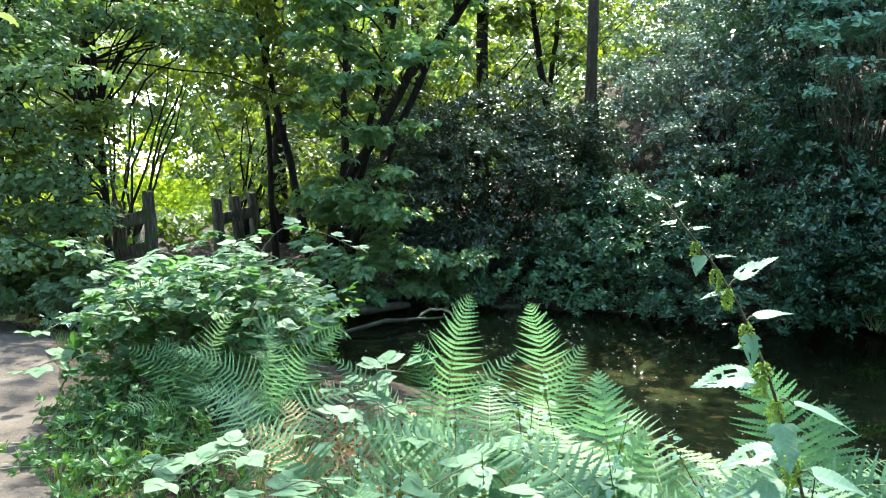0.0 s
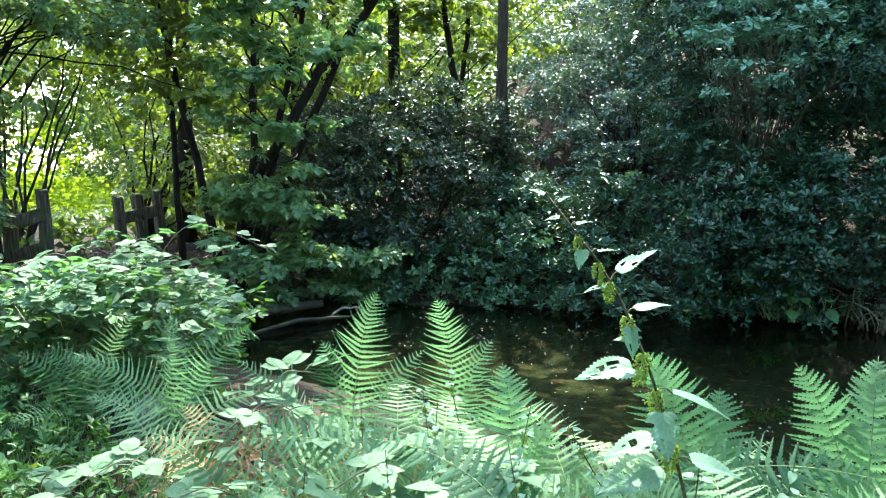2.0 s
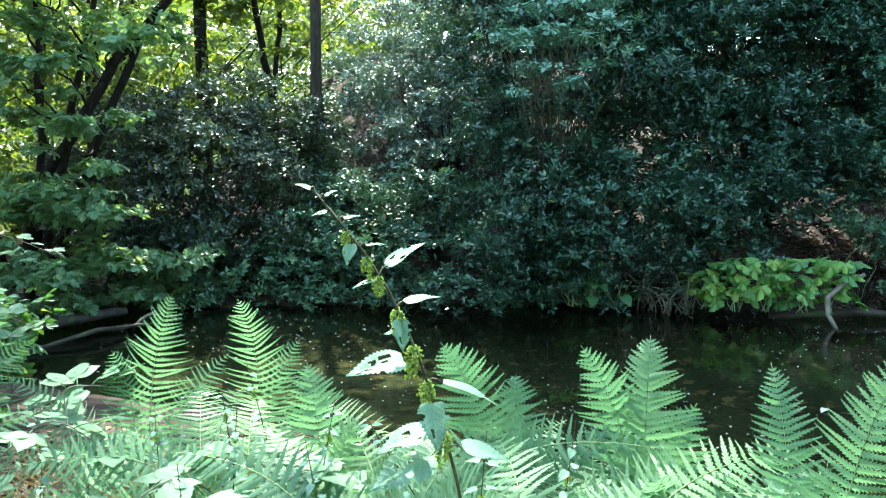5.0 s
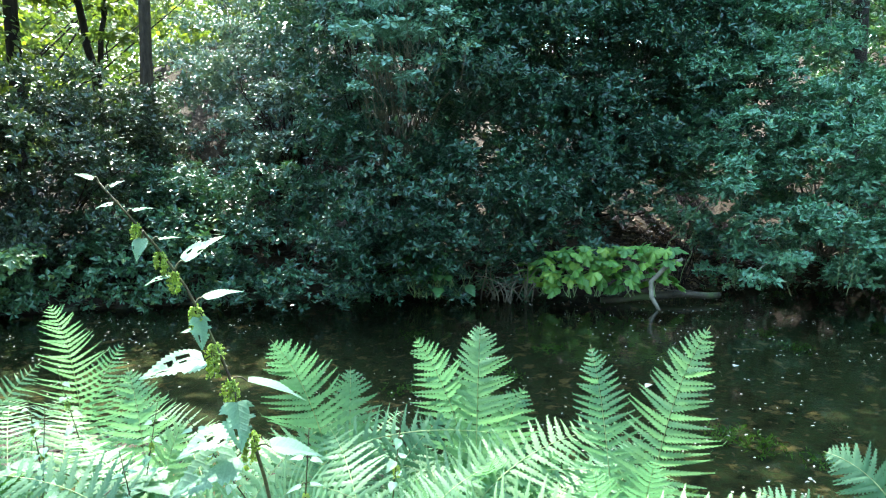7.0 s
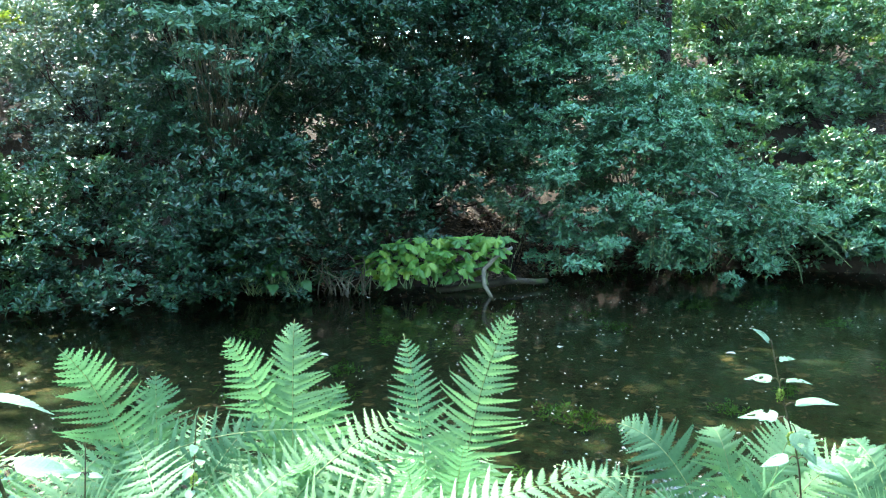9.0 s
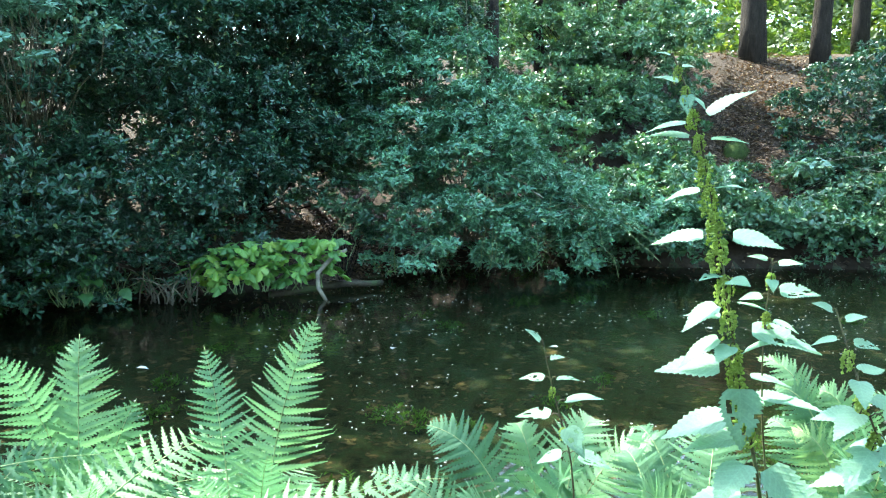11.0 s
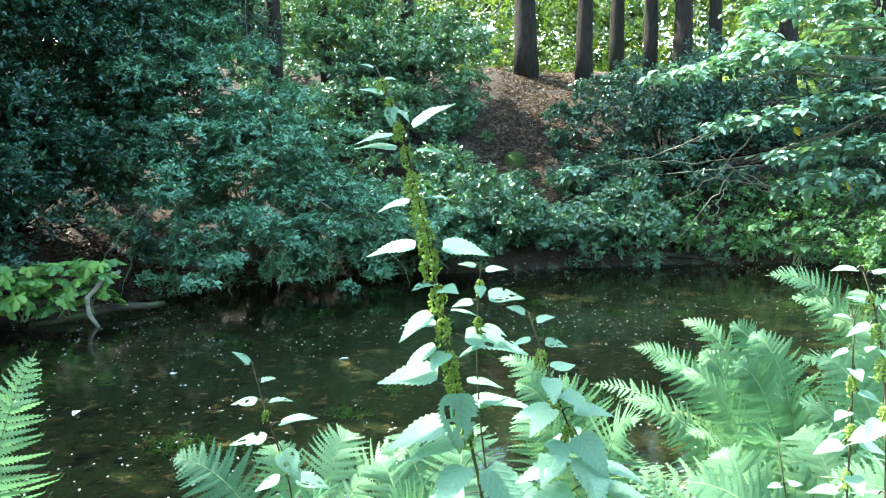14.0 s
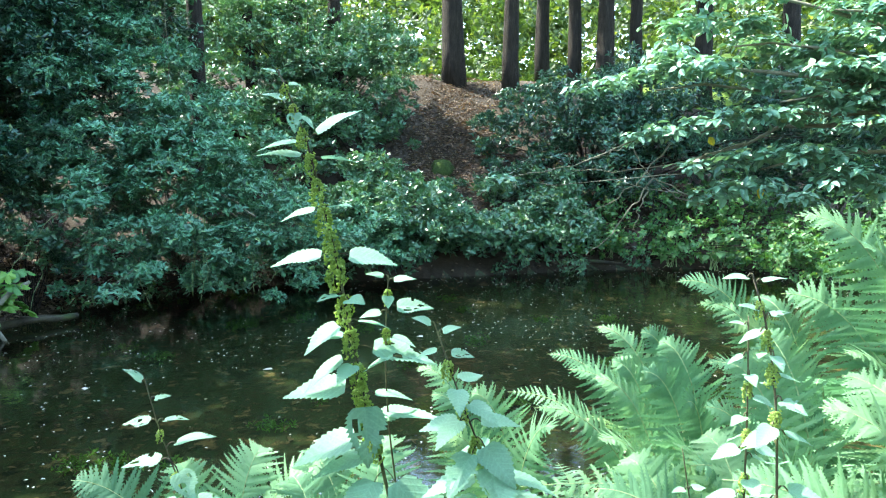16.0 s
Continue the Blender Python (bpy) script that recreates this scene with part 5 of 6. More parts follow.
def nettle(points, radius, leaves, catkins, label, eaten=False, grown=1.0):
    """points: the stem from foot to top; leaves: (share of the stem, bearing, rise, length); catkins: (share, size)."""
    pts = np.asarray(points, float)
    run = np.concatenate([[0], np.cumsum(np.linalg.norm(np.diff(pts, axis=0), axis=1))])
    line = np.stack([np.interp(np.linspace(0, run[-1], 28), run, pts[:, c]) for c in range(3)], -1)
    line[1:-1] = (line[:-2] + 2 * line[1:-1] + line[2:]) / 4
    ob = thing("nettle", pts[0], label, "nettle", "nettles on the near bank")
    part("stem", raw_mesh("stem", *joined([tube(line, (radius, radius * 0.85, radius * 0.35), 6)]), M_NETTLE_STEM, True), ob)

    def on_stem(share):
        i = share * (len(line) - 1)
        j = min(int(i), len(line) - 2)
        return line[j] + (line[j + 1] - line[j]) * (i - j)

    for n, (share, bearing, rise, size) in enumerate(leaves):
        size *= grown
        p = on_stem(share)
        d = np.array((math.sin(radians(bearing)) * math.cos(radians(rise)), math.cos(radians(bearing)) * math.cos(radians(rise)), math.sin(radians(rise))))
        root = p + d * size * 0.28
        pool = LEAF_EATEN if (eaten or n % 5 == 3) else LEAF_WHOLE
        lf = part("leaf", pool[n % len(pool)], ob, "leaf eaten into holes" if pool is LEAF_EATEN else "")
        # tilt the blade towards the camera, to fit its view
        to_view = unit((VIEW_SIDE - p) * (1, 1, 0))
        lean = to_view[0] * math.cos(radians(bearing)) - to_view[1] * math.sin(radians(bearing))
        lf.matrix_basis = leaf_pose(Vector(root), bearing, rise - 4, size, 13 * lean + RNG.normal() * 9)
        st = curve(p, root, (0, 0, 0.006), 4)
        part("leaf_stalk", raw_mesh("leaf_stalk", *joined([tube(st, (0.0014, 0.001), 4)]), M_NETTLE_STEM, True), ob)
    for n, (share, size) in enumerate(catkins):
        c = part("catkin", CATKINS[n % 3], ob, "hanging yellow-green flower string")
        c.matrix_basis = Matrix.Translation(Vector(on_stem(share))) @ Matrix.Rotation(n * 1.3, 4, "Z") @ Matrix.Scale(size * grown, 4)
    return ob


TALL = "tall flowering nettle with toothed leaves and dark stem"
nettle([(1.88, 0.05, -0.02), (1.85, 0.1, 0.6), (1.827, 0.15, 0.976), (1.81, 0.197, 1.196), (1.793, 0.242, 1.46), (1.777, 0.28, 1.637), (1.767, 0.303, 1.72), (1.755, 0.325, 1.765)], 0.0045,
       [(0.995, 330, 25, 0.022), (0.985, 166, 5, 0.02), (0.965, 346, 25, 0.04), (0.96, 250, -50, 0.035), (0.955, 190, -30, 0.03), (0.925, 164, 40, 0.075), (0.925, 344, 0, 0.06),
        (0.908, 344, 14, 0.065), (0.908, 164, 6, 0.055), (0.858, 344, -6, 0.055), (0.858, 200, 15, 0.045), (0.81, 344, 0, 0.08), (0.81, 164, 0, 0.075),
        (0.77, 300, 5, 0.04), (0.765, 220, 10, 0.045), (0.745, 320, -26, 0.068), (0.742, 164, 0, 0.05), (0.725, 344, 10, 0.055), (0.715, 164, -4, 0.105), (0.71, 335, -28, 0.078), (0.7, 280, -10, 0.05), (0.685, 200, 40, 0.06),
        (0.672, 344, 2, 0.1), (0.67, 240, -68, 0.095), (0.665, 164, 2, 0.06), (0.64, 168, 6, 0.1), (0.635, 150, 20, 0.06), (0.622, 340, -12, 0.108), (0.6, 335, -8, 0.085), (0.585, 195, -38, 0.115), (0.58, 290, -20, 0.09), (0.55, 164, -10, 0.1), (0.54, 344, -10, 0.1), (0.48, 254, -20, 0.1), (0.48, 100, -10, 0.1)],
       [(0.985, 0.022), (0.965, 0.026), (0.94, 0.03), (0.915, 0.034), (0.89, 0.04), (0.862, 0.046), (0.835, 0.05), (0.808, 0.05), (0.77, 0.046), (0.735, 0.044), (0.7, 0.044), (0.68, 0.044), (0.66, 0.044), (0.64, 0.044), (0.62, 0.044)], TALL, grown=1.17)
nettle([(1.89, 0.05, -0.02), (1.87, 0.1, 0.6), (1.84, 0.155, 1.1), (1.835, 0.16, 1.25), (1.83, 0.15, 1.4)], 0.003,
       [(0.995, 344, 20, 0.025), (0.99, 164, 15, 0.03), (0.975, 250, -20, 0.025), (0.955, 164, 8, 0.05), (0.95, 330, 0, 0.03), (0.92, 180, -10, 0.035), (0.6, 164, -10, 0.06), (0.6, 344, -10, 0.06)],
       [(0.98, 0.02), (0.93, 0.022)], "slender nettle stem beside a taller one", grown=1.35)
nettle([(0.66, 0.92, 0.0), (0.58, 0.96, 0.6), (0.505, 1.0, 1.147), (0.463, 1.02, 1.295), (0.449, 1.026, 1.334), (0.403, 1.045, 1.451), (0.371, 1.057, 1.482), (0.317, 1.074, 1.557)], 0.004,
       [(0.998, 290, 30, 0.025), (0.99, 80, 35, 0.022), (0.975, 300, 0, 0.025), (0.965, 80, 20, 0.028), (0.945, 220, -50, 0.032), (0.935, 90, 15, 0.03), (0.905, 90, 42, 0.065), (0.9, 280, -5, 0.035),
        (0.872, 85, 18, 0.055), (0.868, 180, -60, 0.045), (0.845, 270, 15, 0.03), (0.82, 270, 2, 0.085), (0.8, 110, -10, 0.085), (0.79, 190, -40, 0.07), (0.755, 275, -8, 0.08), (0.735, 265, -12, 0.1), (0.735, 95, -8, 0.08),
        (0.66, 250, -10, 0.1), (0.66, 80, -10, 0.1), (0.58, 300, -10, 0.1), (0.58, 120, -10, 0.1)],
       [(0.955, 0.025), (0.925, 0.03), (0.905, 0.03), (0.87, 0.035), (0.835, 0.045), (0.80, 0.04), (0.75, 0.045)], "leaning nettle with pale leaves eaten into holes", True)
nettle([(1.66, 0.36, 0.0), (1.6, 0.4, 0.7), (1.577, 0.418, 1.058), (1.559, 0.444, 1.148), (1.545, 0.465, 1.263)], 0.003,
       [(0.99, 330, 50, 0.035), (0.97, 160, 20, 0.025), (0.94, 346, 5, 0.045), (0.94, 166, 15, 0.04), (0.905, 166, 22, 0.065), (0.885, 346, 2, 0.065), (0.88, 200, -35, 0.06), (0.83, 166, -5, 0.06), (0.83, 340, -15, 0.05), (0.72, 260, -10, 0.08), (0.72, 80, -10, 0.08)],
       [(0.93, 0.02), (0.87, 0.025)], "small nettle with ragged eaten leaves", True)
nettle([(1.74, -0.16, 0.0), (1.725, -0.1, 0.8), (1.718, -0.078, 1.048), (1.706, -0.018, 1.202), (1.695, 0.029, 1.344)], 0.0035,
       [(0.995, 330, 30, 0.03), (0.985, 170, 25, 0.028), (0.965, 346, -10, 0.035), (0.96, 166, 0, 0.035), (0.92, 250, -20, 0.05), (0.92, 120, 10, 0.05), (0.87, 340, 0, 0.06), (0.87, 170, 5, 0.06), (0.82, 240, -20, 0.09), (0.82, 60, 0, 0.08),
        (0.9, 200, -15, 0.055), (0.88, 300, -20, 0.06), (0.85, 210, -30, 0.075), (0.84, 290, -25, 0.08), (0.8, 345, -10, 0.085), (0.8, 165, -10, 0.085), (0.77, 340, -20, 0.1), (0.77, 160, -15, 0.1), (0.7, 250, -15, 0.1), (0.7, 80, -10, 0.1)],
       [(0.95, 0.03), (0.9, 0.035), (0.85, 0.04)], "nettle among the ferns", grown=1.1)
nettle([(1.56, -0.5, 0.0), (1.52, -0.48, 0.8), (1.515, -0.46, 1.296), (1.518, -0.442, 1.423), (1.522, -0.425, 1.462)], 0.0035,
       [(0.995, 340, 10, 0.032), (0.99, 166, 20, 0.032), (0.965, 346, 25, 0.027), (0.96, 160, 20, 0.028), (0.93, 250, -20, 0.027), (0.9, 80, 0, 0.033), (0.86, 340, -10, 0.038), (0.86, 170, -10, 0.038), (0.8, 250, -15, 0.043), (0.8, 60, -10, 0.043)] + [(0.95 - 0.02 * k, (77 * k) % 360, -22 + 7 * (k % 4), 0.03 + 0.0022 * k) for k in range(16)],
       [(0.975, 0.02), (0.95, 0.026), (0.92, 0.028), (0.88, 0.028)], TALL)
nettle([(1.68, -0.46, 0.0), (1.67, -0.45, 0.7), (1.668, -0.45, 1.23), (1.669, -0.446, 1.38)], 0.0032,
       [(0.99, 340, 20, 0.024), (0.98, 166, 20, 0.024), (0.94, 260, -10, 0.027), (0.92, 90, 0, 0.027), (0.86, 340, -10, 0.043), (0.86, 170, -10, 0.043), (0.78, 250, -10, 0.049), (0.78, 70, -10, 0.049)] + [(0.96 - 0.022 * k, (103 * k) % 360, -22 + 7 * (k % 4), 0.026 + 0.0024 * k) for k in range(14)],
       [(0.93, 0.026), (0.88, 0.03), (0.83, 0.03)], TALL)
for x, y, h in ((0.15, 2.15, 0.75), (0.55, 2.35, 0.85), (-0.15, 2.35, 0.65), (0.8, 2.15, 0.9), (0.35, 2.65, 0.85), (-0.4, 2.95, 0.75), (0.05, 2.75, 0.8), (0.72, 1.45, 0.98), (0.95, 1.6, 0.98), (0.5, 1.8, 0.85), (2.0, -0.85, 1.2), (0.25, 2.4, 0.85), (-0.3, 2.7, 0.6), (1.98, -0.05, 1.0), (0.42, 2.75, 0.9), (1.9, -0.5, 1.1), (1.35, 0.3, 0.82), (1.5, -0.15, 0.88), (1.3, 0.05, 0.75), (1.7, -0.72, 1.0), (1.45, -0.55, 0.9), (1.95, -0.3, 0.9), (2.05, -0.12, 0.86), (2.15, -0.4, 0.95), (2.25, -0.2, 0.9), (1.85, -0.45, 0.9), (2.1, 0.1, 0.8), (2.3, 0.02, 0.85), (2.3, -0.55, 1.0), (2.0, -0.65, 0.98), (1.6, 0.55, 0.78), (1.3, -0.32, 0.85)):
    z = float(ground(x, y))
    lv = []
    for k in range(9):
        a = RNG.uniform(0, 360)
        f = 0.45 + 0.06 * k
        lv += [(f, a, RNG.uniform(-25, 10), 0.065 * (1.25 - f * 0.9)), (f, a + 180, RNG.uniform(-25, 10), 0.075 * (1.25 - f * 0.9))]
    nettle([(x, y, z), (x + RNG.normal() * 0.03, y + RNG.normal() * 0.03, z + h * 0.5), (x + RNG.normal() * 0.05, y + RNG.normal() * 0.05, z + h)], 0.003, lv, [(0.85, 0.03)], "leafy young nettle among the ferns")


# ---- brambles and the shrub beside the path ----
def bramble_leaf(name, seed):
    """A leaf of three toothed leaflets on a short stalk, one unit long."""
    rng = np.random.default_rng(seed)
    base, vs, fs = 0, [], []
    for ang, ln, start in ((0, 0.62, 0.38), (68, 0.5, 0.34), (-68, 0.5, 0.34)):
        ca, sa = math.cos(radians(ang)), math.sin(radians(ang))
        nu, nv = 13, 2
        m = 2 * nv + 1
        tilt = rng.normal() * 0.12
        for i in range(nu):
            u = i / (nu - 1)
            w = 0.33 * ln * 1.25 * math.sin(math.pi * min(1, (u * 0.94 + 0.06) ** 0.75)) * (1.08 if i % 2 else 0.94) + 0.002
            for j in range(-nv, nv + 1):
                f = j / nv
                lx, ly = u * ln, f * w
                z = 0.1 * abs(f) * w - 0.16 * u * u * ln + tilt * ly
                vs.append((start + ca * lx - sa * ly, sa * lx + ca * ly, z))
        for i in range(nu - 1):
            for j in range(m - 1):
                fs.append((base + i * m + j, base + (i + 1) * m + j, base + (i + 1) * m + j + 1, base + i * m + j + 1))
        base += nu * m
    sv, sq, _ = tube(curve((0, 0, 0), (0.4, 0, 0), (0, 0, 0.02), 4), (0.012, 0.01), 4)
    fs = [np.concatenate([np.array(fs), sq + base])]
    return raw_mesh(name, np.concatenate([np.array(vs), sv]), fs, M_BRAMBLE, True)


BRAMBLE_LEAVES = [bramble_leaf("bramble_leaf", k) for k in range(3)]


def bramble(points, leaves, size, label="arching bramble cane with broad green leaflets"):
    pts = np.asarray(points, float)
    k = np.linspace(0, len(pts) - 1, 20)
    line = np.stack([np.interp(k, range(len(pts)), pts[:, c]) for c in range(3)], -1)
    for _ in range(3):
        line[1:-1] = (line[:-2] + 2 * line[1:-1] + line[2:]) / 4
    ob = thing("bramble", pts[0], label, "bramble", "brambles on the near bank")
    part("cane", raw_mesh("cane", *joined([tube(line, (0.004, 0.002), 5)]), M_TWIG, True), ob)
    for n in range(leaves):
        i = 4 + (15.4 * n) / max(1, leaves - 1)
        p = line[min(int(i), 19)]
        lf = part("leaf", BRAMBLE_LEAVES[n % 3], ob)
        lf.matrix_basis = leaf_pose(Vector(p), RNG.uniform(0, 360), RNG.uniform(-5, 30), size * RNG.uniform(0.75, 1.15), RNG.normal() * 15)
    return ob


for pts in ([(-0.7, 3.2, 0), (-0.55, 3.0, 0.5), (-0.3, 2.9, 0.72), (-0.1, 2.75, 0.6)], [(-0.9, 2.7, 0), (-0.75, 2.55, 0.4), (-0.45, 2.45, 0.5), (-0.2, 2.4, 0.42)],
            [(-0.2, 2.9, 0), (-0.25, 3.0, 0.5), (-0.3, 3.15, 0.75), (-0.15, 3.2, 0.72)], [(-1.0, 2.9, 0), (-0.9, 2.75, 0.3), (-0.75, 2.6, 0.42), (-0.6, 2.4, 0.36)],
            [(-0.6, 2.3, 0), (-0.5, 2.2, 0.4), (-0.3, 2.1, 0.5), (-0.1, 2.05, 0.45)], [(-1.1, 2.6, 0), (-1.0, 2.5, 0.25), (-0.9, 2.3, 0.34), (-0.8, 2.2, 0.3)], [(-0.3, 2.5, 0), (-0.15, 2.4, 0.4), (0.05, 2.3, 0.55), (0.25, 2.3, 0.5)],
            [(-1.4, 3.4, 0), (-1.3, 3.2, 0.3), (-1.15, 3.1, 0.4), (-1.0, 3.0, 0.35)],
            [(-0.55, 2.1, 0), (-0.45, 2.05, 0.35), (-0.25, 2.0, 0.45), (-0.05, 2.0, 0.4)], [(0.1, 2.1, 0), (0.05, 2.1, 0.4), (-0.1, 2.15, 0.52), (-0.3, 2.25, 0.45)], [(0.35, 2.2, 0), (0.25, 2.1, 0.4), (0.1, 2.0, 0.5), (-0.1, 1.9, 0.42)],
            [(-0.2, 2.7, 0), (-0.35, 2.65, 0.4), (-0.5, 2.6, 0.5), (-0.7, 2.5, 0.42)], [(0.2, 2.6, 0), (0.25, 2.5, 0.5), (0.1, 2.4, 0.64), (-0.1, 2.3, 0.55)], [(0.5, 2.7, 0), (0.45, 2.6, 0.5), (0.3, 2.5, 0.66), (0.1, 2.45, 0.6)], [(0.3, 2.0, 0), (0.35, 1.95, 0.45), (0.5, 1.9, 0.56), (0.7, 1.9, 0.5)], [(-0.4, 2.4, 0), (-0.3, 2.3, 0.4), (-0.1, 2.2, 0.5), (0.1, 2.2, 0.44)], [(0.7, 2.5, 0), (0.65, 2.4, 0.5), (0.5, 2.3, 0.65), (0.35, 2.2, 0.6)], [(-0.6, 3.0, 0), (-0.7, 2.9, 0.4), (-0.85, 2.9, 0.5), (-1.05, 2.8, 0.4)], [(-0.1, 3.3, 0), (-0.2, 3.3, 0.5), (-0.4, 3.4, 0.62), (-0.6, 3.5, 0.5)]):
    bramble(pts, 9, 0.17)
# the thicket at the bend of the path: low dark leaves, and many arching canes above them
def thicket_top(x):
    return max(0.3, 1.16 - 0.62 * abs(x + 1.75) ** 1.2)


masses = []
for k in range(30):
    x, y = RNG.uniform(-2.5, -0.85), RNG.uniform(4.9, 6.6)
    masses.append((x, y, RNG.uniform(0.1, 0.72) * thicket_top(x), RNG.uniform(0.22, 0.4), RNG.uniform(0.22, 0.4), RNG.uniform(0.12, 0.25)))
bush("thicket_undergrowth", on_ground(-1.8, 5.6), masses, 26, 0.11, 0.75, M_HERB, "leafy undergrowth below arching brambles", stem_r=0.006, stem_mat=M_TWIG, outline=LOBED, up=0.9, spread=(60, 95), shell=(0.3, 1.1), per=4)
for k in range(58):
    x, y = RNG.uniform(-2.35, -1.0), RNG.uniform(4.75, 6.3)
    top = thicket_top(x) * RNG.uniform(0.62, 1.06)
    a, reach = RNG.uniform(0, 6.28), RNG.uniform(0.3, 0.6)
    dx, dy = math.cos(a) * reach, math.sin(a) * reach - 0.15
    dx = abs(dx) if x + 1.2 * dx < -2.45 else dx          # the path keeps that side clear
    bramble([(x, y, float(ground(x, y))), (x + 0.2 * dx, y + 0.2 * dy, 0.7 * top), (x + 0.6 * dx, y + 0.6 * dy, top), (x + 1.2 * dx, y + 1.2 * dy, 0.86 * top)], 13, 0.145, "arching cane of the pale green thicket by the path")
# long canes that reach out of the thicket
bramble([(-1.5, 5.6, 0.2), (-1.45, 5.6, 0.9), (-1.2, 5.6, 1.22), (-0.85, 5.6, 1.12), (-0.6, 5.6, 0.98)], 12, 0.16, "long bramble cane reaching out of the thicket")
bramble([(-2.1, 5.4, 0.2), (-2.3, 5.5, 0.7), (-2.6, 5.6, 0.98), (-2.95, 5.7, 1.05)], 9, 0.17, "long bramble cane reaching over the path")
bramble([(-2.0, 5.0, 0.1), (-2.15, 4.8, 0.4), (-2.35, 4.6, 0.45), (-2.55, 4.5, 0.38)], 9, 0.17, "low bramble cane hanging over the path")
bush("pathside_undergrowth", on_ground(-4.4, 9.0), [
    (-3.6, 8.2, 0.2, 0.9, 0.7, 0.3), (-4.6, 9.0, 0.25, 1.0, 0.8, 0.35), (-5.6, 9.6, 0.3, 1.0, 0.8, 0.4), (-2.6, 8.4, 0.2, 0.9, 0.7, 0.3), (-6.4, 8.4, 0.4, 0.9, 0.8, 0.5)],
    32, 0.12, 0.75, M_MAPLE, "shaded leafy undergrowth beyond the path", outline=LOBED, stem_r=0.01, up=0.9, spread=(60, 95))
bush("low_herbs", on_ground(-1.9, 4.2), [
    (-1.75, 4.0, 0.08, 0.5, 0.5, 0.22), (-2.0, 4.7, 0.12, 0.5, 0.5, 0.25), (-1.4, 3.5, 0.06, 0.5, 0.4, 0.18), (-2.9, 3.9, 0.05, 0.3, 0.4, 0.14), (-2.75, 3.45, 0.05, 0.3, 0.3, 0.14)],
    170, 0.055, 0.55, M_HERB, "low herbs and goosegrass at the path edge", "herbs", stem_r=0.003, stem_mat=M_FERN_STALK, up=0.9)

# grass on the verges
gp = []
for cx, cy, sx, sy, n in ((-1.65, 3.6, 0.35, 0.7, 1500), (-2.15, 4.6, 0.3, 0.6, 900), (-4.2, 6.2, 0.5, 0.7, 1800), (-5.0, 7.6, 0.6, 0.7, 1500), (-3.1, 3.6, 0.25, 0.5, 700), (-0.9, 3.2, 0.5, 0.5, 500), (1.0, 3.4, 0.8, 0.6, 500), (2.6, 1.6, 0.3, 0.8, 300), (-0.6, 0.6, 0.9, 1.6, 2600), (1.6, 0.6, 0.7, 1.3, 1500), (-2.6, 0.5, 0.7, 1.6, 1600), (1.6, -2.0, 1.2, 1.0, 1600)):
    q = np.stack([cx + RNG.normal(size=n) * sx, cy + RNG.normal(size=n) * sy], -1)
    q = q[(segment_gap(q[:, 0], q[:, 1], PATH_LINE) > 0.42) & ~in_channel(q[:, 0], q[:, 1])]
    gp.append(q)
gp = np.concatenate(gp)
n = len(gp)
az = RNG.uniform(0, 6.28, n)
tilt = RNG.uniform(0.2, 1.3, n)
gd = np.stack([np.cos(az) * tilt, np.sin(az) * tilt, np.ones(n)], -1)
gn = np.stack([np.cos(az), np.sin(az), -0.3 * np.ones(n)], -1)
v, q = leaf_arrays(np.stack([gp[:, 0], gp[:, 1], ground(gp[:, 0], gp[:, 1]) - 0.01], -1), gd, gn, RNG.uniform(0.05, 0.14, n), 0.007, BLADE)
tagged(part("grass", raw_mesh("grass", v, q, M_GRASS)), "short green grass along the path", "grass", kind="stuff")

# dead leaves on the banks
lp = []
for bear, d, w, n in ((48.3, 12.2, 0.9, 2600), (48.5, 12.0, 1.0, 900), (47, 11.4, 1.2, 900), (77, 18.3, 1.0, 1700), (75.8, 17.4, 0.9, 1200), (76.2, 19.4, 1.0, 1200), (77.5, 20.5, 1.4, 2200), (78.5, 22.5, 1.6, 2200), (84, 16.4, 2.2, 900), (93, 16.6, 2.0, 700), (57, 12.2, 1.5, 600), (-6, 4.4, 0.6, 700), (0, 4.6, 0.7, 700), (10, 4.2, 0.7, 500), (25, 11.2, 2.0, 700), (5, 12, 2.0, 700), (-14, 14.5, 1.5, 800), (60, 2.2, 1.6, 900), (150, 2.0, 1.6, 700), (-70, 1.4, 1.4, 600)):
    c = at(bear, d)
    lp.append(np.stack([c[0] + RNG.normal(size=n) * w * 0.6, c[1] + RNG.normal(size=n) * w * 0.6], -1))
lp = np.concatenate(lp)
lp = lp[~in_channel(lp[:, 0], lp[:, 1])]
n = len(lp)
v, q = leaf_arrays(np.stack([lp[:, 0], lp[:, 1], ground(lp[:, 0], lp[:, 1]) + 0.015], -1), RNG.normal(size=(n, 3)) * (1, 1, 0.25), np.array((0, 0, 1.0)) + RNG.normal(size=(n, 3)) * 0.3, RNG.uniform(0.05, 0.11, n), RNG.uniform(0.03, 0.06, n), OVATE)
tagged(part("leaf_litter", raw_mesh("leaf_litter", v, q, M_LITTER)), "brown dead leaves lying on the bank", "leaf litter", kind="stuff")

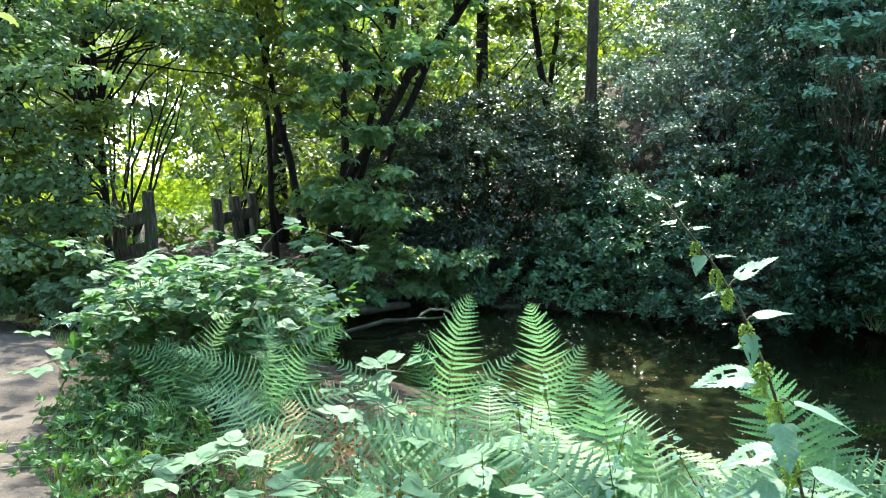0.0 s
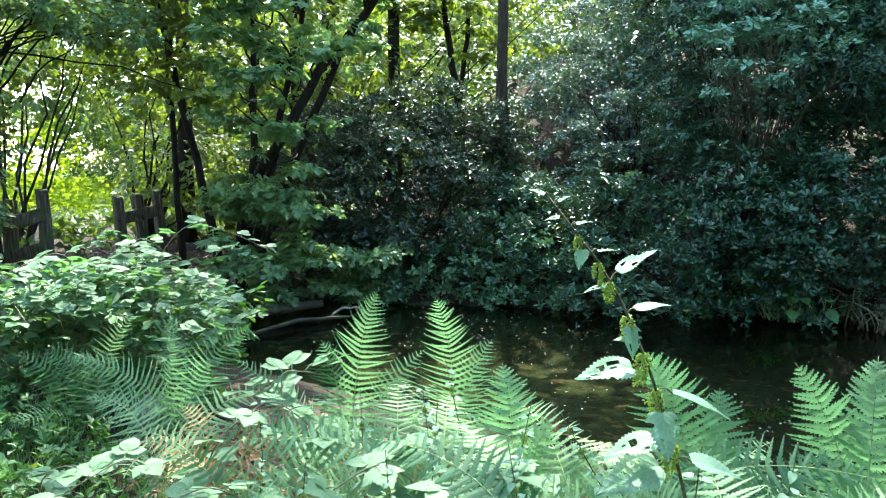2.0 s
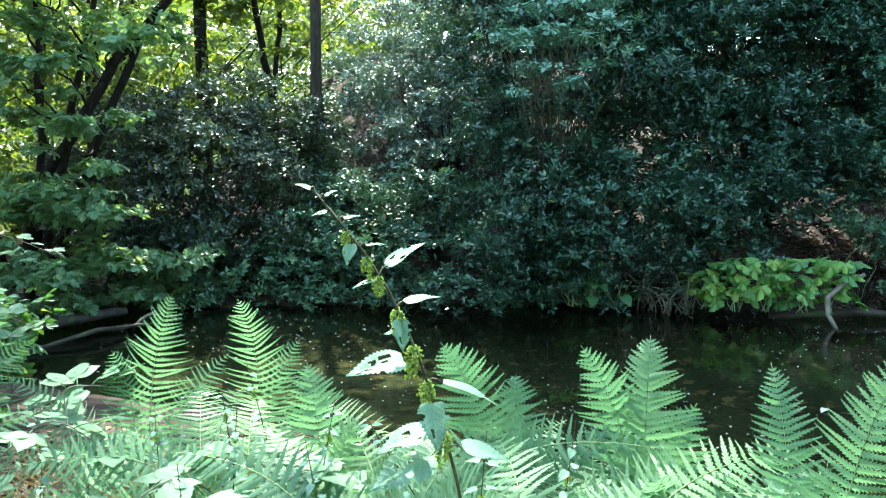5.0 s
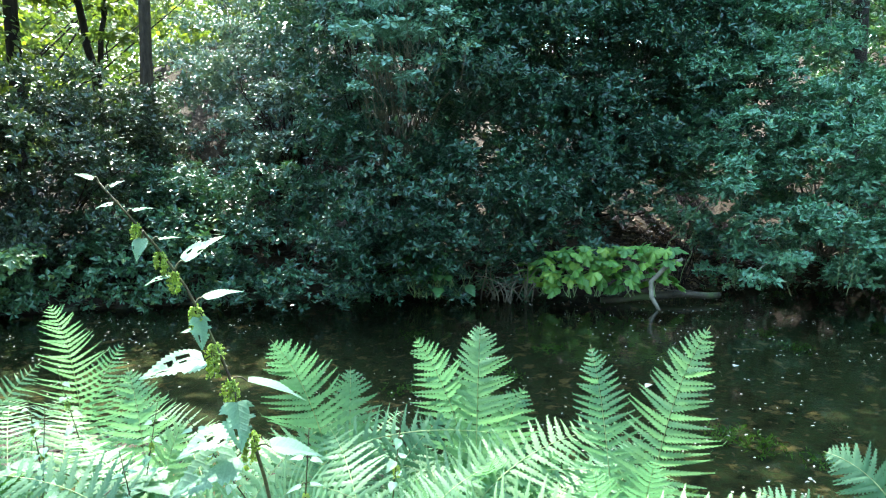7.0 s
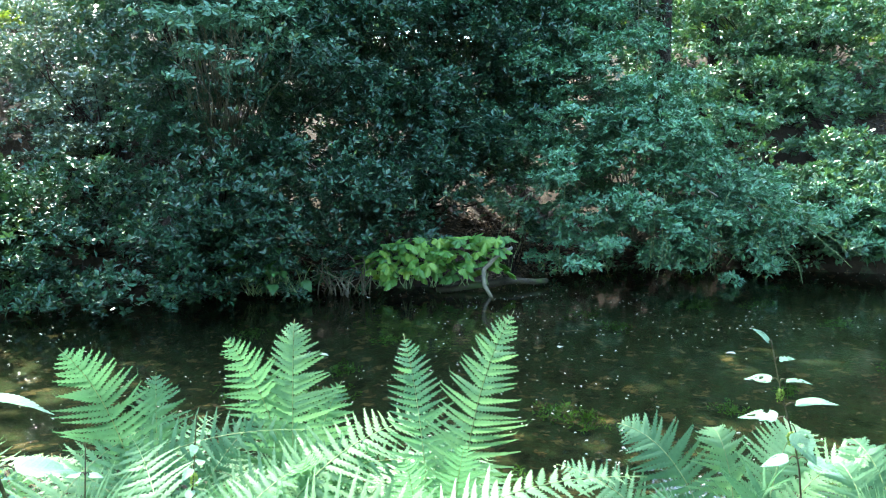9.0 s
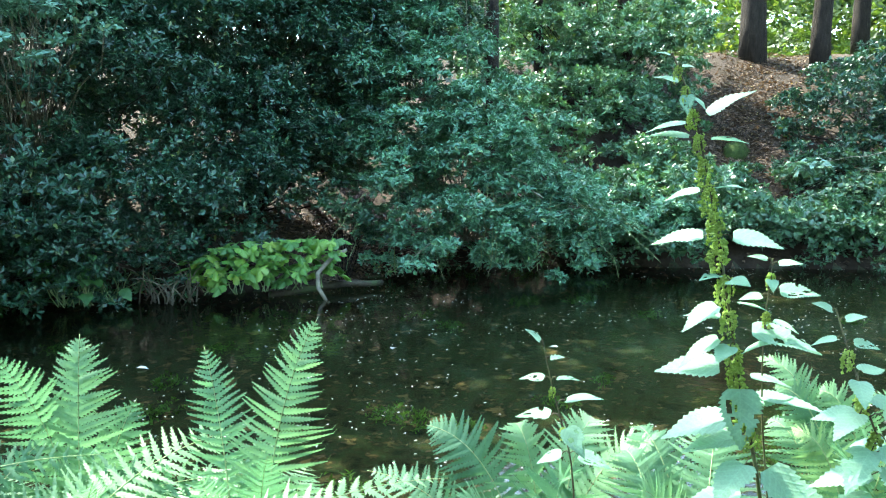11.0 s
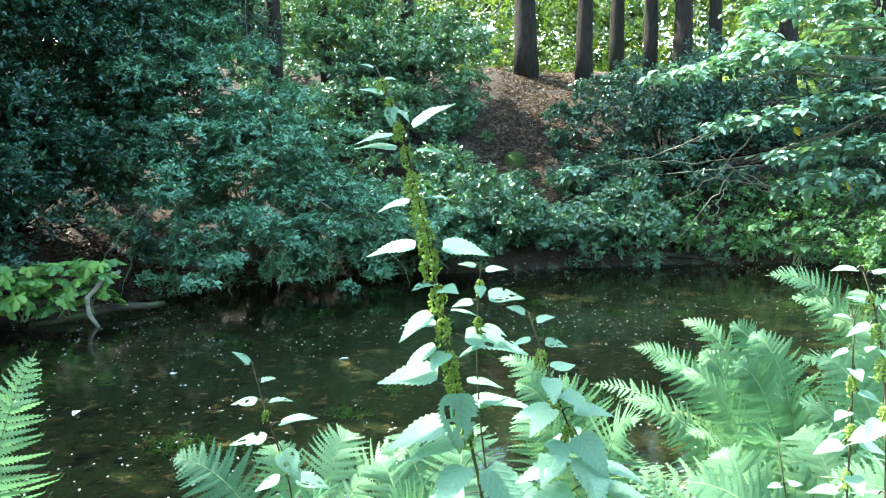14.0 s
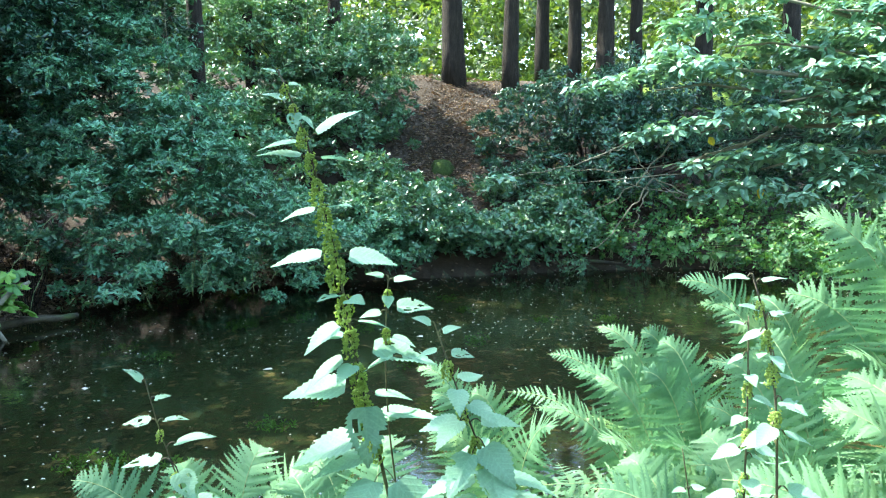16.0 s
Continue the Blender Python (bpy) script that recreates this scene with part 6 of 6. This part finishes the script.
# flecks and leaves adrift on the water, some flecks standing in for glints
fx, fy = RNG.uniform(-3, 17, 7000), RNG.uniform(-5, 12, 7000)
keep = in_channel(fx, fy) & (np.sin(1.3 * fx + 0.7 * fy) + np.sin(0.9 * fy - 0.5 * fx) + RNG.normal(size=7000) * 0.8 > -0.2)
fx, fy = fx[keep], fy[keep]
n = len(fx)
v, q = leaf_arrays(np.stack([fx, fy, np.full(n, WATER + 0.004)], -1), RNG.normal(size=(n, 3)) * (1, 1, 0), np.array((0, 0, 1.0)) + RNG.normal(size=(n, 3)) * 0.02, RNG.uniform(0.012, 0.04, n), RNG.uniform(0.01, 0.022, n), OVATE)
tagged(part("floating_flecks", raw_mesh("floating_flecks", v, q, M_PETAL)), "pale floating petals and leaf flecks, some standing in for glints", "floating debris", kind="stuff")
one_leaf = raw_mesh("floating_leaf", *leaf_arrays(np.zeros((1, 3)), np.array([(1.0, 0, 0)]), np.array([(0, 0, 1.0)]), 0.11, 0.07, OVATE), M_PETAL)
for x, y, turn in ((6.32, 4.57, 20), (7.4, 3.2, 100), (5.2, 4.6, 200), (9.2, 2.1, 60), (4.4, 6.1, 310)):
    lf = part("floating_leaf", one_leaf)
    lf.matrix_basis = pose(x, y, WATER + 0.018, 0, 0, turn)
    tagged(lf, "pale leaf floating on the dark water", "leaf", "leaves afloat")

# dead leaves and weed on the stream bed
bx, by = RNG.uniform(-3, 17, 9000), RNG.uniform(-5, 12, 9000)
keep = in_channel(bx, by) & (np.sin(1.9 * bx - 0.8 * by) + np.sin(1.4 * by + 0.6 * bx) + RNG.normal(size=9000) * 0.7 > 0.1)
bx, by = bx[keep], by[keep]
n = len(bx)
v, q = leaf_arrays(np.stack([bx, by, np.minimum(ground(bx, by) + 0.02, WATER - 0.03)], -1), RNG.normal(size=(n, 3)) * (1, 1, 0.05), np.array((0, 0, 1.0)) + RNG.normal(size=(n, 3)) * 0.1, RNG.uniform(0.03, 0.09, n), RNG.uniform(0.02, 0.05, n), OVATE)
tagged(part("sunken_leaves", raw_mesh("sunken_leaves", v, q, M_LITTER)), "dead leaves lying on the stream bed", "leaf litter", kind="stuff")
weed = [(x, y, float(ground(x, y)) + 0.05, RNG.uniform(0.15, 0.45), RNG.uniform(0.12, 0.3), 0.06) for x, y in zip(RNG.uniform(3.5, 14, 60), RNG.uniform(-3, 9, 60)) if in_channel(np.array(x), np.array(y))]
me, _ = foliage("water_weed", weed, 150, 0.05, 0.4, M_LIME, 4, up=0.9, outline=SIMPLE, shell=(0.1, 1.0))
tagged(part("water_weed", me), "green weed growing under the water", "water weed", kind="stuff")

# ---- snags, logs, the bright plant at the water's edge ----
def log(name, pts, radii, label, mat, category="log", sides=10):
    ob = part(name, raw_mesh(name, *joined([tube(np.asarray(pts, float), radii, sides, 0.06)]), mat, True))
    return tagged(ob, label, category)


log("fallen_log", curve(at(43, 10.75, -0.42), at(51.5, 11.3, -0.36), (0, 0, 0.03), 9, 0.012), (0.045, 0.06, 0.055, 0.04), "wet mossy log lying along the far water edge", M_LOG)
log("bent_branch", [at(48.8, 10.8, 0.2), at(47.6, 10.7, 0.08), at(46.6, 10.6, -0.1), at(46.7, 10.5, -0.3), at(47.4, 10.4, -0.5)], (0.022, 0.03, 0.034, 0.03, 0.022), "pale bent branch dipping into the water", M_TWIG, "branch", 7)
log("fallen_log", curve(at(-12.5, 9.9, -0.4), at(-4, 10.6, -0.3), (0, 0, 0.06), 9, 0.02), (0.05, 0.07, 0.05), "dark log lying in the stream under the sycamore", M_LOG)
log("fallen_branch", curve(at(-10.5, 9.3, -0.42), at(-1.3, 10.1, -0.38), (0, 0, 0.05), 9, 0.03), (0.025, 0.03, 0.015), "thin dead branch lying on the water", M_LOG, "branch", 6)
log("fallen_branch", curve(at(-3.5, 10.0, -0.4), at(-0.6, 10.1, -0.36), (0, 0, 0.13), 8, 0.02), (0.02, 0.014), "pale twig arching out of the water", M_TWIG, "branch", 6)
log("fallen_branch", curve(at(78, 15.0, -0.36), at(92, 16.4, -0.32), (0, 0, 0.05), 10, 0.03), (0.03, 0.04, 0.025), "dark driftwood along the far water edge", M_LOG, "branch", 7)
log("bramble_cane", curve(at(60.2, 12.0, 1.35), at(63.6, 11.8, 0.9), (0, 0, 0.05), 6, 0.02), (0.012, 0.02, 0.014), "pale bare stick on the laurel", M_TWIG, "branch", 6)
for bear, d in ((36.0, 10.6), (37.2, 10.7), (35.0, 10.8)):
    ob = thing("dead_shrub", at(bear, d, -0.35), "bare tangled twigs at the water's edge", "shrub")
    stems("twig", ob, at(bear, d, -0.45), [at(bear + RNG.normal() * 1.3, d - 0.3 + RNG.normal() * 0.15, -0.25 + abs(RNG.normal()) * 0.25) for _ in range(9)], 0.012, M_TWIG, 5, 0.8)



def broad_leaf(name, seed, mat):
    """A broad drooping pointed leaf, one unit long, with a wavy margin and sunk veins."""
    rng = np.random.default_rng(seed)
    nu, nv = 17, 3
    vs, fs = [], []
    m = 2 * nv + 1
    for i in range(nu):
        u = i / (nu - 1)
        w = 0.36 * math.sin(math.pi * min(1, (u * 0.95 + 0.05) ** 0.62)) + 0.003
        for j in range(-nv, nv + 1):
            f = j / nv
            vs.append((u - 0.06 * (1 - abs(f)) * (u < 0.1), f * w * (1 + (0.34 if abs(j) == nv else 0.0) * (i % 2) * (1 + 0.4 * math.sin(i * 1.7))), 0.12 * abs(f) * w - 0.3 * u * u + 0.025 * math.sin(i * 2.4) * abs(f) + 0.01 * rng.normal()))
    for i in range(nu - 1):
        for j in range(m - 1):
            fs.append((i * m + j, (i + 1) * m + j, (i + 1) * m + j + 1, i * m + j + 1))
    return raw_mesh(name, np.array(vs), np.array(fs), mat, True)


def lobed_leaf(name, seed, mat):
    """A broad leaf of five toothed lobes, one unit long, hanging from its stalk."""
    rng = np.random.default_rng(seed)
    vs, fs = [(0.0, 0.0, 0.0)], []
    n, rings = 45, 3
    for k in range(n):
        a = math.radians(-140 + 280 * k / (n - 1))
        lobe = 0.5 + 0.5 * abs(math.cos(math.degrees(a) / 72 * math.pi)) ** 0.75
        r = lobe * (0.95 - 0.2 * abs(a) / 2.4) * (1.07 if k % 2 else 0.95) * rng.uniform(0.95, 1.05)
        for q in range(1, rings + 1):
            g = q / rings
            x, y = r * g * math.cos(a), r * g * math.sin(a) * 0.85
            vs.append((x, y, 0.05 * g * math.cos(6.4 * a) - 0.28 * g * g * (0.4 + 0.6 * abs(math.cos(a)))))
    for k in range(n - 1):
        i0, i1 = 1 + k * rings, 1 + (k + 1) * rings
        fs.append((0, i0, i1, i1))
        for q in range(rings - 1):
            fs.append((i0 + q, i0 + q + 1, i1 + q + 1, i1 + q))
    tris = np.array([f[:3] for f in fs if f[2] == f[3]])
    quads = np.array([f for f in fs if f[2] != f[3]])
    return raw_mesh(name, np.array(vs), [quads, tris], mat, True)


LIME_LEAVES = [lobed_leaf("lime_leaf", 80 + k, M_LIME) for k in range(3)]
for bear, d, count, hgt in ((38.8, 10.7, 17, 0.4), (40.8, 10.6, 18, 0.46), (42.8, 10.7, 18, 0.46), (44.8, 10.8, 17, 0.44), (46.8, 10.9, 15, 0.46)):
    foot = at(bear, d, -0.35)
    ob = thing("bankside_plant", foot, "bright lime-green broad-leaved plant drooping over the water", "plant", "bright plants at the water's edge")
    tips = []
    for k in range(int(count * 1.7)):
        a = RNG.uniform(120, 330)
        r = RNG.uniform(0.05, 0.35)
        tips.append(foot + np.array((math.sin(radians(a)) * r, math.cos(radians(a)) * r, hgt * RNG.uniform(0.3, 1.6))))
        lf = part("leaf", LIME_LEAVES[k % 3], ob)
        lf.matrix_basis = leaf_pose(Vector(tips[-1]), a + RNG.normal() * 25, RNG.uniform(-55, 0), RNG.uniform(0.12, 0.21), RNG.normal() * 12)
    stems("stalk", ob, foot, tips[::4], 0.006, M_FERN_STALK, 4, 0.4, 0.6)
SEEDLING_LEAVES = [lobed_leaf("seedling_leaf", 60 + k, M_YOUNG) for k in range(2)]
foot = at(-9.8, 10.2, -0.42)
ob = thing("seedling", foot, "small sunlit yellow-green seedling at the water's edge", "plant")
tips = []
for k in range(10):
    a = RNG.uniform(90, 300)
    tips.append(foot + np.array((math.sin(radians(a)) * 0.1, math.cos(radians(a)) * 0.06, RNG.uniform(0.06, 0.2))))
    lf = part("leaf", SEEDLING_LEAVES[k % 2], ob)
    lf.matrix_basis = leaf_pose(Vector(tips[-1]), a, RNG.uniform(-40, 10), RNG.uniform(0.06, 0.1), RNG.normal() * 12)
stems("stalk", ob, foot, tips[::2], 0.004, M_FERN_STALK, 4, 0.4, 0.6)
HERB_LEAVES = [broad_leaf("herb_leaf", 90 + k, M_HERB) for k in range(2)]
for bear, d in ((29.0, 10.6), (30.6, 10.5), (32.2, 10.6), (94, 16.2), (97, 16.0), (89.5, 16.2)):
    foot = at(bear, d, max(-0.38, float(ground(*at(bear, d)[:2]))))
    ob = thing("bankside_plant", foot, "mid-green leafy plant at the water's edge", "plant")
    tips = []
    for k in range(12):
        a = RNG.uniform(100, 340)
        r = RNG.uniform(0.05, 0.35)
        tips.append(foot + np.array((math.sin(radians(a)) * r, math.cos(radians(a)) * r, RNG.uniform(0.15, 0.75))))
        lf = part("leaf", HERB_LEAVES[k % 2], ob)
        lf.matrix_basis = leaf_pose(Vector(tips[-1]), a, RNG.uniform(-35, 10), RNG.uniform(0.14, 0.24), RNG.normal() * 12)
    stems("stalk", ob, foot, tips, 0.006, M_FERN_STALK, 4, 0.4, 0.6)

bush("bank_ivy", on_ground(*at(48.5, 11.9)[:2]), [blob(50.2, 12.0, 0.4, 0.4, 0.2), blob(46.4, 12.1, 0.8, 0.45, 0.22), blob(48.6, 12.1, 0.75, 0.4, 0.16), blob(49.3, 12.4, 1.15, 0.55, 0.3), blob(47.8, 12.5, 1.5, 0.6, 0.3), blob(50.5, 12.6, 1.5, 0.5, 0.35)],
     40, 0.1, 0.55, M_IVY, "ivy trailing over the bare soil of the bank", "undergrowth", stem_r=0.008, outline=SIMPLE, cap=0.6)

# mossy stump on the slope
st = tube([at(77.0, 18.2, 1.35), at(77.0, 18.2, 1.7), at(77.0, 18.25, 1.78), at(77.05, 18.25, 1.82)], (0.36, 0.3, 0.22, 0.06), 12, 0.12)
tagged(part("tree_stump", raw_mesh("tree_stump", *joined([st]), M_MOSS, True)), "low mossy stump on the leafy slope", "stump")

# the tree at the right whose branches reach over the water
foot = on_ground(*at(118, 10.5)[:2])
hz = thing("overhanging_tree", foot, "pale-leaved tree with long bare twigs over the water", "tree")
part("trunk", raw_mesh("trunk", *joined([tube(curve(foot - (0, 0, 0.3), foot + (-0.3, 0.3, 5.2), (0.2, 0.1, 0), 12, 0.02), (0.16, 0.12, 0.1, 0.05), 12, 0.03)]), M_BARK, True), hz)
limb_ends = [(98, 9.0, 2.9), (93, 9.3, 2.5), (96, 9.0, 2.0), (101, 9.0, 2.3), (91.5, 9.5, 2.75), (104, 9.0, 3.2), (100, 9.2, 1.6), (106, 9.0, 2.0), (97, 9.6, 3.6), (94, 9.4, 1.6)]
src = foot + np.array((-0.15, 0.15, 2.2))
pieces = [tube(curve(src + RNG.normal(size=3) * 0.2, at(*e), (0, 0, 0.3), 10, 0.03), (0.045, 0.01), 6, 0.04) for e in limb_ends]
for e0, e1, bow in (((100, 9.0, 1.75), (84.5, 9.6, 1.45), 0.1), ((99, 9.2, 1.9), (86.5, 9.6, 1.6), 0.12), ((98, 9.2, 1.3), (91, 9.3, 1.45), 0.05), ((92.9, 9.3, 1.5), (88.3, 9.3, 0.58), 0.1), ((96.5, 9.3, 1.22), (92.6, 9.3, 1.55), 0.08), ((91.1, 9.3, 1.98), (93.0, 9.3, 1.48), 0.05), ((92.5, 9.3, 2.0), (82.2, 9.5, 1.5), 0.08),
                    ((94, 9.3, 1.9), (88, 9.5, 1.05), 0.12), ((96, 9.2, 1.25), (92.2, 9.3, 1.6), 0.0), ((91.5, 9.5, 2.0), (88.5, 9.6, 1.75), 0.08), ((92.5, 9.3, 1.4), (91.6, 9.3, 0.9), 0.03)):
    pieces.append(tube(curve(at(*e0), at(*e1), (0, 0, -bow), 11, 0.014), (0.011, 0.003), 5))
for piece in pieces:
    part("branch", raw_mesh("branch", *joined([piece]), M_TWIG, True), hz, "pale bare twig")
layers = [(*at(b, d, z), w, w * 0.8, h) for b, d, z, w, h in (
    (88.0, 9.3, 2.55, 0.3, 0.07), (90.0, 9.3, 2.62, 0.4, 0.08), (92.5, 9.2, 2.7, 0.45, 0.09), (95.0, 9.1, 2.75, 0.5, 0.1), (92.0, 9.3, 1.98, 0.3, 0.08), (94.0, 9.2, 2.05, 0.45, 0.09), (96.5, 9.1, 2.12, 0.5, 0.1), (99.0, 9.0, 2.2, 0.5, 0.1), (101.5, 9.0, 2.2, 0.5, 0.12),
    (95.3, 9.0, 1.64, 0.3, 0.08), (97.5, 9.0, 1.72, 0.45, 0.09), (100.0, 9.0, 1.76, 0.45, 0.1), (102.5, 9.0, 1.78, 0.5, 0.1), (96.0, 9.0, 1.32, 0.22, 0.08), (98.0, 9.0, 1.42, 0.4, 0.09), (100.0, 9.0, 1.46, 0.4, 0.08), (102.4, 9.0, 1.32, 0.4, 0.1), (105.0, 9.0, 1.55, 0.5, 0.12), (82.0, 9.5, 1.5, 0.16, 0.06), (81.4, 9.5, 1.46, 0.12, 0.05))]
layers += sprays(28, (93.5, 109.0), (8.9, 10.0), (2.3, 3.6), (0.35, 0.65), lambda b, z: z > 2.3 + 0.05 * (100 - b))
layers += sprays(10, (103.5, 110.0), (8.8, 9.6), (1.0, 2.4), (0.35, 0.55))
me, _ = foliage("overhanging_leaves", layers, 34, 0.125, 0.66, M_BEECH, 4, up=1.6, spread=(72, 98), shell=(0.1, 1.05), droop=0.25)
part("crown", me, hz)
yellowed = leaf_material("yellowed_leaf", (0.55, 0.42, 0.03), (0.6, 0.45, 0.04), (0.65, 0.5, 0.05), 0.5, 0.4)
for place, way in ((at(100.1, 8.8, 1.42), (0.1, 0.1, -1.0)), (at(96.6, 8.9, 1.95), (0.3, -0.4, -0.6))):
    part("yellow_leaf", raw_mesh("yellow_leaf", *leaf_arrays(np.array([place]), np.array([way]), np.array([(-1.0, 0, 0.1)]), 0.13, 0.08, OVATE), yellowed), hz, "single yellowed leaf")

# a leaf spray close overhead on the first bank
foot = on_ground(-3.4, 1.2)
yg = thing("young_maple", foot, "young maple with yellow-green leaves near the path", "tree")
part("trunk", raw_mesh("trunk", *joined([tube(curve(foot - (0, 0, 0.1), (-2.9, 2.6, 2.6), (-0.2, 0, 0.2), 10, 0.02), (0.03, 0.012), 7), tube(curve((-2.9, 2.6, 2.6), (-1.56, 2.64, 2.15), (0, 0, 0.1), 7, 0.01), (0.01, 0.003), 5)]), M_TWIG, True), yg)
MAPLE_LEAVES = [broad_leaf("maple_leaf", 70 + k, M_YOUNG) for k in range(2)]
for k, (dx, dz, turn) in enumerate(((0.0, 0.0, 95), (-0.06, 0.035, 150), (-0.13, 0.01, 60), (-0.22, 0.06, 200))):
    lf = part("leaf", MAPLE_LEAVES[k % 2], yg)
    lf.matrix_basis = leaf_pose(Vector((-1.55 + dx, 2.63, 2.14 + dz)), turn, -12, 0.11, 8)
me, _ = foliage("young_maple_leaves", [(-3.0, 2.4, 2.7, 0.4, 0.4, 0.3)], 24, 0.12, 0.9, M_LIME, 4, up=1.0, spread=(60, 95))
part("crown", me, yg)


# ---- the old fence by the footbridge ----
def board_mesh(name, size, mat, wear=0.01):
    bm = bmesh.new()
    bmesh.ops.create_cube(bm, size=1.0)
    bmesh.ops.scale(bm, vec=size, verts=bm.verts)
    bmesh.ops.subdivide_edges(bm, edges=bm.edges[:], cuts=2, use_grid_fill=True)
    for vv in bm.verts:
        vv.co += Vector(RNG.normal(size=3)) * wear
    bmesh.ops.bevel(bm, geom=bm.edges[:], offset=0.004, segments=1, affect="EDGES")
    me = bpy.data.meshes.new(name)
    bm.to_mesh(me)
    bm.free()
    me.materials.append(mat)
    return me


POST = [board_mesh("post", (0.16, 0.14, 1.3), M_OLDWOOD, 0.012) for _ in range(2)]


def fence(stations, label, rails=((0.32, 0.2), (0.82, 0.2))):
    """Posts at (bearing, distance, height of the top) with rails between them."""
    tops = [at(b, d, z) for b, d, z in stations]
    fe = thing("fence", (tops[0][0], tops[0][1], 0), label, "fence")
    for k, p in enumerate(tops):
        po = part("post", POST[k % 2], fe)
        po.matrix_basis = Matrix.Translation((p[0], p[1], p[2] - 0.62)) @ Euler((RNG.normal() * 0.05, RNG.normal() * 0.06, RNG.uniform(0, 1))).to_matrix().to_4x4()
    for a, b in zip(tops[:-1], tops[1:]):
        for drop, tall in rails:
            gap = float(np.linalg.norm(b - a))
            ra = part("rail", board_mesh("rail", (gap * 1.04, 0.05, tall), M_OLDWOOD, 0.01), fe)
            mid = (a + b) / 2
            ra.matrix_basis = Matrix.Translation((mid[0], mid[1] - 0.09, mid[2] - drop)) @ Euler((0, -math.asin((b[2] - a[2]) / gap), math.atan2(b[1] - a[1], b[0] - a[0]))).to_matrix().to_4x4()
    return fe


fence([(-26.2, 13.5, 0.97), (-24.3, 12.9, 1.09), (-22.3, 12.2, 1.26)], "old weathered timber fence with broad rails")
fence([(-17.6, 13.6, 1.1), (-16.2, 14.0, 1.12), (-15.0, 14.4, 1.17)], "old dark fence posts beside a leafy path")
tagged(part("stone_block", board_mesh("stone_block", (0.22, 0.3, 0.3), M_STONE, 0.015)), "grey mossy stone block in the bank", "stone").matrix_basis = pose(*at(-17.2, 5.0, 0.0), 0, 0, 25)
